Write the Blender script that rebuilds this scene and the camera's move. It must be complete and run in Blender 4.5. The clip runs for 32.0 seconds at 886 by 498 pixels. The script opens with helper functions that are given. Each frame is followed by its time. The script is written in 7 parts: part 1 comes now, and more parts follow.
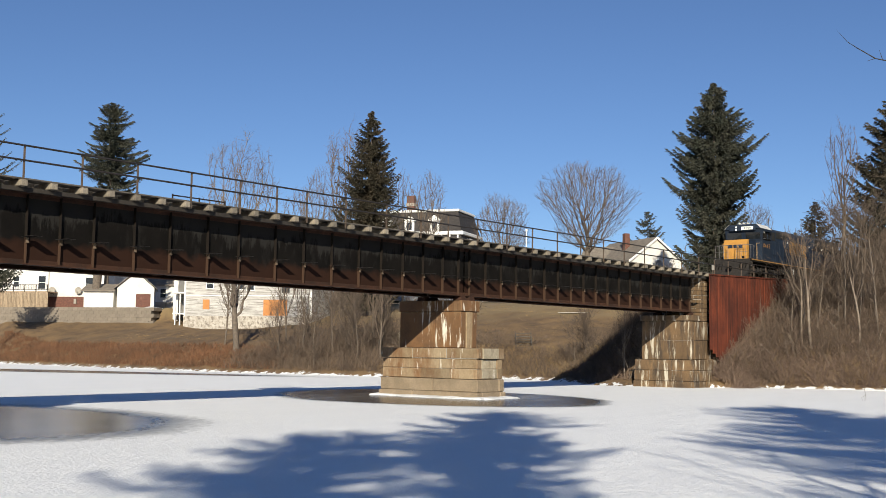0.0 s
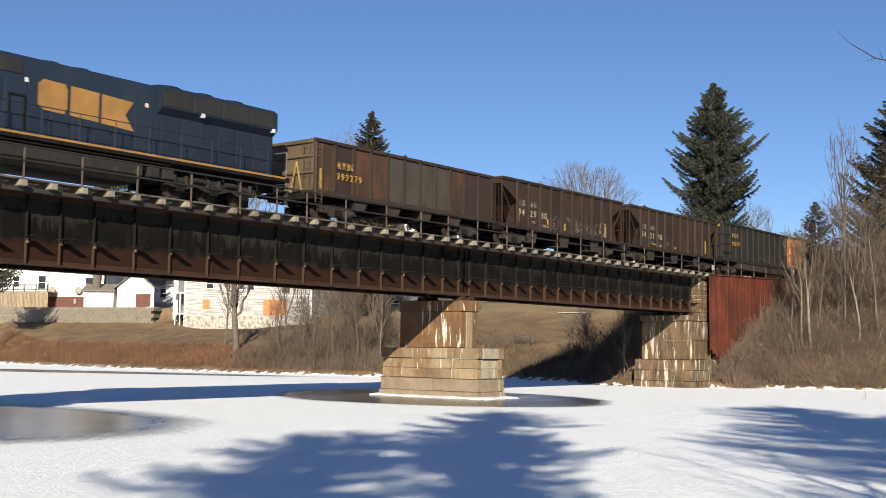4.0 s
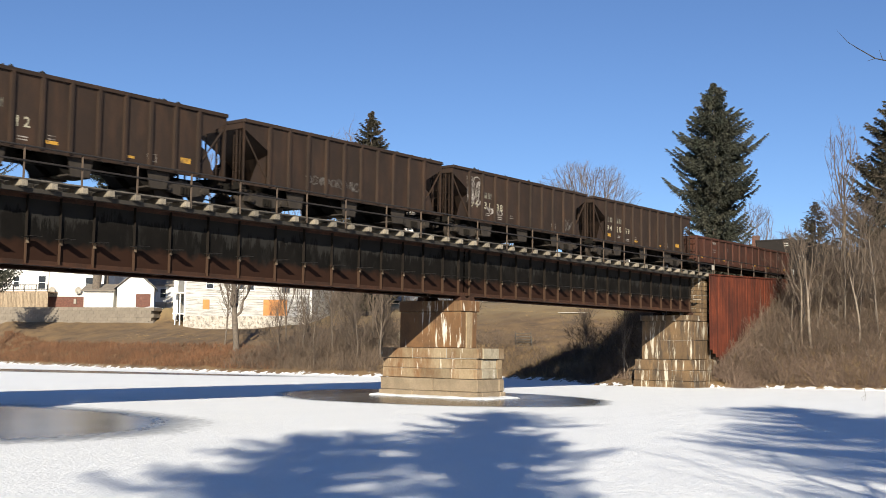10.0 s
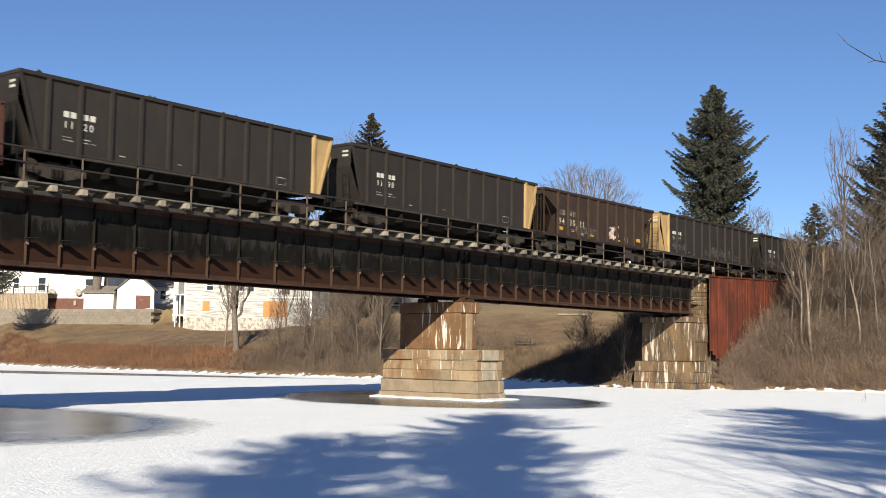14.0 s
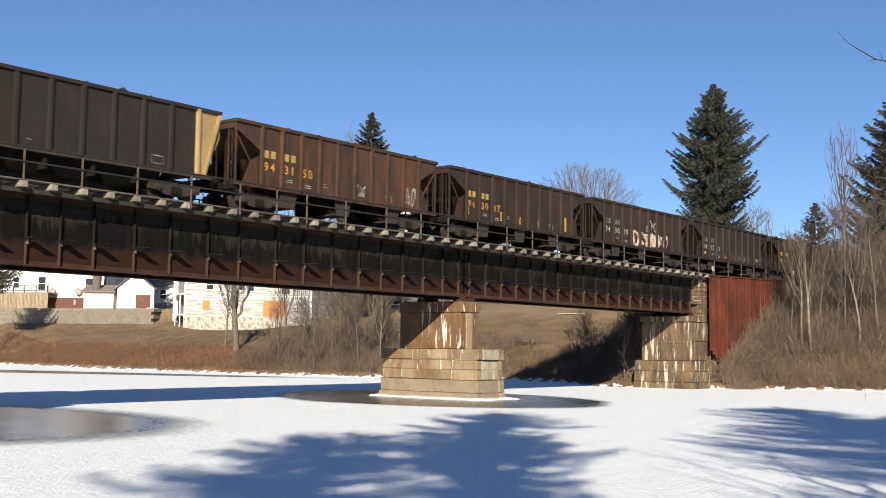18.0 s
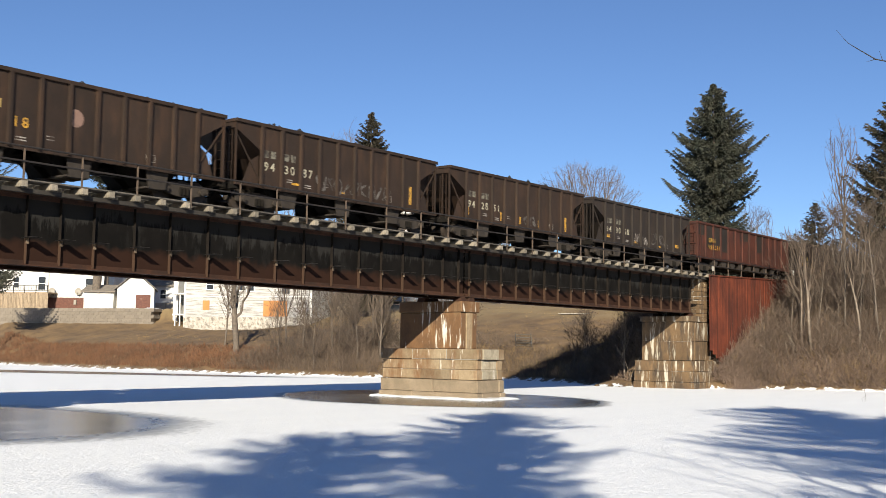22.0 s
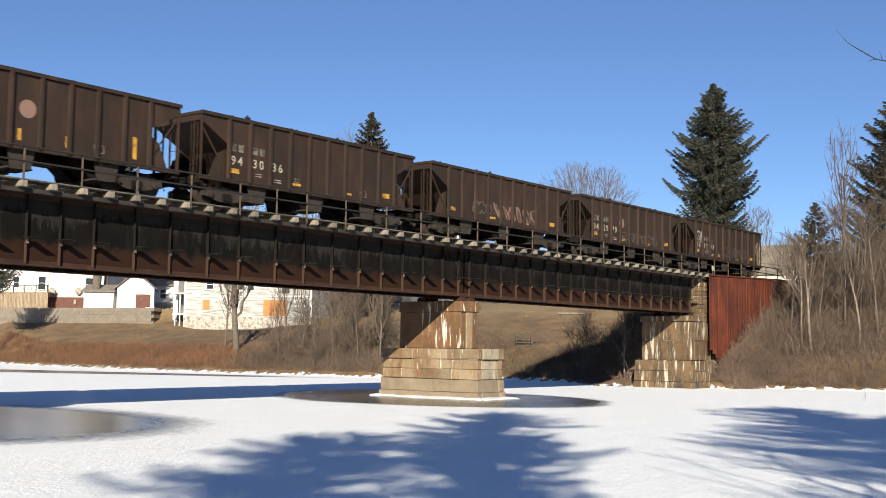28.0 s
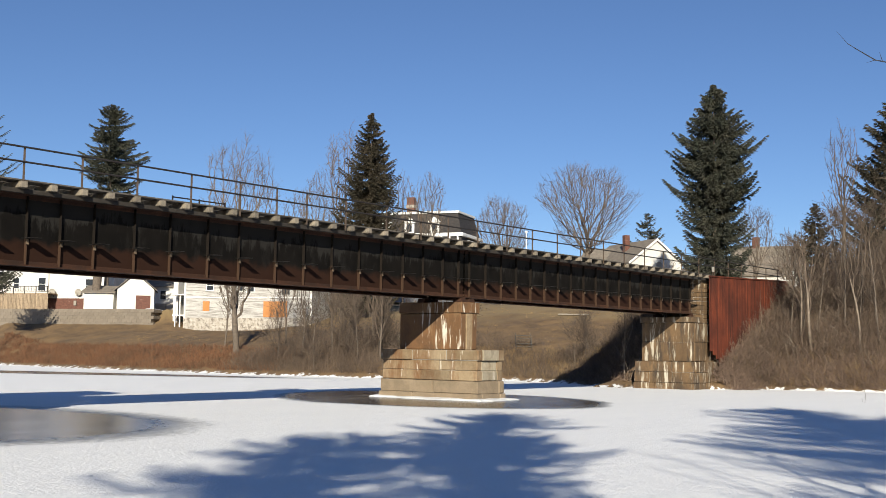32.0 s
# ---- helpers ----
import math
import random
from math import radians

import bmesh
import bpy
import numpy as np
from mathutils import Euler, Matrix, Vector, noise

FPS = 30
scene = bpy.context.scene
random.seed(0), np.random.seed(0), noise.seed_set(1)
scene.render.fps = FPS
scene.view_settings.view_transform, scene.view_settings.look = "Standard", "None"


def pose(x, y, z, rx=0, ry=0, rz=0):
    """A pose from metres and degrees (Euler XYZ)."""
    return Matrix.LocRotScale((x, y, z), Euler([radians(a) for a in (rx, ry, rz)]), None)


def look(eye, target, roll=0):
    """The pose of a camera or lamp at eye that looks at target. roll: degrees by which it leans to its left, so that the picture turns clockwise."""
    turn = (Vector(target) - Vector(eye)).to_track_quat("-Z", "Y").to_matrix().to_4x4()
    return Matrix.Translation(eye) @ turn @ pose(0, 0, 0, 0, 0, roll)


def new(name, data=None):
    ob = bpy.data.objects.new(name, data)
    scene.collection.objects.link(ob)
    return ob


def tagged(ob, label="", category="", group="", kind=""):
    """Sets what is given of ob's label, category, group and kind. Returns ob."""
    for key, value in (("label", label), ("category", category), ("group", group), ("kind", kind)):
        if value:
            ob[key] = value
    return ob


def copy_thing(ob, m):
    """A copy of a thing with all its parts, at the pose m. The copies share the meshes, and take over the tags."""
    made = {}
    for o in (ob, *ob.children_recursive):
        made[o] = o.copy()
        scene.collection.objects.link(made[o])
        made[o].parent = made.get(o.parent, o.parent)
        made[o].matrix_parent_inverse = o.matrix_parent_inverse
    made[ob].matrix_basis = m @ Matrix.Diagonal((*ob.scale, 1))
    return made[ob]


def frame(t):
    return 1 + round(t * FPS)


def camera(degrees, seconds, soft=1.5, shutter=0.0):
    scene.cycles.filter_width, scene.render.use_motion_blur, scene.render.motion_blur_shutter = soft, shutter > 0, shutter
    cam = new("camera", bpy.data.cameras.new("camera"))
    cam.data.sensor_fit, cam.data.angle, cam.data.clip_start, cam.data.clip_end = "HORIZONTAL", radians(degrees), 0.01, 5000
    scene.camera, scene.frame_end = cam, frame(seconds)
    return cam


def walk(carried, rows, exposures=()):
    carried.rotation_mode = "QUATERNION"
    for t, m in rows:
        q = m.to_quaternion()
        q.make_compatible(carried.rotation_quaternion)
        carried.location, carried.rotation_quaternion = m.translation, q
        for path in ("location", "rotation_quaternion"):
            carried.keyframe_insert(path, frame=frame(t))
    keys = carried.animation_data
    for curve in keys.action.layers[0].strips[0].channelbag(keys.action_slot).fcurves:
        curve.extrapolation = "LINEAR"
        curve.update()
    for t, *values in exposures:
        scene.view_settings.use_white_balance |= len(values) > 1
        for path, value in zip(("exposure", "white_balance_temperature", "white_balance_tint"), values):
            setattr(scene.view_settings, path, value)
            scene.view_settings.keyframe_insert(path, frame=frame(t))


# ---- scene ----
# Plan: x runs along the bridge away from the eye, y across it towards the far bank, z up from the river ice.
EYE = (0.0, 0.0, 2.63)
YAW, PITCH, ROLL = 38.143, 5.012, 0.7
cam = camera(43.14, 32.0, soft=0.85, shutter=0.16)


def aim(lift):
    """The eye's pose, tilted up by lift thousandths of a radian."""
    a, b = radians(YAW), radians(PITCH) + lift / 1000
    to = (EYE[0] + math.cos(b) * math.cos(a), EYE[1] + math.cos(b) * math.sin(a), EYE[2] + math.sin(b))
    return look(EYE, to, ROLL)


walk(cam, [(t, aim(v)) for t, v in (
    (0, 0), (5, 0), (10, 0), (10.6, 0.75), (13, 0.8), (13.6, 1.4), (14.6, 1.5), (16, 0.9), (19, 0.9), (22, 0.8),
    (24, 0.5), (25, 0), (27.5, 0), (28.3, 0.75), (29.2, 0.75), (30.2, 0.1), (30.7, 0.2), (31.5, 1.5), (32, 1.5))],
    exposures=[(t, 0.40 + e, 6330, 15.0) for t, e in
               ((0, 0.0), (1.5, 0.03), (3, 0.2), (5, 0.28), (13, 0.32), (28, 0.32), (30, 0.25), (31.2, 0.12), (32, 0.06))])

# ---- light ----
SUN = Vector((1.4, 1.0, -0.72)).normalized()
world = bpy.data.worlds.new("sky")
scene.world = world
world.use_nodes = True
wn = world.node_tree.nodes
sky = wn.new("ShaderNodeTexSky")
sky.sky_type = 'NISHITA'
sky.sun_disc = False
sky.sun_elevation = math.asin(-SUN.z)
sky.sun_rotation = math.atan2(-SUN.x, -SUN.y)
sky.altitude = 250
sky.air_density, sky.dust_density, sky.ozone_density = 0.8, 0.1, 5.0
wn["Background"].inputs["Strength"].default_value = 0.068
world.node_tree.links.new(sky.outputs[0], wn["Background"].inputs["Color"])
lamp = bpy.data.lights.new("sun", 'SUN')
lamp.energy, lamp.angle, lamp.color = 5.0, radians(0.55), (1.0, 0.94, 0.735)
sun = new("sun", lamp)
sun.matrix_world = look((-60, -45, 60), (-60 + SUN.x, -45 + SUN.y, 60 + SUN.z))


# ---- mesh helpers ----
class Geo:
    """A small mesh builder: lists of corners and faces."""

    def __init__(self):
        self.v, self.f = [], []

    def add(self, vs, fs):
        n = len(self.v)
        self.v += [tuple(p) for p in vs]
        self.f += [tuple(i + n for i in q) for q in fs]
        return self

    def box(self, x0, x1, y0, y1, z0, z1):
        return self.add([(x, y, z) for z in (z0, z1) for y in (y0, y1) for x in (x0, x1)],
                        [(0, 2, 3, 1), (4, 5, 7, 6), (0, 1, 5, 4), (2, 6, 7, 3), (0, 4, 6, 2), (1, 3, 7, 5)])

    def slab(self, x0, x1, y0, y1, z0, z1, c=0.02):
        """A box with all its edges cut off by c."""
        vs = []
        for sx in (0, 1):
            for sy in (0, 1):
                for sz in (0, 1):
                    X, Y, Z = (x0, x1)[sx], (y0, y1)[sy], (z0, z1)[sz]
                    a, b, d = (c, -c)[sx], (c, -c)[sy], (c, -c)[sz]
                    vs += [(X, Y + b, Z + d), (X + a, Y, Z + d), (X + a, Y + b, Z)]
        k = lambda sx, sy, sz, i: (sx * 4 + sy * 2 + sz) * 3 + i
        fs = []
        for s in (0, 1):
            for i, q in ((0, [(s, 0, 0), (s, 1, 0), (s, 1, 1), (s, 0, 1)]), (1, [(0, s, 0), (1, s, 0), (1, s, 1), (0, s, 1)]),
                         (2, [(0, 0, s), (1, 0, s), (1, 1, s), (0, 1, s)])):
                fs.append(tuple(k(*c4, i) for c4 in q))
        for a in (0, 1):
            for b in (0, 1):
                fs.append((k(a, b, 0, 0), k(a, b, 1, 0), k(a, b, 1, 1), k(a, b, 0, 1)))
                fs.append((k(a, 0, b, 0), k(a, 1, b, 0), k(a, 1, b, 2), k(a, 0, b, 2)))
                fs.append((k(0, a, b, 1), k(1, a, b, 1), k(1, a, b, 2), k(0, a, b, 2)))
                for e in (0, 1):
                    fs.append((k(a, b, e, 0), k(a, b, e, 1), k(a, b, e, 2)))
        return self.add(vs, fs)

    def prism(self, pts, axis, a, b):
        """An outline drawn out along x, y or z from a to b."""
        put = {"x": lambda p, t: (t, p[0], p[1]), "y": lambda p, t: (p[0], t, p[1]), "z": lambda p, t: (p[0], p[1], t)}[axis]
        n = len(pts)
        vs = [put(p, a) for p in pts] + [put(p, b) for p in pts]
        fs = [tuple(range(n))[::-1], tuple(range(n, 2 * n))] + [(i, (i + 1) % n, n + (i + 1) % n, n + i) for i in range(n)]
        return self.add(vs, fs)

    def tube(self, p, q, r0, r1=None, n=6, caps=True):
        p, q = Vector(p), Vector(q)
        r1 = r0 if r1 is None else r1
        d = (q - p).normalized()
        u = d.orthogonal().normalized()
        w = d.cross(u)
        vs = []
        for c, r in ((p, r0), (q, r1)):
            vs += [c + (u * math.cos(2 * math.pi * i / n) + w * math.sin(2 * math.pi * i / n)) * r for i in range(n)]
        fs = [(i, (i + 1) % n, n + (i + 1) % n, n + i) for i in range(n)]
        if caps:
            fs += [tuple(range(n))[::-1], tuple(range(n, 2 * n))]
        return self.add(vs, fs)

    def disc(self, c, r, y0, y1, n=18):
        """A wheel-like drum whose axle lies along y."""
        return self.prism([(c[0] + r * math.cos(2 * math.pi * i / n), c[1] + r * math.sin(2 * math.pi * i / n)) for i in range(n)], "y", y0, y1)

    def mesh(self, name, mat, smooth=False):
        me = bpy.data.meshes.new(name)
        me.from_pydata(self.v, [], self.f)
        me.materials.append(mat)
        if smooth:
            me.polygons.foreach_set("use_smooth", [True] * len(me.polygons))
        me.update()
        return me


def part(name, geo, mat, parent, label="", smooth=False, at=None, kind=""):
    me = geo if isinstance(geo, bpy.types.Mesh) else geo.mesh(name, mat, smooth)
    ob = new(name, me)
    ob.parent = parent
    if at is not None:
        ob.matrix_basis = at
    return tagged(ob, label, kind=kind)


def thing(name, label, category, group="", kind="", at=None):
    ob = new(name)
    ob.empty_display_size = 0.2
    if at is not None:
        ob.matrix_basis = at
    return tagged(ob, label, category, group, kind)


def solid(name, geo, mat, label, category="", group="", kind="", smooth=False, at=None):
    ob = new(name, geo if isinstance(geo, bpy.types.Mesh) else geo.mesh(name, mat, smooth))
    if at is not None:
        ob.matrix_basis = at
    return tagged(ob, label, category, group, kind)


# ---- materials ----
def surf(name, base, second, scale=3.0, rough=0.75, metal=0.0, stain=None, stain_at=(0.55, 0.75), stain_map=(1, 1, 1), stain_scale=1.0,
         bump=0.15, fine=40.0, spread=0.0, island=0.0, spec=0.5, shift=False):
    """A weathered surface: two colours mixed by broad noise, an optional stain, fine grain and relief."""
    m = bpy.data.materials.new(name)
    m.use_nodes = True
    nt = m.node_tree
    N, L = nt.nodes, nt.links
    bs = N["Principled BSDF"]
    place = N.new("ShaderNodeTexCoord").outputs["Object"]
    if shift:                                      # each piece shows its own stretch of the pattern
        far, move = N.new("ShaderNodeMath"), N.new("ShaderNodeVectorMath")
        far.operation, move.operation = 'MULTIPLY', 'ADD'
        far.inputs[1].default_value = 60.0
        L.new(N.new("ShaderNodeObjectInfo").outputs["Random"], far.inputs[0])
        L.new(place, move.inputs[0])
        L.new(far.outputs[0], move.inputs[1])
        place = move.outputs[0]

    def noise_tex(sc, detail, vec=None, rgh=0.6):
        n = N.new("ShaderNodeTexNoise")
        n.inputs["Scale"].default_value, n.inputs["Detail"].default_value, n.inputs["Roughness"].default_value = sc, detail, rgh
        L.new(vec or place, n.inputs["Vector"])
        return n

    def mix(fac, a, b, kind="MIX"):
        x = N.new("ShaderNodeMix")
        x.data_type, x.blend_type = 'RGBA', kind
        if isinstance(fac, float):
            x.inputs[0].default_value = fac
        else:
            L.new(fac, x.inputs[0])
        for sock, val in ((x.inputs[6], a), (x.inputs[7], b)):
            if isinstance(val, tuple):
                sock.default_value = (*val, 1)
            else:
                L.new(val, sock)
        return x.outputs[2]

    def ramp(fac, lo, hi):
        r = N.new("ShaderNodeMapRange")
        r.inputs[1].default_value, r.inputs[2].default_value = lo, hi
        L.new(fac, r.inputs[0])
        return r.outputs[0]

    broad = noise_tex(scale, 5)
    col = mix(ramp(broad.outputs[0], 0.35, 0.65), base, second)
    grain = noise_tex(fine, 3)
    if stain:
        mp = N.new("ShaderNodeMapping")
        mp.inputs["Scale"].default_value = stain_map
        L.new(place, mp.inputs[0])
        st = noise_tex(stain_scale, 6, mp.outputs[0], 0.65)
        col = mix(ramp(st.outputs[0], *stain_at), col, stain)
    g = mix(ramp(grain.outputs[0], 0.3, 0.7), (0.86, 0.86, 0.86), (1.12, 1.12, 1.12))
    col = mix(1.0, col, g, "MULTIPLY")
    if spread or island:
        src = N.new("ShaderNodeNewGeometry").outputs["Random Per Island"] if island else N.new("ShaderNodeObjectInfo").outputs["Random"]
        k = max(spread, island)
        r = N.new("ShaderNodeMapRange")
        r.inputs[3].default_value, r.inputs[4].default_value = 1 - k, 1 + k
        L.new(src, r.inputs[0])
        hsv = N.new("ShaderNodeHueSaturation")
        L.new(r.outputs[0], hsv.inputs["Value"])
        L.new(col, hsv.inputs["Color"])
        col = hsv.outputs[0]
    L.new(col, bs.inputs["Base Color"])
    bs.inputs["Metallic"].default_value = metal
    bs.inputs["Specular IOR Level"].default_value = spec
    rr = N.new("ShaderNodeMapRange")
    rr.inputs[3].default_value, rr.inputs[4].default_value = max(0.05, rough - 0.12), min(1.0, rough + 0.12)
    L.new(broad.outputs[0], rr.inputs[0])
    L.new(rr.outputs[0], bs.inputs["Roughness"])
    if bump:
        b = N.new("ShaderNodeBump")
        b.inputs["Strength"].default_value, b.inputs["Distance"].default_value = bump, 0.02
        L.new(grain.outputs[0], b.inputs["Height"])
        L.new(b.outputs[0], bs.inputs["Normal"])
    return m


M = {}
# the shade under the deck is put into the near-black web colour
M["web"] = surf("black_paint_and_shade_over_steel", (0.005, 0.0046, 0.0042), (0.0085, 0.0074, 0.0066), 0.9, 0.9, stain=(0.0125, 0.0115, 0.0105), stain_at=(0.55, 0.65), stain_map=(1.7, 1, 0.55), stain_scale=1.1, bump=0.2, spec=0.06)
M["flange"] = surf("rusted_flange_steel", (0.055, 0.025, 0.015), (0.032, 0.018, 0.013), 1.5, 0.9, spec=0.2, stain=(0.085, 0.036, 0.018), bump=0.3)
# dark base colour carries the deck's shade on the upper stiffeners
M["stiff"] = surf("rusted_shaded_stiffener", (0.016, 0.012, 0.009), (0.010, 0.008, 0.007), 1.8, 0.9, spec=0.15, bump=0.3)
M["timber"] = surf("grey_tie_timber", (0.24, 0.205, 0.155), (0.14, 0.115, 0.085), 6, 0.9, stain=(0.10, 0.08, 0.06), stain_map=(14, 1, 14), stain_scale=1.5, bump=0.5, spread=0.3)
M["plank"] = surf("grey_walkway_plank", (0.10, 0.086, 0.07), (0.06, 0.052, 0.043), 4, 0.9, stain_map=(1, 14, 14), stain=(0.06, 0.05, 0.045), bump=0.4, spread=0.25)
M["rail"] = surf("rolled_rail_steel", (0.10, 0.06, 0.045), (0.07, 0.045, 0.035), 5, 0.6, metal=0.3)
M["handrail"] = surf("dark_handrail_steel", (0.012, 0.010, 0.0095), (0.019, 0.013, 0.010), 3, 0.7)
M["post"] = surf("rusty_post_steel", (0.105, 0.072, 0.048), (0.06, 0.042, 0.031), 3, 0.8)
M["stone"] = surf("rust_stained_ashlar", (0.170, 0.084, 0.032), (0.108, 0.056, 0.025), 0.9, 0.9, stain=(0.27, 0.18, 0.095), stain_at=(0.55, 0.78), stain_map=(1.6, 1.6, 0.4), stain_scale=0.8, bump=0.6, fine=18, spread=0.06)
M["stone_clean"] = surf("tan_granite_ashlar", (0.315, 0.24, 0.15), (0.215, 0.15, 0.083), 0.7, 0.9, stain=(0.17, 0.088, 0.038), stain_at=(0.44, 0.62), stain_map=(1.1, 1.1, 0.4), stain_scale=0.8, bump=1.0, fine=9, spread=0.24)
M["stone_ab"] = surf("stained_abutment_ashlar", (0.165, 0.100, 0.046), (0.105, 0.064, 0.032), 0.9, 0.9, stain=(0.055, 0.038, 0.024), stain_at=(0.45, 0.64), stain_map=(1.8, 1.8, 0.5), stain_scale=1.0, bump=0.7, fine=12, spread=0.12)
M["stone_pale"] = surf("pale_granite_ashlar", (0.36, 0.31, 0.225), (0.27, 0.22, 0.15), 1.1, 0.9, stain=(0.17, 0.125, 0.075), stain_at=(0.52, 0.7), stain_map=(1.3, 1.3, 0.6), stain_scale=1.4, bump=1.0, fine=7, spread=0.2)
M["stone_grey"] = surf("grey_waterline_ashlar", (0.27, 0.205, 0.135), (0.205, 0.155, 0.10), 1.2, 0.9, stain=(0.19, 0.145, 0.095), stain_at=(0.5, 0.7), bump=0.6, fine=18, spread=0.08)
M["rust_wall"] = surf("rust_red_sheet_pile", (0.150, 0.038, 0.019), (0.082, 0.024, 0.015), 0.6, 0.95, spec=0.15, stain=(0.040, 0.017, 0.013), stain_at=(0.46, 0.68), stain_map=(2.2, 2.2, 0.16), bump=0.25)
M["conc"] = surf("stained_concrete", (0.36, 0.33, 0.28), (0.28, 0.25, 0.21), 1.2, 0.9, stain=(0.16, 0.13, 0.10), stain_map=(2, 2, 0.4), bump=0.4)


def lit_rust_below(m, z, soft, rust):
    """Bare rust where the paint has gone from the plate's foot, in a sunlit tone."""
    N, L = m.node_tree.nodes, m.node_tree.links
    bs = N["Principled BSDF"]
    old = bs.inputs["Base Color"].links[0].from_socket
    tc, sep, n, ma, r, x = (N.new("ShaderNode" + k) for k in ("TexCoord", "SeparateXYZ", "TexNoise", "Math", "MapRange", "Mix"))
    L.new(tc.outputs["Object"], sep.inputs[0])
    L.new(tc.outputs["Object"], n.inputs["Vector"])
    n.inputs["Scale"].default_value, n.inputs["Detail"].default_value = 1.6, 5
    ma.operation = 'MULTIPLY_ADD'
    ma.inputs[1].default_value = -soft * 2
    L.new(n.outputs[0], ma.inputs[0])
    L.new(sep.outputs[2], ma.inputs[2])
    r.inputs[1].default_value, r.inputs[2].default_value = z - soft + 0.15, z - soft - 0.15
    L.new(ma.outputs[0], r.inputs[0])
    x.data_type = 'RGBA'
    L.new(r.outputs[0], x.inputs[0])
    L.new(old, x.inputs[6])
    x.inputs[7].default_value = (*rust, 1)
    L.new(x.outputs[2], bs.inputs["Base Color"])


def grey_above(m, z, grey):
    """Paint bleached grey from the top of the plate down, in ragged vertical runs, dimmed for shade."""
    N, L = m.node_tree.nodes, m.node_tree.links
    bs = N["Principled BSDF"]
    old = bs.inputs["Base Color"].links[0].from_socket
    tc, sep, mp, n, big, ma, mb, r, x = (N.new("ShaderNode" + k) for k in ("TexCoord", "SeparateXYZ", "Mapping", "TexNoise", "TexNoise", "Math", "Math", "MapRange", "Mix"))
    L.new(tc.outputs["Object"], sep.inputs[0])
    L.new(tc.outputs["Object"], mp.inputs[0])
    mp.inputs["Scale"].default_value = (3.2, 1, 0.7)
    L.new(mp.outputs[0], n.inputs["Vector"])
    n.inputs["Scale"].default_value, n.inputs["Detail"].default_value, n.inputs["Roughness"].default_value = 1.3, 6, 0.7
    L.new(tc.outputs["Object"], big.inputs["Vector"])
    big.inputs["Scale"].default_value, big.inputs["Detail"].default_value = 0.35, 2
    ma.operation = mb.operation = 'MULTIPLY_ADD'
    ma.inputs[1].default_value = 2.6
    L.new(n.outputs[0], ma.inputs[0])
    L.new(sep.outputs[2], ma.inputs[2])
    mb.inputs[1].default_value = 1.6
    L.new(big.outputs[0], mb.inputs[0])
    L.new(ma.outputs[0], mb.inputs[2])
    r.inputs[1].default_value, r.inputs[2].default_value = z + 2.15, z + 2.4
    r.inputs[4].default_value = 0.85
    L.new(mb.outputs[0], r.inputs[0])
    x.data_type = 'RGBA'
    L.new(r.outputs[0], x.inputs[0])
    L.new(old, x.inputs[6])
    x.inputs[7].default_value = (*grey, 1)
    L.new(x.outputs[2], bs.inputs["Base Color"])


# dim grey above and rust below paint in where the deck's shade ends
grey_above(M["web"], 6.95, (0.0225, 0.0212, 0.0195))
lit_rust_below(M["web"], 6.15, 0.45, (0.026, 0.0128, 0.0086))
# tan rust at the stiffener feet also stands for the sun reaching them
lit_rust_below(M["stiff"], 6.2, 0.25, (0.058, 0.033, 0.021))


def lime(m, lo, hi, tone=(0.66, 0.60, 0.50)):
    """White lime runs down a masonry face."""
    N, L = m.node_tree.nodes, m.node_tree.links
    bs = N["Principled BSDF"]
    old = bs.inputs["Base Color"].links[0].from_socket
    tc, mp, n, r, x = (N.new("ShaderNode" + k) for k in ("TexCoord", "Mapping", "TexNoise", "MapRange", "Mix"))
    L.new(tc.outputs["Object"], mp.inputs[0])
    mp.inputs["Scale"].default_value = (2.6, 2.6, 0.32)
    mp.inputs["Location"].default_value = (3.1, 1.7, 0.4)
    L.new(mp.outputs[0], n.inputs["Vector"])
    n.inputs["Scale"].default_value, n.inputs["Detail"].default_value, n.inputs["Roughness"].default_value = 1.0, 6, 0.7
    r.inputs[1].default_value, r.inputs[2].default_value = lo, hi
    L.new(n.outputs[0], r.inputs[0])
    x.data_type = 'RGBA'
    L.new(r.outputs[0], x.inputs[0])
    L.new(old, x.inputs[6])
    x.inputs[7].default_value = (*tone, 1)
    L.new(x.outputs[2], bs.inputs["Base Color"])


lime(M["stone"], 0.57, 0.63)
lime(M["stone_clean"], 0.60, 0.66)
lime(M["stone_pale"], 0.62, 0.68)
lime(M["stone_ab"], 0.55, 0.63, (0.47, 0.42, 0.33))


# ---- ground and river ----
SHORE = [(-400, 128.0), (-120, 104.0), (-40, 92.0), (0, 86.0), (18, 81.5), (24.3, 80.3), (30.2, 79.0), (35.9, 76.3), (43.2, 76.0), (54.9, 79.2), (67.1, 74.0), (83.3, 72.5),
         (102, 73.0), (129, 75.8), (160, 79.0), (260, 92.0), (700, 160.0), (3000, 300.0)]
YC = 36.97          # middle of the track
RAIL = 8.36         # top of the rails


def between(rows, t):
    for (a, p), (b, q) in zip(rows, rows[1:]):
        if t <= b:
            k = min(1.0, max(0.0, (t - a) / (b - a)))
            return p + (q - p) * k
    return rows[-1][1]


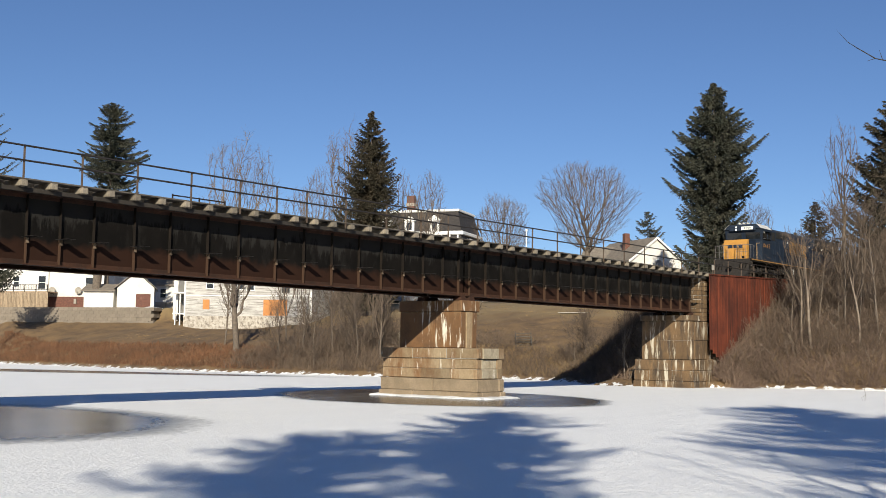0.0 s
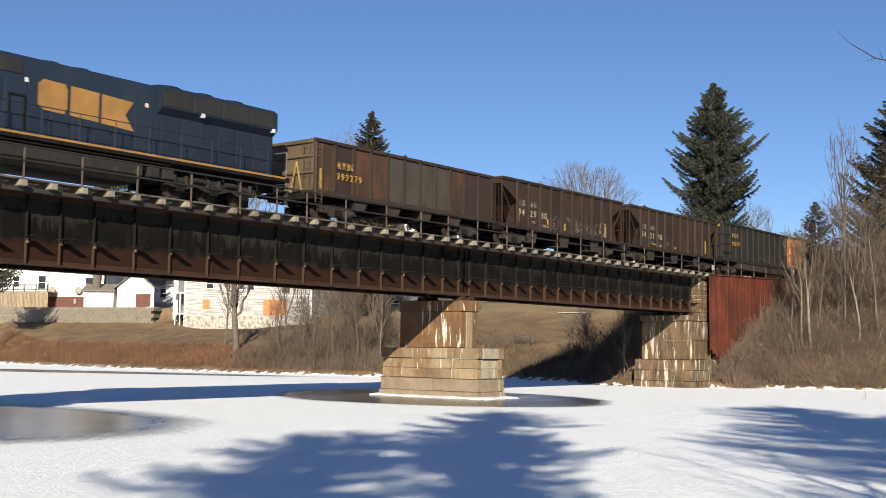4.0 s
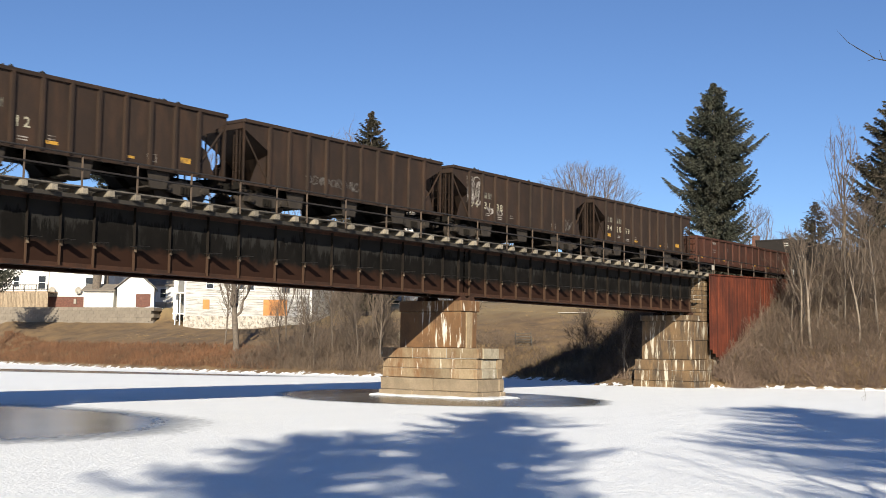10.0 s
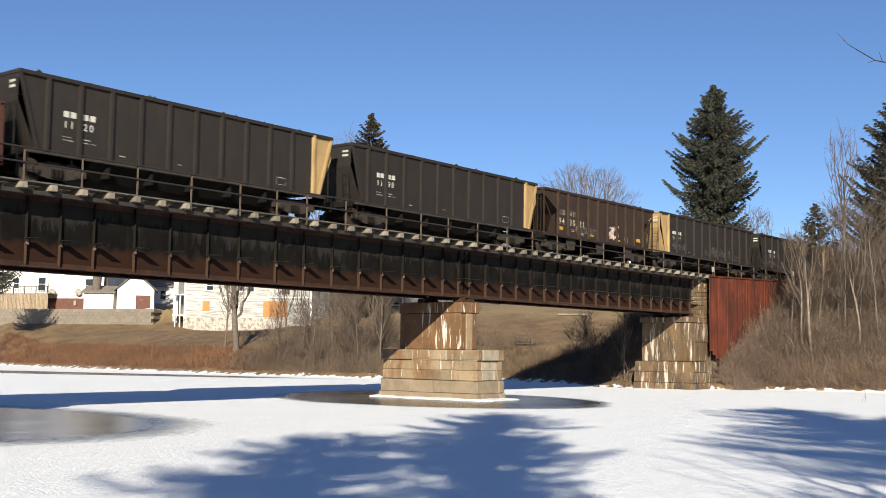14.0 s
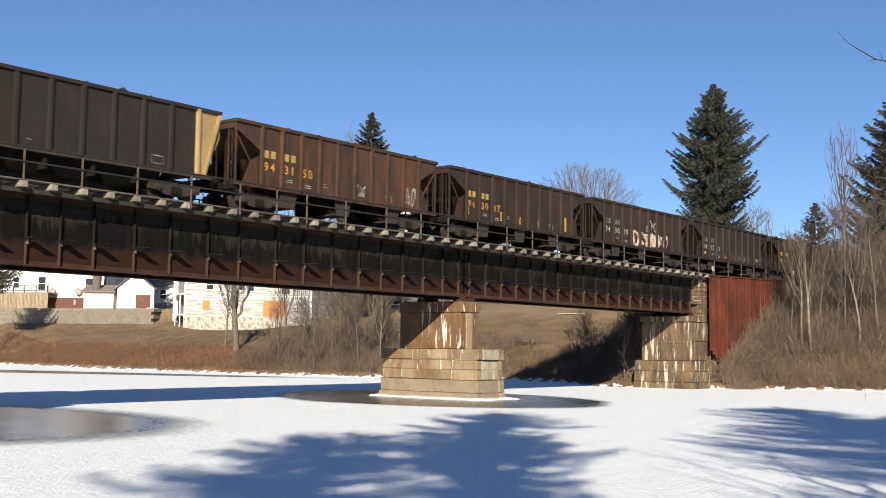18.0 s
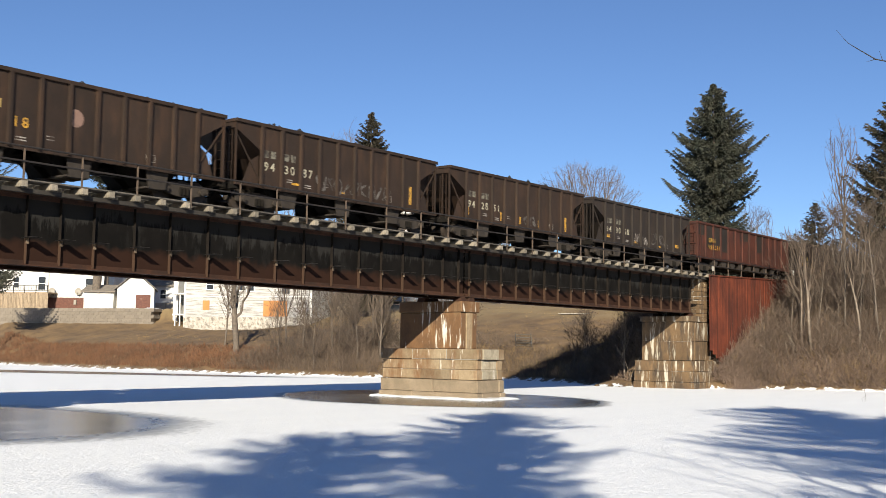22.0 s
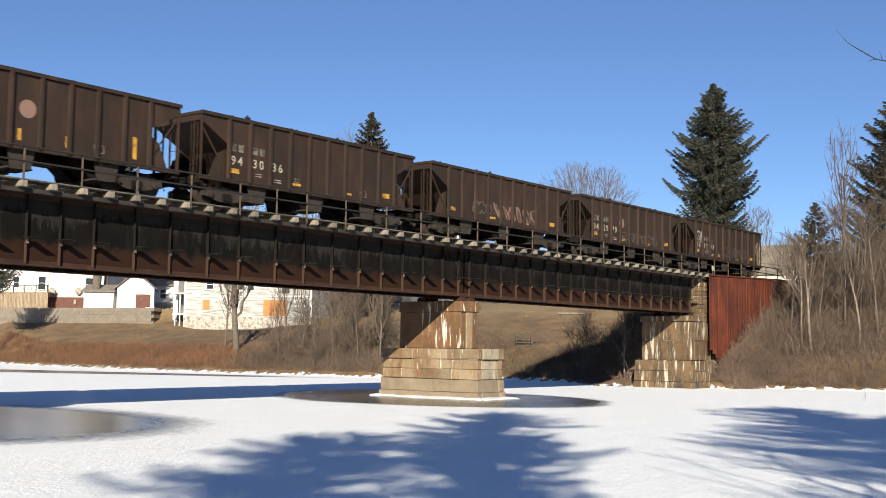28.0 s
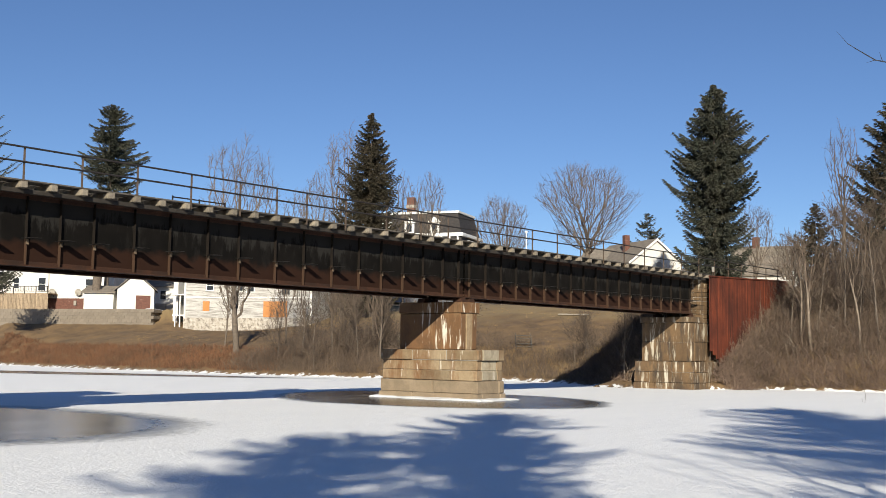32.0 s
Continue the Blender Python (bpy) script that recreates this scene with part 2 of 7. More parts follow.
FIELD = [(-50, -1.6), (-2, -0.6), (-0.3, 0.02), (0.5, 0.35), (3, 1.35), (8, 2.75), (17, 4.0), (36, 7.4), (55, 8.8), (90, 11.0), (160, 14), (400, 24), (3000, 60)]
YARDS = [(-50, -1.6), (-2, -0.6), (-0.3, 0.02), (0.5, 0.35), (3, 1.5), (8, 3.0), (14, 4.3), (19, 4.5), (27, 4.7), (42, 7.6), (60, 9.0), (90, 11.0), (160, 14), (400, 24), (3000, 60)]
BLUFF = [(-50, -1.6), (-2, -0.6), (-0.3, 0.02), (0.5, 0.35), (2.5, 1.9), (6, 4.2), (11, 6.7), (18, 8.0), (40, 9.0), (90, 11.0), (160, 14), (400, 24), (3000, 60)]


def ease(a, b, t):
    k = min(1.0, max(0.0, (t - a) / (b - a)))
    return k * k * (3 - 2 * k)


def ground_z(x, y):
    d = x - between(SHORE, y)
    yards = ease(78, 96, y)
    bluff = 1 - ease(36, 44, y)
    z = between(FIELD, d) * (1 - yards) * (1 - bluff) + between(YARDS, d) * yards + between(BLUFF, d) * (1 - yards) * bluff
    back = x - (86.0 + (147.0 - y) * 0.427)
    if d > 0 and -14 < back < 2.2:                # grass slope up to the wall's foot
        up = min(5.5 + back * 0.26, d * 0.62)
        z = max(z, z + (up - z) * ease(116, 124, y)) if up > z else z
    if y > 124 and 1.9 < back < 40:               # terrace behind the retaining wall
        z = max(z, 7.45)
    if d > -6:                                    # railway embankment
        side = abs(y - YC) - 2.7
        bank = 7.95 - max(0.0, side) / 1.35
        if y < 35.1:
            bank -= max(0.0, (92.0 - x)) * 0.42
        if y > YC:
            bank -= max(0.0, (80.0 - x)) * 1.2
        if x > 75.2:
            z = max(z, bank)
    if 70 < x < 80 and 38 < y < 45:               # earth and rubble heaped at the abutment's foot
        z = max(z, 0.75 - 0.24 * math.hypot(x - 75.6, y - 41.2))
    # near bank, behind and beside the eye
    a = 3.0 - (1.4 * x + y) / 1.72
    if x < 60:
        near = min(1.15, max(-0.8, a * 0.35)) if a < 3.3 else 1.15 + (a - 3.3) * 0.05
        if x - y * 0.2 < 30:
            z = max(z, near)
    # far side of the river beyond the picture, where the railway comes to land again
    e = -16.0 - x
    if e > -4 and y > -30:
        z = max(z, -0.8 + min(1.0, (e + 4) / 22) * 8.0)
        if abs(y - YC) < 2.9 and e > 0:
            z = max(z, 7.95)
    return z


def axis(spans):
    out = []
    for a, b, s in spans:
        n = max(1, round((b - a) / s))
        out += [a + (b - a) * i / n for i in range(n)]
    return out + [spans[-1][1]]


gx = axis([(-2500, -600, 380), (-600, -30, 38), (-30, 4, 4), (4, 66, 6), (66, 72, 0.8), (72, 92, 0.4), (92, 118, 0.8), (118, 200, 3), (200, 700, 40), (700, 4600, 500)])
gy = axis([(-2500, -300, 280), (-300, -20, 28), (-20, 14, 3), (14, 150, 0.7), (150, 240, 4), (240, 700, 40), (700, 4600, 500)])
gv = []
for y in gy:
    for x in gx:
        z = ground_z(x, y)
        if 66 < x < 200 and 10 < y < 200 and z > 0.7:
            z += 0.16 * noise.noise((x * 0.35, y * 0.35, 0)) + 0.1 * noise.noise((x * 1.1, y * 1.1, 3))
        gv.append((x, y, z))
W = len(gx)
gf = [(j * W + i, j * W + i + 1, j * W + W + i + 1, j * W + W + i) for j in range(len(gy) - 1) for i in range(W - 1)]


def ground_material():
    m = surf("dormant_grass_ground", (0.200, 0.125, 0.058), (0.135, 0.085, 0.042), 0.12, 0.95, stain=(0.085, 0.055, 0.032), stain_at=(0.45, 0.7), stain_scale=0.5, bump=0.9, fine=7)
    nt = m.node_tree
    N, L = nt.nodes, nt.links
    bs = N["Principled BSDF"]
    old = bs.inputs["Base Color"].links[0].from_socket
    tc = N.new("ShaderNodeTexCoord")
    # mown tan grass on the upper field
    hp, hn, hm, hr, hx = (N.new("ShaderNode" + k) for k in ("SeparateXYZ", "TexNoise", "Math", "MapRange", "Mix"))
    L.new(tc.outputs["Object"], hp.inputs[0])
    L.new(tc.outputs["Object"], hn.inputs["Vector"])
    hn.inputs["Scale"].default_value, hn.inputs["Detail"].default_value = 0.22, 5
    hm.operation = 'MULTIPLY_ADD'
    hm.inputs[1].default_value = 4.0
    L.new(hn.outputs[0], hm.inputs[0])
    L.new(hp.outputs[2], hm.inputs[2])
    hr.inputs[1].default_value, hr.inputs[2].default_value = 7.4, 9.2
    L.new(hm.outputs[0], hr.inputs[0])
    hx.data_type = 'RGBA'
    L.new(hr.outputs[0], hx.inputs[0])
    L.new(old, hx.inputs[6])
    hx.inputs[7].default_value = (0.220, 0.155, 0.076, 1)
    old = hx.outputs[2]
    # snow left lying along the water's edge
    sep = N.new("ShaderNodeSeparateXYZ")
    L.new(tc.outputs["Object"], sep.inputs[0])
    n = N.new("ShaderNodeTexNoise")
    n.inputs["Scale"].default_value, n.inputs["Detail"].default_value, n.inputs["Roughness"].default_value = 1.3, 6, 0.72
    L.new(tc.outputs["Object"], n.inputs["Vector"])
    ma = N.new("ShaderNodeMath")
    ma.operation = 'MULTIPLY_ADD'
    ma.inputs[1].default_value, ma.inputs[2].default_value = 1.5, -0.62
    L.new(n.outputs[0], ma.inputs[0])
    lt = N.new("ShaderNodeMath")
    lt.operation = 'SUBTRACT'
    L.new(ma.outputs[0], lt.inputs[0])
    L.new(sep.outputs[2], lt.inputs[1])
    r = N.new("ShaderNodeMapRange")
    r.inputs[1].default_value, r.inputs[2].default_value = 0.0, 0.08
    L.new(lt.outputs[0], r.inputs[0])
    x = N.new("ShaderNodeMix")
    x.data_type = 'RGBA'
    L.new(r.outputs[0], x.inputs[0])
    L.new(old, x.inputs[6])
    x.inputs[7].default_value = (0.78, 0.79, 0.80, 1)
    L.new(x.outputs[2], bs.inputs["Base Color"])
    return m


M["ground"] = ground_material()
gm = bpy.data.meshes.new("ground")
gm.from_pydata(gv, [], gf)
gm.materials.append(M["ground"])
gm.polygons.foreach_set("use_smooth", [True] * len(gf))
tagged(new("ground", gm), "brown winter grass bank with snow at the water", "ground", kind="structure")


def ice_material():
    """Snow-covered river ice with pools of wet bare ice round the piers."""
    m = bpy.data.materials.new("snowy_river_ice")
    m.use_nodes = True
    nt = m.node_tree
    N, L = nt.nodes, nt.links
    bs = N["Principled BSDF"]
    tc = N.new("ShaderNodeTexCoord")

    def math_node(op, a, b=0.0):
        q = N.new("ShaderNodeMath")
        q.operation = op
        for s, v in zip(q.inputs, (a, b)):
            if isinstance(v, float):
                s.default_value = v
            else:
                L.new(v, s)
        return q.outputs[0]

    def noise_of(sc, det, vec=None):
        q = N.new("ShaderNodeTexNoise")
        q.inputs["Scale"].default_value, q.inputs["Detail"].default_value = sc, det
        L.new(vec or tc.outputs["Object"], q.inputs["Vector"])
        return q.outputs[0]

    wob, fleck = noise_of(0.12, 3), noise_of(3.5, 4)
    wet = None
    for cx, cy, rx, ry, rot, soft in ((47.0, 37.5, 7.6, 10.4, -14, 0.05), (17.6, 38.6, 9.6, 11.2, 12, 0.11), (54.5, 107.0, 4.2, 40.0, 19.4, 0.12)):
        mp = N.new("ShaderNodeMapping")
        mp.vector_type = 'TEXTURE'
        mp.inputs["Location"].default_value = (cx, cy, 0)
        mp.inputs["Rotation"].default_value = (0, 0, radians(rot))
        mp.inputs["Scale"].default_value = (rx, ry, 1)
        L.new(tc.outputs["Object"], mp.inputs[0])
        ln = N.new("ShaderNodeVectorMath")
        ln.operation = 'LENGTH'
        L.new(mp.outputs[0], ln.inputs[0])
        d = math_node('ADD', ln.outputs["Value"], math_node('MULTIPLY', math_node('SUBTRACT', wob, 0.5), 0.22))
        d = math_node('ADD', d, math_node('MULTIPLY', math_node('SUBTRACT', fleck, 0.5), soft * 2))
        r = N.new("ShaderNodeMapRange")
        r.inputs[1].default_value, r.inputs[2].default_value = 1.0 + soft, 1.0 - soft
        L.new(d, r.inputs[0])
        wet = r.outputs[0] if wet is None else math_node('MAXIMUM', wet, r.outputs[0])
    mp = N.new("ShaderNodeMapping")
    mp.inputs["Scale"].default_value = (0.25, 1.6, 1)
    mp.inputs["Rotation"].default_value = (0, 0, 0.5)
    L.new(tc.outputs["Object"], mp.inputs[0])
    drift = noise_of(0.5, 5, mp.outputs[0])
    c = N.new("ShaderNodeMix")
    c.data_type = 'RGBA'
    L.new(drift, c.inputs[0])
    c.inputs[6].default_value, c.inputs[7].default_value = (0.88, 0.88, 0.88, 1), (0.83, 0.835, 0.84, 1)
    sheen = N.new("ShaderNodeMix")
    sheen.data_type = 'RGBA'
    streak = N.new("ShaderNodeMapRange")
    streak.inputs[1].default_value, streak.inputs[2].default_value = 0.5, 0.68
    L.new(drift, streak.inputs[0])
    L.new(streak.outputs[0], sheen.inputs[0])
    sheen.inputs[6].default_value, sheen.inputs[7].default_value = (0.030, 0.030, 0.029, 1), (0.19, 0.19, 0.186, 1)
    k = N.new("ShaderNodeMix")
    k.data_type = 'RGBA'
    L.new(wet, k.inputs[0])
    L.new(c.outputs[2], k.inputs[6])
    L.new(sheen.outputs[2], k.inputs[7])
    L.new(k.outputs[2], bs.inputs["Base Color"])
    rg_ = N.new("ShaderNodeMapRange")
    rg_.inputs[3].default_value, rg_.inputs[4].default_value = 0.85, 0.2
    L.new(wet, rg_.inputs[0])
    L.new(rg_.outputs[0], bs.inputs["Roughness"])
    h = math_node('MULTIPLY', math_node('ADD', math_node('ADD', math_node('MULTIPLY', noise_of(4.5, 8), 0.7), math_node('MULTIPLY', noise_of(14.0, 6), 0.6)), math_node('MULTIPLY', drift, 1.2)), math_node('SUBTRACT', 1.0, wet))
    b = N.new("ShaderNodeBump")
    b.inputs["Strength"].default_value, b.inputs["Distance"].default_value = 0.8, 0.06
    L.new(h, b.inputs["Height"])
    L.new(b.outputs[0], bs.inputs["Normal"])
    return m


M["ice"] = ice_material()
ice = Geo().add([(-700, -700, 0), (170, -700, 0), (170, 900, 0), (-700, 900, 0)], [(0, 1, 2, 3)])
solid("river_ice", ice, M["ice"], "frozen river under snow with wet bare ice round the pier", "river", kind="structure")

# ---- bridge ----
# pale colour stands for sunlight on the stiffener, not for bleached steel
M["end_plate"] = surf("sunlit_plate_steel", (0.135, 0.095, 0.06), (0.05, 0.033, 0.022), 2.2, 0.85, bump=0.2, spread=0.3)
M["bracket"] = surf("rusty_bracket_steel", (0.016, 0.012, 0.009), (0.010, 0.008, 0.007), 3, 0.85, bump=0.2)
WEB_Y = (YC - 1.22, YC + 1.22)
TIE_TOP, GIRDER_TOP, GIRDER_BOTTOM = 8.16, 7.88, 5.33


def girder_span(x0, x1, stiff):
    span = thing("plate_girder_span", "dark rusted riveted steel deck girder span on stone piers", "bridge span", "bridge spans")
    for y in WEB_Y:
        out = -1 if y < YC else 1
        g = part("girder", Geo().box(x0, x1, y - 0.012, y + 0.012, GIRDER_BOTTOM + 0.05, GIRDER_TOP - 0.05), M["web"], span, "black peeling paint and painted-in shade over grey steel web")
        for z in (GIRDER_TOP, GIRDER_BOTTOM):
            s = -1 if z == GIRDER_TOP else 1
            fl = Geo().box(x0, x1, y - 0.21, y + 0.21, z, z + s * 0.045)
            fl.box(x0, x1, y - 0.15, y - 0.0121, z + s * 0.045, z + s * 0.065).box(x0, x1, y + 0.0121, y + 0.15, z + s * 0.045, z + s * 0.065)
            fl.box(x0, x1, y - 0.032, y - 0.0121, z + s * 0.065, z + s * 0.19).box(x0, x1, y + 0.0121, y + 0.032, z + s * 0.065, z + s * 0.19)
            part("flange", fl, M["flange"], g, "rust-brown riveted flange")
        if out < 0:
            rv = Geo()
            n = int((x1 - x0) / 0.14)
            for i in range(n):
                x = x0 + 0.07 + i * 0.14
                for z in (GIRDER_BOTTOM + 0.14, GIRDER_TOP - 0.14):
                    rv.box(x - 0.014, x + 0.014, y - 0.044, y - 0.03, z - 0.014, z + 0.014)
            part("rivet_row", rv, M["flange"], g, kind="stuff")
        for x in stiff:
            st = Geo().box(x - 0.008, x + 0.008, y + out * 0.16, y + out * 0.012, GIRDER_BOTTOM + 0.07, GIRDER_TOP - 0.07)
            st.box(x + 0.008, x + 0.10, y + out * 0.028, y + out * 0.0125, GIRDER_BOTTOM + 0.2, GIRDER_TOP - 0.2)
            part("stiffener", st, M["stiff"], span)
            if out < 0:
                # thin dark plate shaped to throw a slanting shadow on the web
                lug = Geo().prism([(x - 0.24, y - 0.162), (x + 0.24, y - 0.162), (x + 0.2, y - 0.8), (x - 0.2, y - 0.8)], "z", 6.30, 6.308)
                part("bracket", lug, M["bracket"], span)
                # added block: its pale colour paints the sunlit spot on the stiffener
                part("end_plate", Geo().box(x - 0.05, x + 0.05, y - 0.20, y - 0.163, 6.1, 6.297), M["end_plate"], span)
    n = max(2, round((x1 - x0) / 3.6))
    for i in range(n + 1):
        x = x0 + 0.3 + (x1 - x0 - 0.6) * i / n
        br = Geo()
        a, b = WEB_Y[0] + 0.04, WEB_Y[1] - 0.04
        br.tube((x, a, GIRDER_BOTTOM + 0.2), (x, b, GIRDER_TOP - 0.2), 0.05, n=4).tube((x + 0.05, b, GIRDER_BOTTOM + 0.2), (x + 0.05, a, GIRDER_TOP - 0.2), 0.05, n=4)
        br.box(x - 0.05, x + 0.05, a, b, GIRDER_BOTTOM + 0.12, GIRDER_BOTTOM + 0.22).box(x - 0.05, x + 0.05, a, b, GIRDER_TOP - 0.25, GIRDER_TOP - 0.15)
        part("cross_brace", br, M["stiff"], span)
    return span


STIFF_A = [18.5, 20.1, 21.73, 23.07, 24.48, 26.28, 27.96, 29.87, 31.54, 33.63, 35.35, 37.16, 39.0, 40.6, 42.2, 43.8, 45.4, 46.75]
STIFF_B = [47.7 + 26.4 * i / 18 for i in range(19)]
STIFF_C = [-10.8 + 28.6 * i / 17 for i in range(18)]
girder_span(17.85, 47.28, STIFF_A)
girder_span(47.42, 74.45, STIFF_B)
girder_span(-11.4, 17.7, STIFF_C)

M["under_timber"] = surf("creosoted_timber", (0.030, 0.024, 0.018), (0.018, 0.014, 0.011), 3, 0.9, bump=0.4)
deck = thing("bridge_deck", "open timber tie deck with walkway on a railway bridge", "bridge deck")
tie_a = Geo().slab(-0.115, 0.115, -1.5, 1.5, -0.27, 0, 0.012).mesh("tie", M["timber"])
tie_b = Geo().slab(-0.13, 0.13, -2.36, 1.5, -0.22, 0.0, 0.018).mesh("long_tie", M["timber"])
x, k = -12.0, 0
rt = random.Random(9)
while x < 76.0:
    if k % 3 == 0:
        part("long_tie", tie_b, None, deck, at=pose(x + rt.uniform(-.02, .02), YC + rt.uniform(-.05, .05), TIE_TOP + rt.uniform(-.01, .012), 0, 0, rt.uniform(-.8, .8)))
    else:
        part("tie", tie_a, None, deck, at=pose(x + rt.uniform(-.02, .02), YC, TIE_TOP + rt.uniform(-.012, 0), 0, 0, rt.uniform(-.6, .6)))
    x += 0.392
    k += 1
plank_mesh = Geo().slab(0, 4.6, -0.12, 0.12, 0, 0.055, 0.006).mesh("walkway_plank", M["plank"])
for i in range(19):
    for j in range(3):
        part("walkway_plank", plank_mesh, None, deck, at=pose(-11.6 + i * 4.62 + (j % 2) * 1.1, YC - 2.16 + j * 0.25, TIE_TOP + 0.014))
part("stringer", Geo().slab(-12, 76.0, YC - 2.1, YC - 1.94, 7.78, 7.935, 0.01), M["under_timber"], deck, "dark creosoted stringer")
guard = Geo().slab(-12, 76.2, YC - 1.36, YC - 1.2, TIE_TOP + 0.014, TIE_TOP + 0.17, 0.01)
part("guard_timber", guard, M["plank"], deck)
part("guard_timber", Geo().slab(-12, 76.2, YC + 1.2, YC + 1.36, TIE_TOP + 0.014, TIE_TOP + 0.17, 0.01), M["plank"], deck)

track = thing("railway_track", "worn steel rails spiked along the bridge", "railway track", kind="structure")
for s in (-1, 1):
    y = YC + s * 0.755
    pr = [(-0.07, 0), (0.07, 0), (0.07, 0.015), (0.012, 0.04), (0.012, 0.135), (0.036, 0.15), (0.036, 0.185), (-0.036, 0.185), (-0.036, 0.15), (-0.012, 0.135), (-0.012, 0.04), (-0.07, 0.015)]
    part("rail", Geo().prism([(y + a, RAIL - 0.185 + b) for a, b in pr], "x", -640, 760), M["rail"], track)

hand = thing("handrail", "thin dark steel pipe handrail along the bridge walkway", "handrail")
HY = YC - 2.27
posts = [20.95, 23.24, 25.62, 28.16, 30.69, 32.74, 34.53, 37.01, 39.82, 42.41, 44.6, 47.1, 49.8, 52.3, 54.9, 57.5, 60.2, 62.8, 65.5, 68.2, 70.9, 73.6, 76.2, 78.6, 81.0, 83.4, 85.8, 88.2]
for x in [18.6 - 2.35 * i for i in range(12)] + posts:
    g = Geo().box(x - 0.024, x + 0.024, HY - 0.035, HY - 0.025, TIE_TOP - 0.2, 9.36).box(x - 0.024, x - 0.014, HY - 0.025, HY + 0.03, TIE_TOP - 0.2, 9.36)
    g.box(x - 0.06, x + 0.06, HY - 0.04, HY + 0.04, TIE_TOP + 0.02, TIE_TOP + 0.035)
    part("post", g, M["post"], hand)
for z in (9.33, 8.82):
    part("pipe_rail", Geo().tube((-9, HY - 0.06, z), (88.4, HY - 0.06, z), 0.035, n=8), M["handrail"], hand)


# ---- piers of ashlar ----
def masonry(owner, x0, x1, y0, y1, z0, z1, courses, mat, seed, batter=0.0, longs=1.2):
    """Courses of separate stones laid round a core; batter: how far the foot stands out."""
    r = random.Random(seed)
    h = (z1 - z0) / courses
    for c in range(courses):
        o = batter * (1 - (c + 0.5) / courses)
        za, zb = z0 + c * h, z0 + (c + 1) * h - 0.010
        X0, X1, Y0, Y1 = x0 - o, x1 + o, y0 - o, y1 + o
        dpt = 0.45
        for side in range(4):
            a, b = (Y0, Y1) if side < 2 else (X0 + dpt + 0.015, X1 - dpt - 0.015)
            n = max(1, round((b - a) / longs))
            cuts = [a] + sorted(a + (b - a) * (i + r.uniform(-.22, .22) + (0.25 if c % 2 else -0.1)) / n for i in range(1, n)) + [b]
            for p, q in zip(cuts, cuts[1:]):
                j = r.uniform(-0.04, 0.04)
                ch = r.uniform(0.016, 0.05)
                p2, q2 = p + 0.004, q - 0.004
                g = Geo()
                if side == 0:
                    g.slab(X0 + j, X0 + dpt, p2, q2, za, zb, ch)
                elif side == 1:
                    g.slab(X1 - dpt, X1 + j, p2, q2, za, zb, ch)
                elif side == 2:
                    g.slab(p2, q2, Y0 + j, Y0 + dpt, za, zb, ch)
                else:
                    g.slab(p2, q2, Y1 - dpt, Y1 + j, za, zb, ch)
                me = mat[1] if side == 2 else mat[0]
                part("stone", g, me, owner)
    part("core", Geo().box(x0 + 0.05, x1 - 0.05, y0 + 0.05, y1 - 0.05, z0, z1 - 0.03), M["conc"], owner)


def pier(xc):
    p = thing("bridge_pier", "rust-stained cut stone bridge pier standing in river ice", "bridge pier", "bridge piers")
    masonry(p, xc - 1.08, xc + 1.28, 34.07, 40.58, -0.3, 1.0, 2, (M["stone_grey"], M["stone_grey"]), 3, 0.1, 2.0)
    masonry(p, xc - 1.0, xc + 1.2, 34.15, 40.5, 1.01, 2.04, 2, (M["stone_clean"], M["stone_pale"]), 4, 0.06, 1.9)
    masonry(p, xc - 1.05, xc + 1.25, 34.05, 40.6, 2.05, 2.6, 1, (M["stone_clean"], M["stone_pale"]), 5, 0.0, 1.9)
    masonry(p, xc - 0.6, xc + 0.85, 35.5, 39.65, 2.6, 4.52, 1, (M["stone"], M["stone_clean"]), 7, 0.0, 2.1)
    part("cap_stone", Geo().slab(xc - 0.66, xc + 0.95, 35.42, 39.72, 4.53, 5.1, 0.03), M["stone"], p, "rust-brown cap stone")
    for y in WEB_Y:
        for s in (-0.4, 0.35):
            b = Geo().prism([(xc + s - 0.28, 5.1), (xc + s + 0.28, 5.1), (xc + s + 0.16, 5.31), (xc + s - 0.16, 5.31)], "y", y - 0.25, y + 0.25)
            part("bearing_shoe", b, M["flange"], p)


pier(47.4)
collar = Geo()
rc = random.Random(33)
ring_in, ring_out, ring_top = [], [], []
loop = []
for (ax, ay), (bx, by) in zip(((46.2, 33.95), (48.8, 33.95), (48.8, 40.8), (46.2, 40.8)), ((48.8, 33.95), (48.8, 40.8), (46.2, 40.8), (46.2, 33.95))):
    for i in range(8):
        loop.append((ax + (bx - ax) * i / 8, ay + (by - ay) * i / 8))
for x, y in loop:
    d = Vector((x - 47.5, (y - 37.3) * 0.6)).normalized() * rc.uniform(0.25, 0.75)
    ring_in.append((x + (47.5 - x) * 0.12, y + (37.3 - y) * 0.05, rc.uniform(0.1, 0.16)))
    ring_out.append((x + d.x, y + d.y, 0.006))
    ring_top.append((x + d.x * 0.75, y + d.y * 0.75, rc.uniform(0.05, 0.09)))
k = len(loop)
collar.add(ring_in + ring_top + ring_out, [(i, (i + 1) % k, k + (i + 1) % k, k + i) for i in range(k)] + [(k + i, k + (i + 1) % k, 2 * k + (i + 1) % k, 2 * k + i) for i in range(k)])
solid("ice_collar", collar, surf("collar_ice", (0.72, 0.73, 0.75), (0.60, 0.61, 0.63), 2, 0.6, bump=0.4), "ragged ledge of white ice round the pier foot", "ice")
pier(17.8)
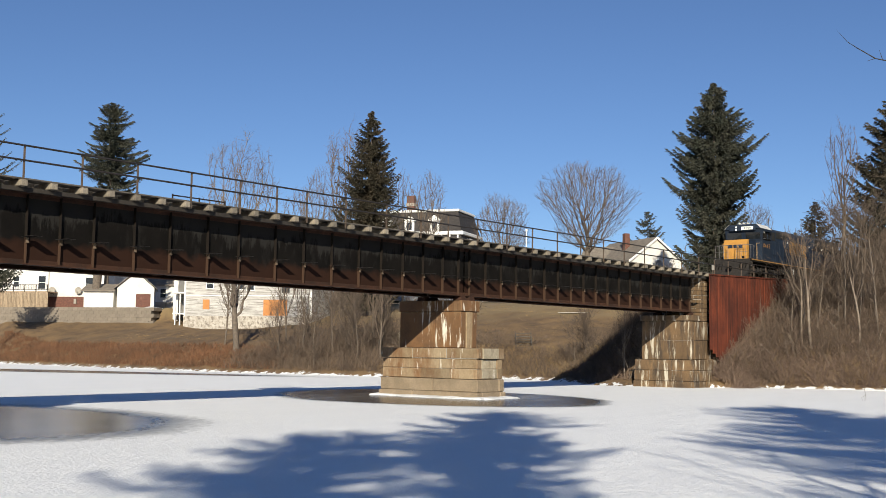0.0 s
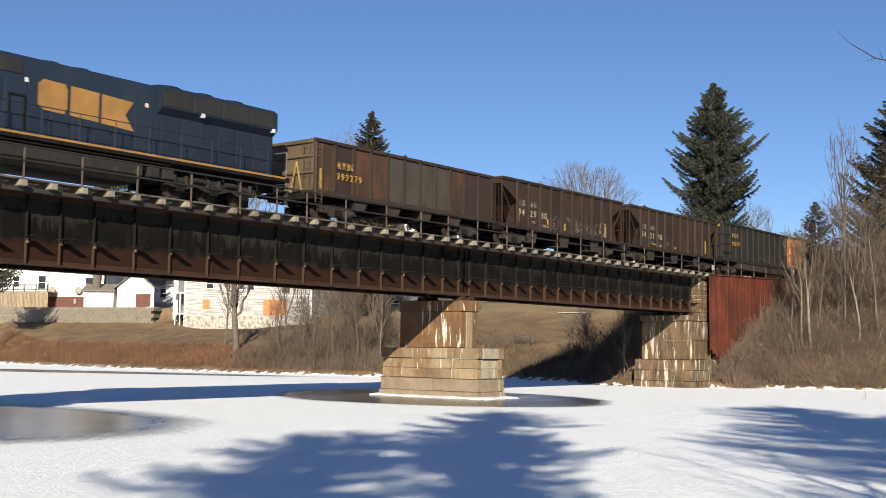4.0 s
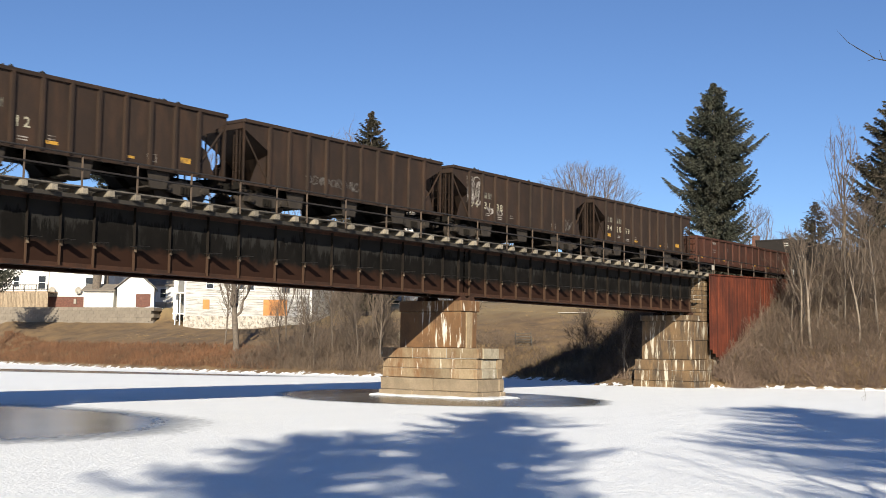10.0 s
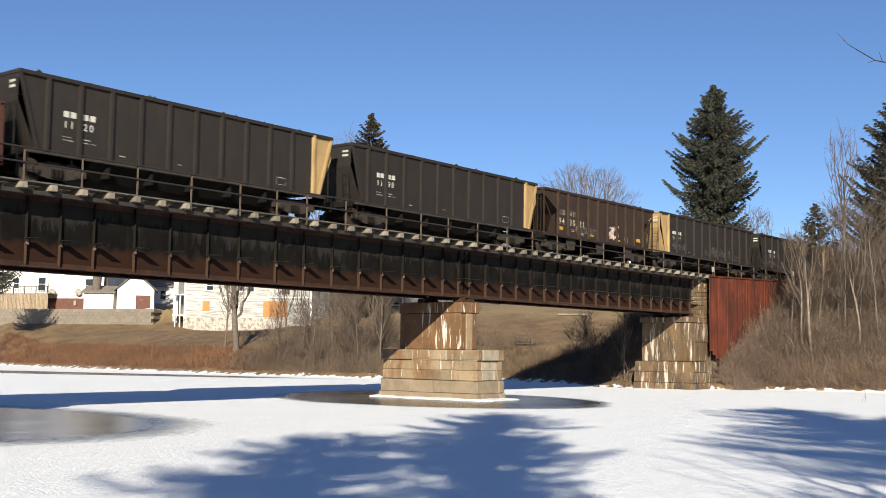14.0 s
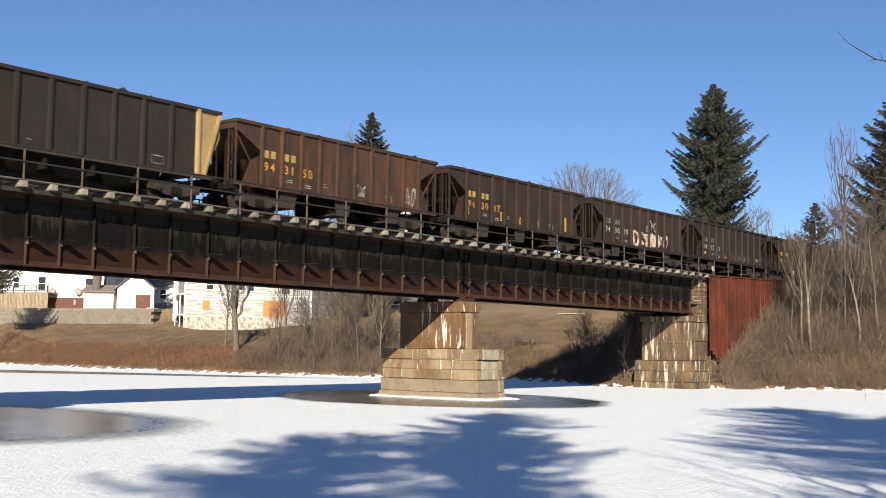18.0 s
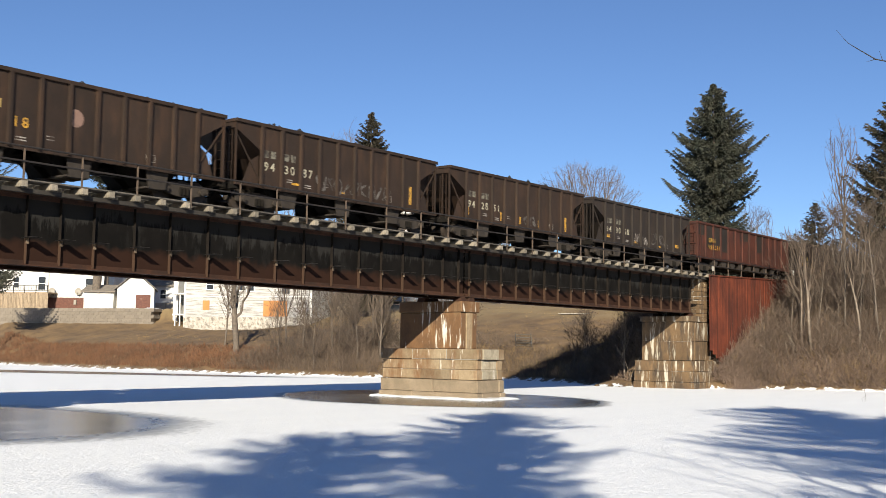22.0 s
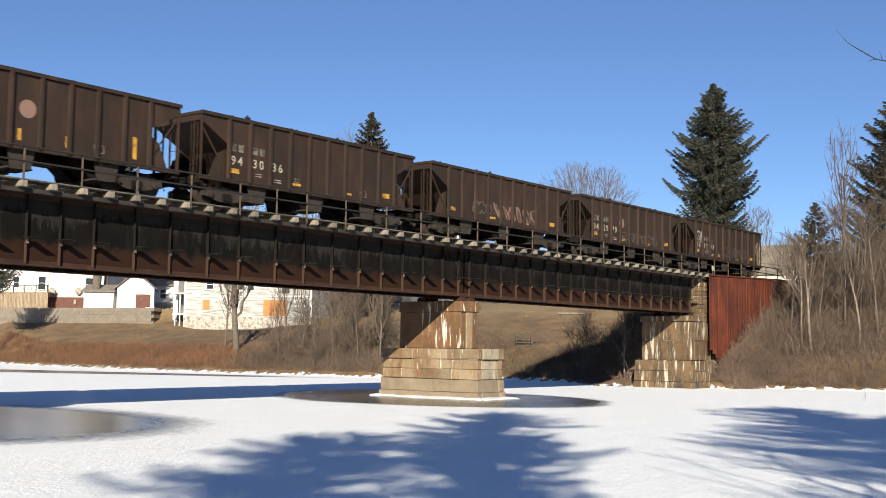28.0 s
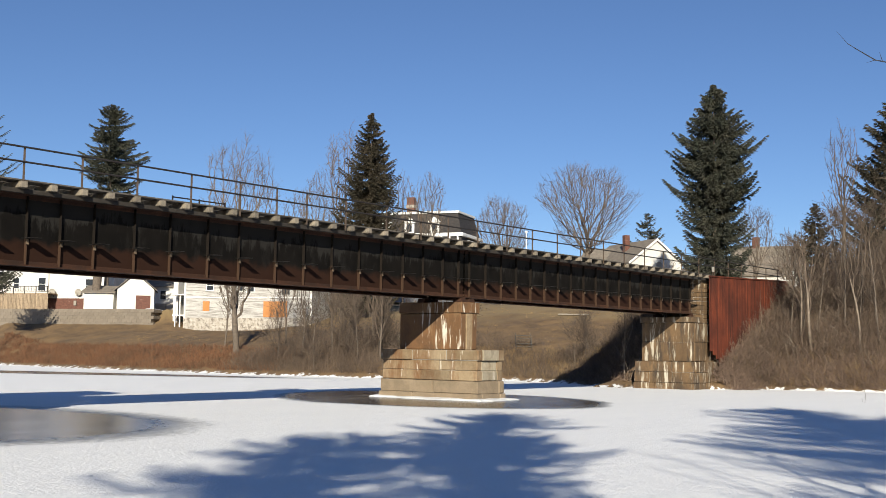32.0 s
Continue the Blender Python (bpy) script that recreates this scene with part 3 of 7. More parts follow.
ab = thing("bridge_abutment", "rust and lime stained stone bridge abutment on the bank", "abutment", "bridge piers")
masonry(ab, 72.7, 76.5, 34.8, 39.3, -0.3, 1.95, 3, (M["stone_ab"], M["stone_ab"]), 11, 0.12, 1.6)
masonry(ab, 73.2, 76.45, 35.1, 39.0, 1.96, 4.7, 2, (M["stone_ab"], M["stone_ab"]), 12, 0.0, 1.7)
part("seat_stone", Geo().slab(73.1, 74.75, 35.0, 39.1, 4.71, 5.12, 0.03), M["stone_ab"], ab)
for y in WEB_Y:
    part("bearing_shoe", Geo().prism([(73.8, 5.12), (74.4, 5.12), (74.3, 5.31), (73.9, 5.31)], "y", y - 0.25, y + 0.25), M["flange"], ab)
masonry(ab, 74.8, 76.45, 35.1, 39.0, 4.71, 7.85, 10, (M["stone_ab"], M["stone_ab"]), 13, 0.0, 0.55)
ab2 = thing("bridge_abutment", "stained concrete bridge abutment", "abutment", "bridge piers")
part("wall", Geo().slab(-19, -11.6, 34.4, 39.6, -0.5, 7.9, 0.05), M["conc"], ab2)
part("seat", Geo().slab(-11.59, -10.6, 35.1, 39.0, -0.5, 5.31, 0.05), M["conc"], ab2)

wall = thing("sheet_pile_wall", "rust-red corrugated steel sheet pile retaining wall", "retaining wall")
x = 75.0
while x < 89.6:
    top = 8.02 + 0.028 * (x - 75)
    foot = 2.7 - (x - 75) * 0.55 if x < 77 else max(1.0, 0.8 + (x - 76) * 0.45) - 1.2
    y = 34.5
    j = 0.03 + 0.006 * math.sin(x * 7.3)
    pr = [(x, y + 0.05), (x + 0.05, y + j), (x + 0.42, y + j), (x + 0.47, y + 0.05), (x + 0.50, y + 0.05), (x + 0.50, y + 0.065), (x + 0.46, y + 0.065), (x + 0.41, y + j + 0.015), (x + 0.06, y + j + 0.015), (x + 0.01, y + 0.065), (x, y + 0.065)]
    part("sheet_pile", Geo().prism(pr, "z", foot, top), M["rust_wall"], wall)
    x += 0.5
part("cap_channel", Geo().prism([(75.0, 8.02), (89.5, 8.43), (89.5, 8.53), (75.0, 8.12)], "y", 34.46, 34.66), M["rust_wall"], wall)


# ---- train ----
def paint(name, base, second, stain, at=(0.5, 0.75)):
    return surf(name, base, second, 0.7, 0.7, stain=stain, stain_at=at, spec=0.3, stain_map=(1.6, 1.6, 0.45), stain_scale=1.1, bump=0.12, fine=25, spread=0.13, shift=True)


M["hop"] = paint("coal_dusted_brown_paint", (0.0296, 0.0173, 0.0110), (0.0212, 0.0130, 0.0087), (0.0449, 0.0235, 0.0132), (0.47, 0.70))
M["hop_dark"] = paint("sooty_black_paint", (0.0189, 0.0141, 0.0113), (0.0250, 0.0177, 0.0132), (0.0357, 0.0230, 0.0153))
M["hop_grey"] = paint("dusty_grey_brown_paint", (0.0377, 0.0246, 0.0175), (0.0291, 0.0190, 0.0138), (0.0219, 0.0141, 0.0102))
M["hop_rust"] = paint("rusting_brown_paint", (0.0434, 0.0248, 0.0149), (0.0279, 0.0186, 0.0130), (0.0744, 0.0322, 0.0161), (0.42, 0.62))
M["nhop"] = paint("dusty_charcoal_paint", (0.0219, 0.0169, 0.0137), (0.0173, 0.0134, 0.0110), (0.0306, 0.0224, 0.0164), (0.55, 0.8))
M["black"] = paint("satin_black_car_paint", (0.0163, 0.0139, 0.0119), (0.0219, 0.0179, 0.0147), (0.0316, 0.0235, 0.0177))
M["red"] = paint("faded_oxide_red_paint", (0.0760, 0.0225, 0.0130), (0.0520, 0.0175, 0.0112), (0.0260, 0.0130, 0.0098), (0.44, 0.66))
M["gon"] = paint("faded_maroon_paint", (0.0740, 0.0262, 0.0150), (0.0520, 0.0205, 0.0130), (0.0300, 0.0160, 0.0112), (0.46, 0.66))
M["orange"] = paint("faded_orange_paint", (0.50, 0.195, 0.065), (0.41, 0.165, 0.06), (0.27, 0.13, 0.06), (0.52, 0.75))
M["tan"] = paint("faded_tan_paint", (0.36, 0.24, 0.105), (0.29, 0.19, 0.085), (0.17, 0.105, 0.055), (0.52, 0.75))
# grime, darkened further to carry the shade below the cars
M["under"] = surf("grimy_shaded_underframe_steel", (0.007, 0.006, 0.005), (0.011, 0.009, 0.007), 2, 0.9, spec=0.15, stain=(0.022, 0.016, 0.011), bump=0.2)
M["truck"] = surf("dusty_truck_casting", (0.036, 0.0265, 0.019), (0.019, 0.014, 0.0105), 2.5, 0.85, bump=0.2)
M["loco_truck"] = surf("grimy_engine_truck", (0.017, 0.013, 0.0105), (0.010, 0.008, 0.0065), 2.2, 0.85, stain=(0.036, 0.027, 0.020), stain_at=(0.52, 0.66), stain_scale=2.5, bump=0.3)
M["wheel"] = surf("dark_wheel_steel", (0.035, 0.028, 0.023), (0.055, 0.04, 0.03), 3, 0.6, metal=0.3)
M["tread"] = surf("bright_wheel_rim_steel", (0.28, 0.25, 0.22), (0.16, 0.13, 0.11), 4, 0.4, metal=0.8)
M["coal"] = surf("loose_coal", (0.012, 0.012, 0.012), (0.03, 0.028, 0.027), 5, 0.6, bump=1.0, fine=9)
M["white"] = surf("worn_white_lettering", (0.40, 0.36, 0.26), (0.26, 0.23, 0.165), 4, 0.7, stain=(0.09, 0.07, 0.05), stain_at=(0.58, 0.7), stain_scale=5, bump=0)
M["fresh_white"] = surf("bright_white_lettering", (0.50, 0.48, 0.42), (0.40, 0.38, 0.33), 4, 0.7, bump=0)
M["yellow"] = surf("worn_yellow_paint", (0.52, 0.27, 0.025), (0.36, 0.19, 0.025), 3, 0.6, stain=(0.09, 0.055, 0.02), stain_at=(0.5, 0.62), stain_scale=4, bump=0, shift=True)
M["dull_yellow"] = surf("faded_yellow_lettering", (0.36, 0.24, 0.06), (0.26, 0.18, 0.06), 4, 0.7, bump=0)
M["owner_yellow"] = surf("worn_yellow_owner_lettering", (0.42, 0.24, 0.03), (0.20, 0.12, 0.03), 5, 0.7, stain=(0.04, 0.02, 0.014), stain_at=(0.45, 0.6), stain_scale=5, bump=0)
M["owner"] = surf("faded_owner_lettering", (0.17, 0.155, 0.115), (0.09, 0.08, 0.06), 5, 0.7, stain=(0.035, 0.026, 0.019), stain_at=(0.45, 0.6), stain_scale=5, bump=0)
M["scrawl"] = surf("pale_spray_paint", (0.38, 0.34, 0.30), (0.20, 0.175, 0.155), 1.6, 0.7, stain=(0.06, 0.045, 0.035), stain_at=(0.42, 0.6), stain_scale=3.0, bump=0)
M["scrawl_warm"] = surf("peach_spray_paint", (0.55, 0.38, 0.27), (0.48, 0.43, 0.38), 1.2, 0.7, stain=(0.10, 0.065, 0.045), stain_at=(0.48, 0.62), stain_scale=2.5, bump=0)
M["scrawl_peach"] = surf("faint_peach_spray_paint", (0.22, 0.12, 0.085), (0.16, 0.11, 0.09), 1.2, 0.7, stain=(0.06, 0.04, 0.03), stain_at=(0.5, 0.6), bump=0)
M["scrawl_dim"] = surf("faint_spray_paint", (0.13, 0.115, 0.10), (0.08, 0.07, 0.06), 1.6, 0.7, stain=(0.036, 0.026, 0.02), stain_at=(0.42, 0.58), stain_scale=3.0, bump=0)
M["loco"] = paint("deep_blue_engine_paint", (0.0088, 0.0165, 0.0320), (0.0112, 0.0190, 0.0335), (0.0255, 0.0310, 0.0385), (0.55, 0.85))
M["nose_yellow"] = surf("bright_orange_yellow_paint", (0.50, 0.245, 0.045), (0.42, 0.20, 0.04), 1.5, 0.55, stain=(0.22, 0.11, 0.04), stain_at=(0.56, 0.85), stain_map=(1, 1, 0.5), bump=0.05)
M["loco_yellow"] = surf("dusty_orange_yellow_paint", (0.32, 0.160, 0.040), (0.245, 0.125, 0.034), 1.5, 0.6, stain=(0.16, 0.085, 0.035), stain_at=(0.52, 0.8), stain_map=(1, 1, 0.5), bump=0.05)
M["bracket_grey"] = surf("grey_grab_iron", (0.16, 0.15, 0.14), (0.11, 0.10, 0.095), 3, 0.6, bump=0)
M["end_tan"] = paint("dusty_tan_end_paint", (0.115, 0.082, 0.050), (0.085, 0.060, 0.038), (0.050, 0.032, 0.020))
M["loco_grey"] = paint("dusty_grey_grille", (0.022, 0.021, 0.020), (0.015, 0.015, 0.015), (0.032, 0.028, 0.024))
M["cabwhite"] = surf("pale_grey_roof_paint", (0.62, 0.61, 0.57), (0.50, 0.48, 0.44), 2, 0.5, bump=0.05)
M["glass"] = surf("dark_cab_glass", (0.012, 0.014, 0.016), (0.02, 0.022, 0.024), 2, 0.12, bump=0)


def glow(name, rgb, power):
    m = bpy.data.materials.new(name)
    m.use_nodes = True
    b = m.node_tree.nodes["Principled BSDF"]
    b.inputs["Base Color"].default_value = (*rgb, 1)
    b.inputs["Emission Color"].default_value = (*rgb, 1)
    b.inputs["Emission Strength"].default_value = power
    return m


M["headlight"] = glow("lit_headlight", (1.0, 0.95, 0.8), 1.2)
M["board"] = glow("lit_number_board", (0.75, 0.76, 0.68), 0.12)

# digits, drawn once with the built-in font
GLYPH = {}
for ch in "0123456789":
    cu = bpy.data.curves.new("digit", 'FONT')
    cu.body, cu.size, cu.resolution_u, cu.offset = ch, 1.0, 3, 0.016
    tmp = new("digit", cu)
    bpy.context.view_layer.update()
    me = bpy.data.meshes.new_from_object(tmp.evaluated_get(bpy.context.evaluated_depsgraph_get()))
    GLYPH[ch] = ([(v.co.x, v.co.y) for v in me.vertices], [tuple(p.vertices) for p in me.polygons])
    bpy.data.objects.remove(tmp)
    bpy.data.meshes.remove(me)
    bpy.data.curves.remove(cu)


def digits(geo, text, x, z, size, y, step=0.0, thin=1.0):
    """Figures on a side wall, upright, read from the near side; step: the advance of each."""
    for ch in text:
        if ch != " ":
            vs, fs = GLYPH[ch]
            geo.add([(x + a * size * thin, y, z + b * size) for a, b in vs], fs)
        x += step or size * 0.62
    return geo


def bars(geo, rows, y):
    for x, z, w, h in rows:
        geo.box(x, x + w, y, y + 0.004, z, z + h)
    return geo


SHARED = {}


def shared(name, make, mat, smooth=False):
    if (name, mat) not in SHARED:
        SHARED[(name, mat)] = make().mesh(name, M[mat], smooth)
    return SHARED[(name, mat)]


WHEELS = []          # (wheel set, its place on the truck, its radius)


def truck_frame():
    g = Geo()
    for s in (-1, 1):
        y0, y1 = sorted((s * 0.98, s * 1.12))
        g.prism([(-1.25, 0.38), (-1.25, 0.66), (-0.75, 0.74), (-0.42, 0.78), (0.42, 0.78), (0.75, 0.74), (1.25, 0.66), (1.25, 0.38), (0.98, 0.36), (0.55, 0.24),
                 (0.3, 0.2), (-0.3, 0.2), (-0.55, 0.24), (-0.98, 0.36)], "y", y0, y1)
    g.box(-0.24, 0.24, -0.96, 0.96, 0.5, 0.86)
    return g


def springs():
    g = Geo()
    for s in (-1, 1):
        for x in (-0.17, 0, 0.17):
            g.tube((x, s * 1.16, 0.26), (x, s * 1.16, 0.56), 0.06, n=8)
    return g


def journal():
    return Geo().disc((0, 0.46), 0.13, -1.24, -1.1, n=10).disc((0, 0.46), 0.06, -1.26, -1.24, n=6)


def wheel_set():
    g = Geo()
    for s in (-1, 1):
        g.disc((0, 0), 0.457, *sorted((s * 0.70, s * 0.82)), n=20)
        g.disc((0, 0), 0.482, *sorted((s * 0.66, s * 0.70)), n=20)
        g.disc((0, 0), 0.15, *sorted((s * 0.82, s * 0.86)), n=10)
        for a in (0, 1, 2):
            c = 2 * math.pi * a / 3
            g.disc((0.28 * math.cos(c), 0.28 * math.sin(c)), 0.05, *sorted((s * 0.815, s * 0.826)), n=6)
    g.tube((0, -0.7, 0), (0, 0.7, 0), 0.08, n=8)
    return g


def truck(car, x):
    t = part("truck", shared("truck", truck_frame, "truck"), None, car, at=pose(x, 0, 0))
    part("spring_nest", shared("spring_group", springs, "under"), None, t, kind="stuff")
    for dx in (-0.89, 0.89):
        part("journal_cap", shared("journal_cap", journal, "truck"), None, t, at=pose(dx, 0, 0))
        WHEELS.append((part("wheel_set", shared("wheel_set", wheel_set, "wheel"), None, t, at=pose(dx, 0, 0.457)), dx, 0.457))
    return t


def coupler(s):
    def make():
        g = Geo().box(-0.75, 0.0, -0.09, 0.09, 0.76, 0.94)
        return g.prism([(0, -0.14), (0.28, -0.17), (0.34, -0.05), (0.18, 0.0), (0.34, 0.12), (0.2, 0.2), (0, 0.14)], "z", 0.72, 0.99)
    return make


def ends(car, L):
    """Couplers, hoses and end sills."""
    for s, x in ((-1, 0.1), (1, L - 0.1)):
        part("coupler", shared("coupler", coupler(1), "under"), None, car, at=pose(x, 0, 0, 0, 0, 0 if s > 0 else 180))
        part("air_hose", Geo().tube((x + s * 0.1, -0.35, 0.85), (x + s * 0.35, -0.3, 0.45), 0.025, n=5).tube((x + s * 0.35, -0.3, 0.45), (x + s * 0.5, -0.12, 0.5), 0.025, n=5), M["under"], car)


def ladder(car, x, y, z0, z1, mat, n=6, w=0.4, along="x"):
    g = Geo()
    for i in range(n):
        z = z0 + (z1 - z0) * (i + 0.5) / n
        if along == "x":
            g.tube((x, y, z), (x + w, y, z), 0.013, n=4)
        else:
            g.tube((x, y, z), (x, y + w, z), 0.013, n=4)
    if along == "x":
        g.box(x - 0.015, x + 0.015, y - 0.015, y + 0.015, z0, z1).box(x + w - 0.015, x + w + 0.015, y - 0.015, y + 0.015, z0, z1)
    else:
        g.box(x - 0.015, x + 0.015, y - 0.015, y + 0.015, z0, z1).box(x - 0.015, x + 0.015, y + w - 0.015, y + w + 0.015, z0, z1)
    part("ladder", g, M[mat], car)


def coal_load(car, x0, x1, hw, zrim, seed, peak):
    """A heaped load with a lumpy surface."""
    nx, ny = 48, 9
    r = random.Random(seed)
    ph = r.uniform(0, 50)
    vs = []
    for i in range(nx + 1):
        u = i / nx
        for j in range(ny + 1):
            w = j / ny * 2 - 1
            heap = (1 - w * w) * min(1, u * 9, (1 - u) * 9)
            z = zrim - 0.16 + heap * (peak * (0.55 + 0.9 * noise.noise((u * 8 + ph, w * 0.7, seed))) + 0.1) + 0.09 * noise.noise((u * 55, w * 6, seed)) * min(1, heap * 3)
            vs.append((x0 + (x1 - x0) * u, hw * w, z))
    fs = [(i * (ny + 1) + j, (i + 1) * (ny + 1) + j, (i + 1) * (ny + 1) + j + 1, i * (ny + 1) + j + 1) for i in range(nx) for j in range(ny)]
    g = Geo().add(vs, fs)
    for i in range(30):                            # lumps that stand clear of the rim
        c = Vector((r.uniform(x0 + 0.4, x1 - 0.4), r.uniform(-0.93, -0.35) * hw, zrim + r.uniform(-0.02, 0.12)))
        k = r.uniform(0.08, 0.2)
        p = [c + Vector((r.uniform(.6, 1) * k * a, r.uniform(.6, 1) * k * b, r.uniform(.5, 1) * k * e)) for a, b, e in ((1.4, 0, 0), (-1.4, 0, 0), (0, 1, 0), (0, -1, 0), (0, 0, 0.9), (0, 0, -0.9))]
        g.add(p, [(0, 2, 4), (2, 1, 4), (1, 3, 4), (3, 0, 4), (2, 0, 5), (1, 2, 5), (3, 1, 5), (0, 3, 5)])
    part("coal_load", g, M["coal"], car, "black heaped coal")


def scrawl(car, x0, x1, z0, z1, mat, y, seed):
    """A row of looping spray-painted strokes, one tangle a letter."""
    r = random.Random(seed)
    g = Geo()
    n = max(2, int((x1 - x0) / max(0.35, (z1 - z0) * 0.75)))
    step = (x1 - x0) / n
    for i in range(n):
        for k in range(2):
            cx, cz = x0 + (i + 0.5) * step + r.uniform(-.08, .08), (z0 + z1) / 2
            ax, az = step * r.uniform(0.28, 0.55), (z1 - z0) / 2 * r.uniform(0.75, 1.05)
            fa, fb, pa, pb = r.choice((1, 1, 2)), r.choice((1, 1, 2)), r.uniform(0, 6.3), r.uniform(0, 6.3)
            t0, t1 = r.uniform(0, 3), r.uniform(4.5, 7.5)
            w = r.uniform(0.10, 0.17) if mat == "scrawl_warm" else r.uniform(0.03, 0.065)
            line = [Vector((cx + ax * math.sin(fa * t + pa), 0, cz + az * math.cos(fb * t + pb))) for t in [t0 + (t1 - t0) * j / 14 for j in range(15)]]
            edge = []
            for j, p in enumerate(line):
                d = (line[min(14, j + 1)] - line[max(0, j - 1)]).normalized()
                nrm = Vector((-d.z, 0, d.x)) * w * (0.6 + 0.4 * math.sin(j * 0.5 + i))
                edge += [(p.x - nrm.x, y - 0.002 - 0.0004 * k, p.z - nrm.z), (p.x + nrm.x, y - 0.002 - 0.0004 * k, p.z + nrm.z)]
            g.add(edge, [(2 * j, 2 * j + 1, 2 * j + 3, 2 * j + 2) for j in range(14)])
    part("graffiti", g, M[mat], car, "spray-painted scrawl", kind="stuff")


HW = 1.50            # half width of a car's side sheets; the posts stand out to 1.58


def hopper(U, number, body="hop", tags="", seed=0, scrawls=(), disc=None, letters="white", peak=0.25, label="coal-dusted dark brown open hopper car loaded with coal"):
    """A three-bay coal hopper of riveted sheets. U: where along the train its front end is."""
    L, H, Z = 13.52, 3.77, 1.14
    car = thing("hopper_car", label, "railway car", "coal train")
    mt = M[body]
    out = [(0, H), (0, 3.4), (1.42, 2.6), (1.42, Z), (L - 1.42, Z), (L - 1.42, 2.6), (L, 3.4), (L, H)]
    for s in (-1, 1):
        y0, y1 = sorted((s * HW, s * (HW - 0.012)))
        part("side_sheet", Geo().prism(out, "y", y0, y1), mt, car)
        for i in range(10):
            x = 1.48 + (L - 2.96) * i / 9
            part("side_post", shared("side_post", lambda: Geo().prism([(-0.085, -0.002), (-0.06, -0.12), (0.06, -0.12), (0.085, -0.002)], "z", 1.05, 3.7), body), None, car,
                 at=pose(x, s * HW, 0, 0, 0, 0 if s < 0 else 180))
        part("top_chord", Geo().slab(-0.02, L + 0.02, *sorted((s * 1.46, s * 1.6)), H - 0.13, H + 0.02, 0.015), mt, car)
        part("side_sill", Geo().slab(0.0, L, *sorted((s * 1.44, s * 1.56)), Z - 0.16, Z - 0.002, 0.01), mt, car)
        for x in (0.02, L - 0.1):
            part("corner_post", Geo().box(x, x + 0.07, *sorted((s * 1.44, s * 1.52)), Z - 0.002, H - 0.13), mt, car)
    for x0, x1, x2 in ((0.03, 1.75, 2.6), (L - 0.03, L - 1.75, L - 2.6)):
        d = 0.02 if x1 > x0 else -0.02
        part("end_sheet", Geo().prism([(x0, H), (x0, 3.4), (x1, 2.42), (x2 + d * 35, 0.95), (x2 + d * 36, 0.97), (x1 + d, 2.44), (x0 + d, 3.42), (x0 + d, H)], "y", -HW + 0.02, HW - 0.02), mt, car)
        part("end_chord", Geo().slab(*sorted((x0 - d * 2, x0 + d * 5)), -1.45, 1.45, H - 0.12, H + 0.015, 0.01), mt, car)
        for y in (-1.0, 0.0, 1.0):
            part("end_strut", Geo().box(*sorted((x0 + d, x0 + d * 4)), y - 0.03, y + 0.03, 1.0, 3.38), mt, car)
        part("end_sill", Geo().slab(*sorted((x0 - d, x0 + d * 12)), -1.44, 1.44, 0.82, 1.12, 0.01), M["under"], car)
        ladder(car, x0 - d, -1.3, 1.0, 3.3, body, 6, 0.4, "y")
        part("corner_brace", Geo().tube((x0 + d * 3, -1.44, 3.2), (x1 - d * 8, -1.44, 1.15), 0.035, n=5), mt, car)
        for s in (-1, 1):
            part("corner_gusset", Geo().prism([(x0 + d * 24, 1.142), (x0 + d * 69, 1.142), (x0 + d * 69, 2.4), (x0 + d * 45, 2.1)], "y", *sorted((s * 1.40, s * 1.41))), mt, car)
    for i in range(9):
        part("side_panel", shared("side_panel", lambda: Geo().box(0.08, 1.09, -0.004, 0.002, 1.16, 3.63), body), None, car, at=pose(1.48 + (L - 2.96) * i / 9, -HW, 0))
    part("centre_sill", Geo().box(0.1, L - 0.1, -0.2, 0.2, 0.78, 1.05), M["under"], car)
    for xc in (3.25, L / 2, L - 3.25):
        for s in (-1, 1):
            # chutes take the near-black underframe colour so that they read as shadow
            chute = Geo().prism([(xc - 1.3, 1.12), (xc + 1.3, 1.12), (xc + 0.4, 0.4), (xc - 0.4, 0.4)], "y", *sorted((s * 0.24, s * 1.0)))
            part("hopper_chute", chute, M["under"], car)
            part("hopper_door", Geo().slab(xc - 0.5, xc + 0.5, *sorted((s * 0.2, s * 1.3)), 0.32, 0.39, 0.01), M["truck"], car)
            part("door_gusset", Geo().prism([(xc - 0.54, 1.02), (xc + 0.54, 1.02), (xc + 0.40, 0.34), (xc - 0.36, 0.28)], "y", *sorted((s * 1.31, s * 1.36))), M["truck"], car)
    truck(car, 1.75)
    truck(car, L - 1.75)
    ends(car, L)
    part("brake_wheel", Geo().disc((0, 0), 0.26, -0.02, 0.02, 14), M["under"], car, at=pose(L - 0.02, 0.5, 2.3, 0, 0, 90))
    coal_load(car, 0.2, L - 0.2, HW - 0.03, H, seed, peak)
    y = -HW - 0.010
    if number:
        a, b, c = number[:2], number[2:4], number[4:]
        x1, x2, x3 = 1.64, 2.84, 3.95
        for xa in (x1, x1 + 0.4, x2, x2 + 0.4):
            part("owner_bar", Geo().slab(xa, xa + 0.27, y, y + 0.004, 2.34, 2.66, 0.001), M["owner" if letters == "white" else "dull_yellow"], car)
        for xa, tx in ((x1, a), (x2, b), (x3, c)):
            for k, ch in enumerate(tx):
                part("figure", digits(Geo(), ch, xa + k * 0.37, 1.78, 0.52, y - 0.001), M[letters], car)
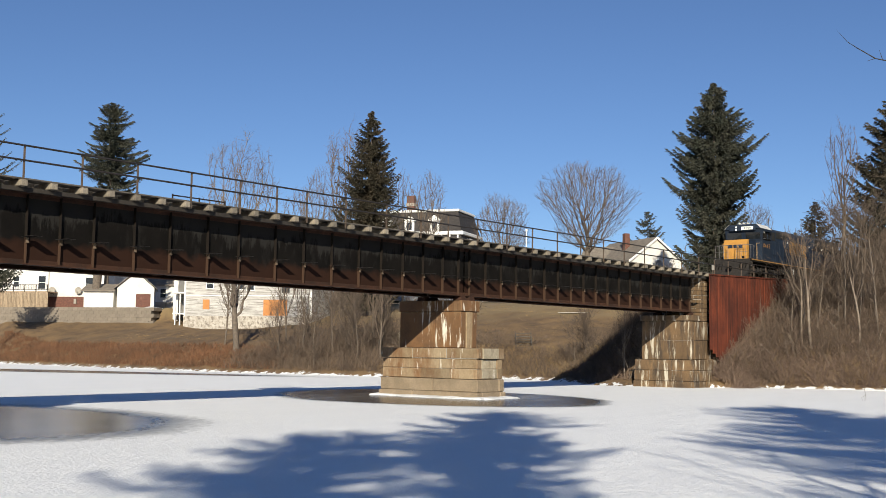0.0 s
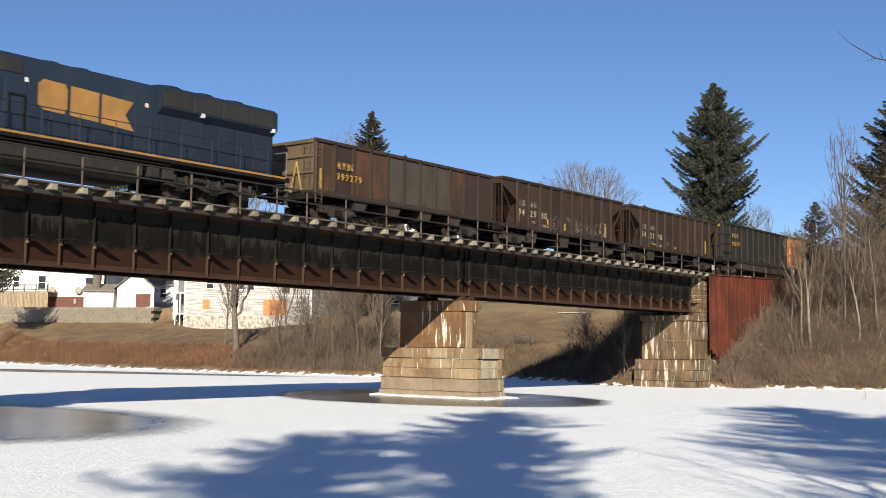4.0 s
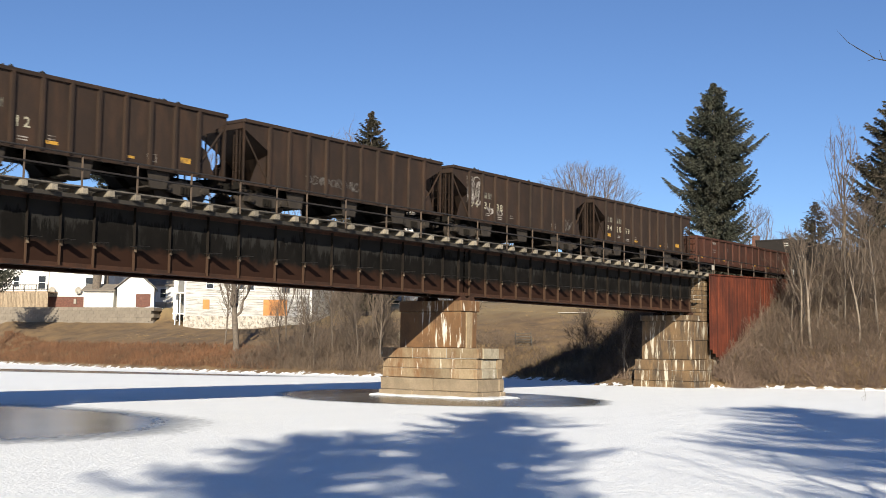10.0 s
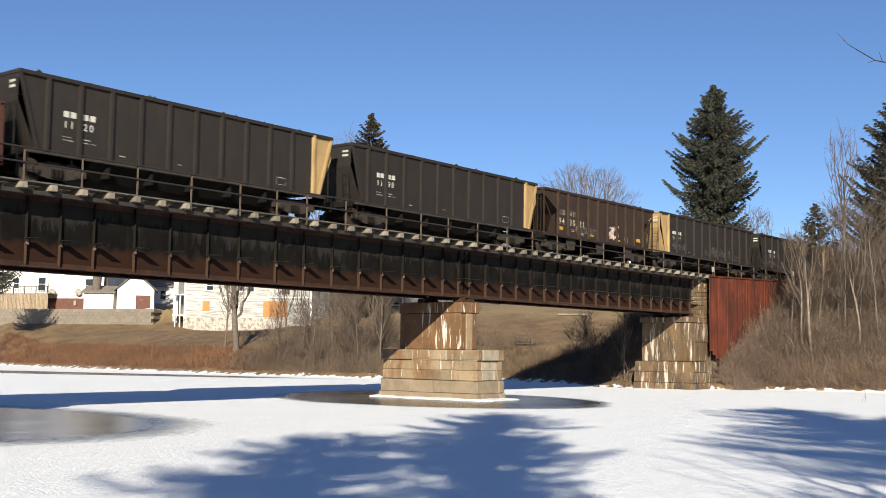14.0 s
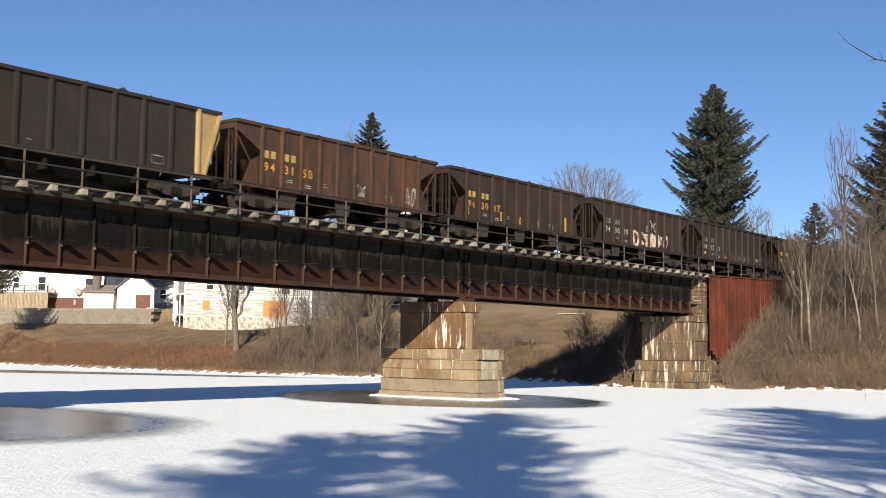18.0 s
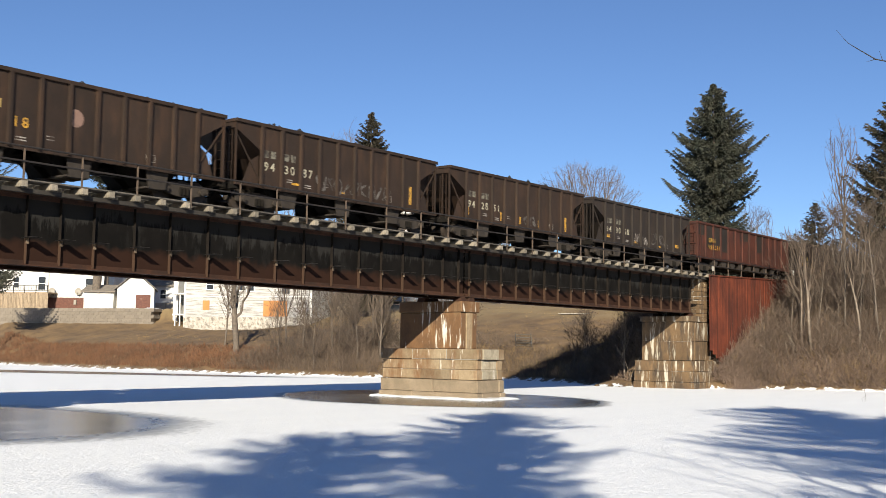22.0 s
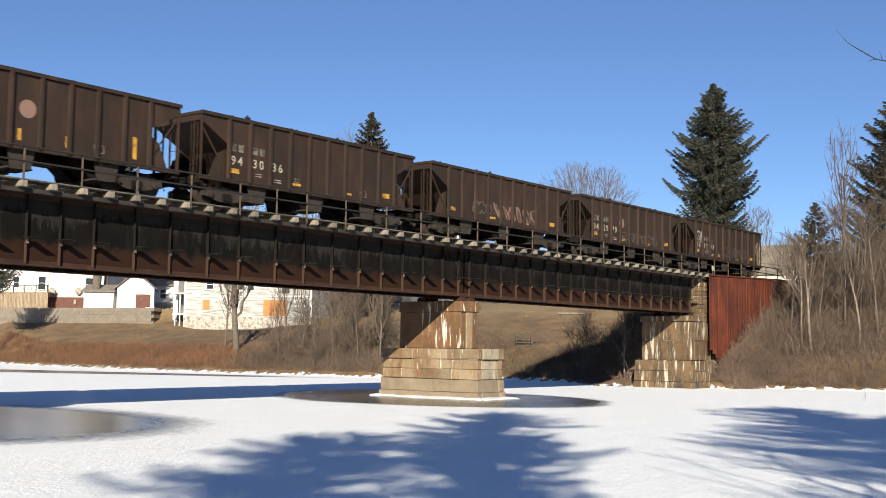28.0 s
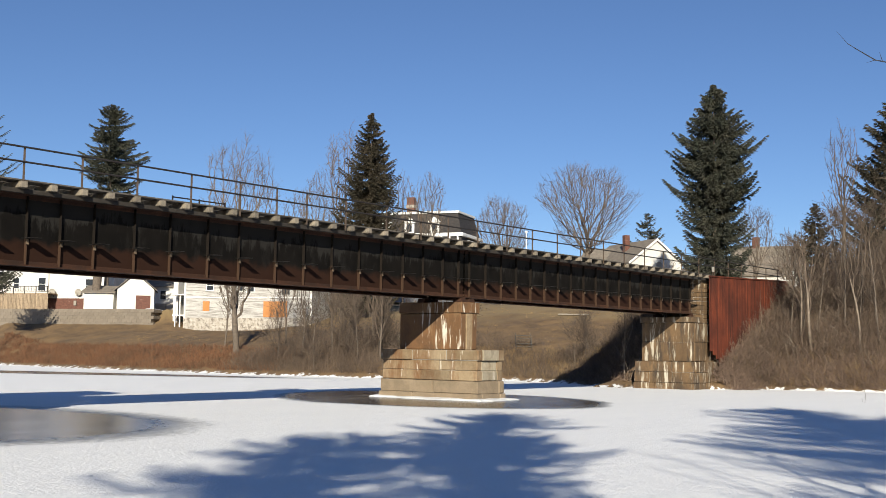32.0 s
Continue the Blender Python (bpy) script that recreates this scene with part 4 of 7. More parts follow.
        part("stencil", bars(Geo(), ((3.0, 1.52, 0.35, 0.045), (3.0, 1.42, 0.35, 0.045), (4.1, 1.40, 0.4, 0.045), (4.1, 1.30, 0.4, 0.045), (5.3, 1.6, 0.3, 0.04), (5.3, 1.48, 0.3, 0.04), (9.6, 1.3, 0.42, 0.03), (9.6, 1.58, 0.42, 0.03), (9.6, 1.3, 0.03, 0.3), (10.0, 1.3, 0.03, 0.3)), y), M["scrawl"], car)
    for kind, x, z, w, h in {"a": ((0, 1.6, 1.42, 0.5, 0.2), (0, 5.2, 1.32, 0.5, 0.12), (0, 8.5, 1.30, 0.5, 0.1), (0, 11.2, 1.45, 0.5, 0.22)),
                             "b": ((0, 1.6, 1.36, 0.13, 0.4), (0, 4.62, 1.30, 0.14, 0.5), (0, 6.5, 1.30, 0.14, 0.42), (0, 8.4, 1.3, 0.14, 0.42), (0, 11.3, 1.3, 0.18, 0.85)),
                             "c": ((0, 3.3, 1.35, 0.5, 0.1), (0, 6.3, 1.32, 0.4, 0.1), (0, 11.35, 1.35, 0.2, 0.9)), "": ()}[tags]:
        part("reflector_stripe", Geo().box(x, x + w, y, y + 0.004, z, z + h), M["yellow"], car)
    for k, (x0, x1, z0, z1, m) in enumerate(scrawls):
        scrawl(car, x0, x1, z0, z1, m, y, seed * 7 + k)
    if disc:
        part("painted_disc", Geo().disc((disc, 2.45), 0.33, y - 0.001, y + 0.003, 24), M["scrawl_peach"], car, "faded pale round mark")
    return car, U


def tub(U, number="", front="nhop", back="nhop", body="nhop", seed=0, L=15.75, scrawls=(), label="charcoal open coal car with tan painted end panel"):
    """A flat-bottomed coal car whose end corners lean inwards."""
    H, Z = 3.85, 1.12
    car = thing("coal_gondola_car", label, "railway car", "coal train")
    n = 11
    xs = [1.18 + (L - 2.36) * i / (n - 1) for i in range(n)]
    for s in (-1, 1):
        ya, yb = sorted((s * HW, s * (HW - 0.012)))
        part("side_sheet", Geo().prism([(xs[0], H), (xs[0], Z), (xs[-1], Z), (xs[-1], H)], "y", ya, yb), M[body], car)
        part("end_panel", Geo().prism([(0, H), (0.75, Z), (xs[0] - 0.003, Z), (xs[0] - 0.003, H)], "y", ya, yb), M[front], car)
        part("end_panel", Geo().prism([(L, H), (L - 0.75, Z), (xs[-1] + 0.003, Z), (xs[-1] + 0.003, H)], "y", ya, yb), M[back], car)
        for i, x in enumerate(xs):
            m = front if i == 0 else back if i == n - 1 else body
            part("side_post", shared("tub_post", lambda: Geo().prism([(-0.09, -0.002), (-0.065, -0.12), (0.065, -0.12), (0.09, -0.002)], "z", 1.1, 3.78), m), None, car,
                 at=pose(x, s * HW, 0, 0, 0, 0 if s < 0 else 180))
        part("top_chord", Geo().slab(-0.02, L + 0.02, *sorted((s * 1.46, s * 1.6)), H - 0.13, H + 0.02, 0.015), M[body], car)
        part("side_sill", Geo().slab(0.4, L - 0.4, *sorted((s * 1.42, s * 1.57)), Z - 0.14, Z - 0.002, 0.01), M["truck"], car)
        for x, d in ((0.0, 0.75), (L, -0.75)):
            part("corner_post", Geo().prism([(x, H - 0.13), (x + d, Z), (x + d + (0.14 if d > 0 else -0.14), Z), (x + (0.14 if d > 0 else -0.14), H - 0.13)], "y", *sorted((s * 1.51, s * 1.58))), M[front if d > 0 else back], car)
    for x, d, m in ((0.02, 1, front), (L - 0.02, -1, back)):
        part("end_sheet", Geo().prism([(x, H), (x, 2.75), (x + d * 0.75, Z), (x + d * 0.77, Z), (x + d * 0.02, 2.77), (x + d * 0.02, H)], "y", -HW + 0.02, HW - 0.02), M[m], car)
        part("end_chord", Geo().slab(*sorted((x - d * 0.03, x + d * 0.09)), -1.45, 1.45, H - 0.12, H + 0.015, 0.01), M[m], car)
        part("end_stencil", Geo().box(*sorted((x - d * 0.006, x - d * 0.002)), -1.36, -0.95, 3.42, 3.52).box(*sorted((x - d * 0.006, x - d * 0.002)), -1.36, -0.95, 3.24, 3.34), M["fresh_white"], car)
        part("end_sill", Geo().slab(*sorted((x, x + d * 0.3)), -1.44, 1.44, 0.85, 1.1, 0.01), M["under"], car)
        ladder(car, x + d * 0.0, -1.35, 1.0, 3.6, body, 8, 0.42, "y")
        ladder(car, min(x, x + d * 0.45) + 0.05, -1.55, 0.6, 1.1, "under", 2, 0.4)
    part("floor_trough", Geo().prism([(-1.4, Z - 0.14), (1.4, Z - 0.14), (0.85, 0.36), (-0.85, 0.36)], "x", 3.1, L - 3.1), M["under"], car)
    part("centre_sill", Geo().box(0.2, L - 0.2, -0.2, 0.2, 0.7, 1.0), M["under"], car)
    for i in range(5):
        x = 3.9 + (L - 7.8) * i / 4
        part("discharge_gate", Geo().slab(x - 0.06, x + 0.06, -1.42, 1.42, 0.46, 0.96, 0.01), M["under"], car)
    truck(car, 1.9)
    truck(car, L - 1.9)
    ends(car, L)
    coal_load(car, 0.25, L - 0.25, HW - 0.03, H, seed, 0.2)
    y = -HW - 0.008
    if number:
        for xa in (1.78, 2.6):
            part("number_panel", bars(Geo(), ((xa, 2.0, 0.66, 0.76),), y), M["black"], car)
        for xa in (1.85, 2.67):
            part("owner_bar", Geo().box(xa, xa + 0.22, y - 0.003, y, 2.46, 2.68), M["fresh_white"], car)
            part("owner_bar", Geo().box(xa + 0.29, xa + 0.52, y - 0.003, y, 2.46, 2.68), M["fresh_white"], car)
        for xa, tx in ((1.86, number[:2]), (2.68, number[2:])):
            for k, ch in enumerate(tx):
                part("figure", digits(Geo(), ch, xa + k * 0.26, 2.08, 0.36, y - 0.003), M["fresh_white"], car)
        part("stencil", bars(Geo(), ((1.85, 1.72, 0.35, 0.04), (1.85, 1.6, 0.45, 0.04), (2.7, 1.72, 0.3, 0.04), (2.7, 1.6, 0.55, 0.04), (4.3, 1.35, 0.25, 0.04), (7.0, 1.4, 0.25, 0.04), (L - 3.4, 1.3, 0.6, 0.03), (L - 3.4, 1.6, 0.6, 0.03), (L - 3.4, 1.3, 0.03, 0.33), (L - 2.83, 1.3, 0.03, 0.33)), y), M["scrawl"], car)
    for k, (x0, x1, z0, z1, m) in enumerate(scrawls):
        scrawl(car, x0, x1, z0, z1, m, y, seed * 7 + k)
    return car, U


def rib_car(U, L, H, Z, body, posts, name, label, front=None, back=None, number="", letters="yellow", load=True, seed=0, chutes=0, text=(1.45, 2.67, 0.30, 0.46, 0.5)):
    """A straight-sided car with upright or horizontal end ribs."""
    car = thing(name, label, "railway car", "coal train")
    front, back = front or body, back or body
    xe = L - 2.85 if back != body else L
    for s in (-1, 1):
        ya, yb = sorted((s * HW, s * (HW - 0.012)))
        part("side_sheet", Geo().prism([(0, H), (0, Z), (xe, Z), (xe, H)], "y", ya, yb), M[body], car)
        if xe < L:
            part("end_panel", Geo().prism([(xe + 0.003, H), (xe + 0.003, Z), (L, Z), (L, H)], "y", ya, yb), M[back], car, "bright repainted end panel")
        for i in range(posts):
            x = 0.08 + (L - 0.16) * i / (posts - 1)
            m = back if x > xe else body
            me = shared("post_" + name, lambda: Geo().prism([(-0.07, -0.002), (-0.055, -0.10), (0.055, -0.10), (0.07, -0.002)], "z", Z, H - 0.05), m)
            part("side_post", me, None, car, at=pose(x, s * HW, 0, 0, 0, 0 if s < 0 else 180))
        part("top_chord", Geo().slab(-0.02, L + 0.02, *sorted((s * 1.46, s * 1.6)), H - 0.13, H + 0.02, 0.015), M[body], car)
        part("side_sill", Geo().slab(0.0, L, *sorted((s * 1.42, s * 1.585)), Z - 0.16, Z + 0.06, 0.01), M[body], car)
    for x, d, m in ((0.0, 1, front), (L, -1, back)):
        part("end_sheet", Geo().box(*sorted((x, x + d * 0.014)), -HW + 0.02, HW - 0.02, Z, H), M[m], car)
        for z in (Z + 0.1, Z + (H - Z) * 0.37, Z + (H - Z) * 0.68, H - 0.14):
            part("end_rib", Geo().slab(*sorted((x - d * 0.1, x - d * 0.001)), -1.46, 1.46, z - 0.06, z + 0.06, 0.012), M[m], car)
        part("end_sill", Geo().slab(*sorted((x - d * 0.06, x + d * 0.25)), -1.44, 1.44, Z - 0.32, Z - 0.005, 0.01), M["under"], car)
        ladder(car, min(x, x + d * 0.45) + 0.03, -1.6, Z - 0.5, H - 0.2, m, 7, 0.4)
        ladder(car, x - d * 0.12, -1.35, Z - 0.1, H - 0.2, m, 7, 0.4, "y")
    part("centre_sill", Geo().box(0.1, L - 0.1, -0.25, 0.25, 0.62, Z - 0.02), M["under"], car)
    part("floor", Geo().box(0.1, L - 0.1, -1.42, 1.42, Z - 0.1, Z - 0.02), M["under"], car)
    for i in range(chutes):
        x = 3.2 + (L - 6.4) * i / (chutes - 1)
        for s in (-1, 1):
            part("hopper_chute", Geo().prism([(x - 0.5, Z - 0.16), (x + 0.5, Z - 0.16), (x + 0.28, 0.62), (x - 0.28, 0.62)], "y", *sorted((s * 0.3, s * 1.46))), M["truck"], car)
    truck(car, 2.0)
    truck(car, L - 2.0)
    ends(car, L)
    if load:
        coal_load(car, 0.2, L - 0.2, HW - 0.03, H, seed, 0.2)
    else:
        coal_load(car, 0.2, L - 0.2, HW - 0.03, H - 0.15, seed, 0.25)
    y = -HW - 0.006
    if number:
        tx, tz, step, size, drop = text
        for k in range(4):
            part("owner_bar", Geo().box(tx + k * 0.31, tx + k * 0.31 + 0.22, y - 0.08, y - 0.076, tz, tz + 0.32), M["owner_yellow"], car)
        for k, ch in enumerate(number):
            part("figure", digits(Geo(), ch, tx - 0.05 + k * step, tz - drop, size, y - 0.08), M[letters], car)
    return car, U


CARS = []
first = rib_car(135.4, 13.75, 3.62, 1.2, "hop_grey", 12, "hopper_car", "dusty grey-brown hopper car with rust-red patched side panels", front="end_tan", number="999279", seed=1, chutes=4, text=(1.45, 2.4, 0.30, 0.44, 0.5))
M["hop_pale"] = paint("dusty_pale_grey_panel", (0.060, 0.049, 0.038), (0.046, 0.037, 0.029), (0.034, 0.025, 0.019))
for i in (4, 5, 6, 7):
    part("side_patch", Geo().box(0.16 + 13.59 * i / 11, 1.23 + 13.59 * i / 11, -HW - 0.005, -HW - 0.001, 1.3, 3.45), M["hop_pale"], first[0], "dusty pale grey panel")
for i in (0, 2, 3, 8):
    x = 0.08 + 13.59 * i / 11
    part("side_patch", Geo().box(x + 0.08, x + 1.15, -HW - 0.005, -HW - 0.001, 1.3, 3.45), M["hop_rust"], first[0], "rust-red patch panel")
part("grab_rail", Geo().tube((-0.16, -0.9, 1.2), (-0.16, -0.55, 2.6), 0.035, n=6).tube((-0.16, -0.2, 1.2), (-0.16, -0.55, 2.6), 0.035, n=6), M["dull_yellow"], first[0])
part("reflector_stripe", Geo().box(0.35, 0.5, -HW - 0.012, -HW - 0.007, 1.35, 2.3), M["yellow"], first[0])
CARS.append(first)
CARS.append(hopper(150.08, "942980", "hop", "b", 2, [(5.3, 10.6, 1.25, 2.1, "scrawl_dim"), (10.7, 11.4, 1.3, 2.2, "scrawl")]))
CARS.append(hopper(164.61, "942130", "hop", "c", 3))
CARS.append(rib_car(179.15, 15.77, 3.98, 1.3, "black", 15, "bathtub_gondola_car", "black high-sided coal gondola with bright orange end", back="orange", number="38250", seed=4, chutes=11, text=(1.5, 2.95, 0.30, 0.46, 0.62)))
for z in (1.75, 2.45, 3.15):
    part("wrap_rib", Geo().slab(-0.08, 1.2, -1.62, -HW - 0.003, z - 0.07, z + 0.07, 0.012), M["black"], CARS[-1][0])
    part("wrap_rib", Geo().slab(15.77 - 2.8, 15.8, -1.62, -HW - 0.003, z - 0.06, z + 0.06, 0.012), M["orange"], CARS[-1][0])
part("end_stripe", Geo().slab(-0.13, -0.102, -1.3, -0.2, 3.68, 3.86, 0.004), M["yellow"], CARS[-1][0], "orange stripe across the car end")
CARS.append(hopper(196.04, "942981", "hop_dark", "b", 5, peak=0.1))
CARS.append(hopper(210.55, "943059", "hop", "a", 6, peak=0.15))
CARS.append(hopper(224.75, "943112", "hop", "a", 7))
CARS.append(hopper(239.2, "", "hop", "", 8, [(3.8, 7.2, 1.5, 1.9, "scrawl_dim")]))
CARS.append(hopper(253.62, "943188", "hop", "", 9, [(1.2, 2.4, 1.9, 3.4, "scrawl"), (3.0, 4.6, 1.5, 1.9, "scrawl"), (10.8, 11.9, 1.3, 2.0, "scrawl_dim")]))
CARS.append(hopper(268.06, "942869", "hop", "a", 10))
CARS.append(rib_car(282.5, 17.8, 2.56, 0.86, "gon", 15, "gondola_car", "faded maroon low-sided gondola car with scrap load", load=False, seed=11))
gon = CARS[-1][0]
for x in (0.85, 4.6, 7.6, 10.5, 13.2, 16.6):
    part("reflector_stripe", Geo().box(x, x + 0.34, -HW - 0.012, -HW - 0.006, 1.0, 1.16), M["yellow"], gon)
part("stencil", bars(Geo(), ((2.75, 2.1, 0.22, 0.2), (3.0, 2.1, 0.2, 0.2), (3.22, 2.1, 0.16, 0.2), (2.75, 1.7, 0.6, 0.05), (2.75, 1.55, 0.6, 0.05), (5.3, 1.9, 0.3, 0.05), (5.3, 1.75, 0.3, 0.05), (15.4, 2.0, 0.5, 0.05), (15.4, 1.85, 0.5, 0.05)), -HW - 0.010), M["scrawl"], gon)
CARS.append(tub(300.8, "1120", "nhop", "tan", seed=12))
CARS.append(tub(317.85, "1198", "nhop", "tan", seed=13))
CARS.append(hopper(334.4, "943021", "hop", "a", 14, [(3.6, 6.5, 1.4, 1.8, "scrawl_dim"), (7.4, 8.9, 1.4, 2.2, "scrawl_warm")]))
CARS.append(tub(348.98, "1181", "tan", "nhop", seed=15, scrawls=[(1.9, 4.2, 1.4, 2.0, "scrawl_dim"), (7.0, 11.5, 1.3, 2.0, "scrawl_dim")]))
CARS.append(tub(366.22, "1200", "nhop", "tan", seed=16))
CARS.append(hopper(382.8, "943158", "hop_rust", "", 17, [(7.3, 8.2, 1.3, 1.9, "scrawl"), (11.1, 11.8, 1.3, 2.2, "scrawl")], letters="yellow", label="rusting red-brown open hopper car loaded with coal"))
CARS.append(hopper(397.4, "943037", "hop", "b", 18, letters="yellow"))
CARS.append(hopper(411.9, "943009", "hop", "", 19, [(5.3, 10.2, 1.25, 2.1, "scrawl_warm"), (7.2, 8.9, 2.2, 3.0, "scrawl")]))
CARS.append(hopper(426.16, "943201", "hop_dark", "a", 20, [(6.2, 9.4, 1.3, 1.7, "scrawl_dim")]))
CARS.append(hopper(440.75, "943118", "hop", "", 21, disc=6.45, letters="yellow"))
CARS.append(hopper(454.82, "943087", "hop", "c", 22, [(4.9, 10.0, 1.3, 2.0, "scrawl_dim")]))
CARS.append(hopper(469.42, "942851", "hop", "b", 23, [(7.0, 8.2, 1.3, 1.8, "scrawl_dim")]))
CARS.append(hopper(484.05, "943058", "hop_dark", "a", 24, [(5.4, 6.0, 1.4, 2.0, "scrawl"), (6.4, 7.2, 1.3, 1.8, "scrawl"), (7.5, 9.6, 1.4, 2.2, "scrawl_dim")], peak=0.35))
CARS.append(rib_car(498.73, 17.45, 3.7, 1.2, "red", 14, "red_hopper_car", "faded oxide red open hopper car loaded with coal", number="989237", seed=25, chutes=8, text=(1.85, 2.3, 0.36, 0.44, 0.5)))
for i, z0 in ((0, 2.75), (1, 1.9), (2, 2.05), (3, 1.75), (6, 2.9), (8, 2.2)):
    x = 0.08 + 17.29 * i / 13
    part("repaint_patch", Geo().box(x + 0.08, x + 1.22, -HW - 0.005, -HW - 0.001, z0, 3.5), M["hop_dark"], CARS[-1][0], "dark repainted patch")
CARS.append(hopper(517.5, "943026", "hop_grey", "b", 26, label="dusty grey-brown open hopper car loaded with coal", letters="yellow", peak=0.1))
CARS.append(hopper(531.95, "943016", "hop", "c", 27, peak=0.1))
CARS.append(hopper(546.45, "943104", "hop", "b", 28, disc=6.85, peak=0.1))
CARS.append(hopper(561.01, "943036", "hop", "a", 29, peak=0.1))
CARS.append(hopper(575.9, "", "hop", "a", 30, [(3.6, 6.0, 1.5, 2.2, "scrawl_dim"), (5.6, 9.8, 1.35, 2.2, "scrawl_peach")], peak=0.1))
CARS.append(hopper(590.49, "942979", "hop", "a", 31, [(5.0, 10.0, 1.35, 1.95, "scrawl_dim")], disc=5.2, peak=0.15))
CARS.append(hopper(605.06, "943099", "hop", "a", 32, [(3.2, 4.6, 1.3, 2.6, "scrawl_dim"), (6.0, 10.6, 1.4, 2.2, "scrawl_dim"), (1.7, 3.0, 1.5, 3.0, "scrawl")], peak=0.3))


def locomotive(U):
    """A six-axle road engine, its cab leading."""
    en = thing("diesel_locomotive", "dark blue six-axle diesel locomotive with yellow nose", "locomotive", "coal train")
    B, G, Yw, K = M["loco"], M["loco_grey"], M["loco_yellow"], M["under"]
    L = 21.8
    part("platform", Geo().slab(0.1, L, -1.53, 1.53, 1.36, 1.58, 0.015), K, en)
    for s in (-1, 1):
        part("sill_stripe", Geo().box(0.35, L - 0.3, *sorted((s * 1.531, s * 1.545)), 1.5, 1.585), M["loco_yellow"], en, "yellow stripe along the walkway edge")
    part("frame", Geo().box(0.4, L - 0.4, -0.9, 0.9, 0.95, 1.36), K, en)
    part("pilot", Geo().prism([(0.1, 1.3), (-0.25, 0.5), (-0.35, 0.16), (-0.15, 0.16), (0.2, 0.6), (0.25, 1.3)], "y", -1.5, 1.5), M["loco_truck"], en, "grimy snow plow")
    part("front_plate", Geo().slab(-0.02, 0.12, -1.5, 1.5, 0.75, 1.57, 0.01), M["loco_truck"], en)
    for i, y in enumerate((-1.25, -1.0, -0.75, 0.75, 1.0, 1.25)):
        part("air_hose", Geo().tube((-0.04, y, 1.2), (-0.16, y, 0.95), 0.03, n=6).tube((-0.16, y, 0.95), (-0.14, y + 0.12, 0.6), 0.03, n=6), K, en)
    for s in (-1, 1):
        for x, m in ((0.14, "truck"), (L - 0.62, "truck")):
            st = Geo()
            for i in range(4):
                st.box(x, x + 0.5, *sorted((s * 1.15, s * 1.52)), 0.42 + i * 0.27, 0.45 + i * 0.27)
            st.box(x + 0.47, x + 0.5, *sorted((s * 1.15, s * 1.52)), 0.4, 1.36)
            part("step_well", st, M[m], en, "grey boarding steps")
    # nose and cab
    nose = part("nose", Geo().prism([(0.78, 1.58), (0.78, 2.95), (0.98, 3.18), (2.55, 3.22), (2.55, 1.58)], "y", -0.98, 0.98), B, en)
    part("nose_front", Geo().prism([(0.745, 1.6), (0.745, 2.94), (0.97, 3.20), (1.25, 3.235), (1.25, 3.222), (0.98, 3.182), (0.777, 2.95), (0.777, 1.6)], "y", -0.99, 0.99), M["nose_yellow"], nose, "yellow nose panel")
    part("nose_emblem", bars(Geo(), ((-0.62, 2.5, 0.36, 0.28), (-0.2, 2.5, 0.36, 0.28), (0.22, 2.5, 0.42, 0.28)), 0), B, nose, "dark blue owner's emblem", at=pose(0.742, 0, 0, 0, 0, 90))
    part("nose_door", Geo().slab(0.715, 0.744, -0.45, 0.45, 1.65, 2.35, 0.01), M["nose_yellow"], nose)
    for y in (-0.992, 0.992):
        part("nose_side_band", Geo().prism([(0.75, 1.6), (0.75, 2.93), (0.95, 3.17), (1.12, 3.19), (1.12, 1.6)], "y", y - 0.003, y + 0.003), M["nose_yellow"], nose, "yellow band round the nose corner")
    for y in (-0.86, 0.86):
        part("ditch_light", Geo().slab(0.2, 0.36, y - 0.09, y + 0.09, 1.62, 1.78, 0.02), K, en, "black unlit ditch light")
    cab = part("cab", Geo().prism([(2.55, 1.58), (2.55, 3.2), (2.3, 4.18), (4.45, 4.18), (4.45, 1.58)], "y", -1.55, 1.55), B, en, "dark blue crew cab")
    part("roof", Geo().prism([(-1.57, 4.17), (-1.15, 4.55), (1.15, 4.55), (1.57, 4.17)], "x", 2.22, 4.5), B, cab)
    for s in (-1, 1):
        part("roof_panel", Geo().prism([(s * 1.575, 4.18), (s * 1.15, 4.565), (s * 1.15, 4.575), (s * 1.585, 4.185)], "x", 2.2, 4.52), M["cabwhite"], cab, "pale grey sloping roof edge")
        part("side_window", Geo().slab(2.9, 4.2, *sorted((s * 1.552, s * 1.565)), 3.38, 3.9, 0.006), M["glass"], cab)
        part("window_post", Geo().box(2.8, 2.98, *sorted((s * 1.553, s * 1.58)), 3.32, 3.95), M["cabwhite"], cab)
        part("arm_rest", Geo().box(2.6, 4.15, *sorted((s * 1.552, s * 1.62)), 3.3, 3.36), K, cab)
        part("window_bar", Geo().box(3.5, 3.55, *sorted((s * 1.566, s * 1.575)), 3.36, 3.92), B, cab)
        part("sun_visor", Geo().prism([(s * 1.555, 4.0), (s * 1.82, 3.93), (s * 1.82, 3.95), (s * 1.555, 4.03)], "x", 2.8, 4.3), B, cab)
        part("windshield", Geo().prism([(2.50, 3.36), (2.37, 3.9), (2.385, 3.91), (2.515, 3.37)], "y", *sorted((s * 0.18, s * 1.4))), M["glass"], cab)
        part("cab_door", Geo().slab(2.525, 2.55, *sorted((s * 1.05, s * 1.48)), 1.62, 3.15, 0.008), B, cab)
    hb = part("headlight_housing", Geo().slab(2.1, 2.36, -1.1, 1.1, 4.02, 4.44, 0.04), B, cab)
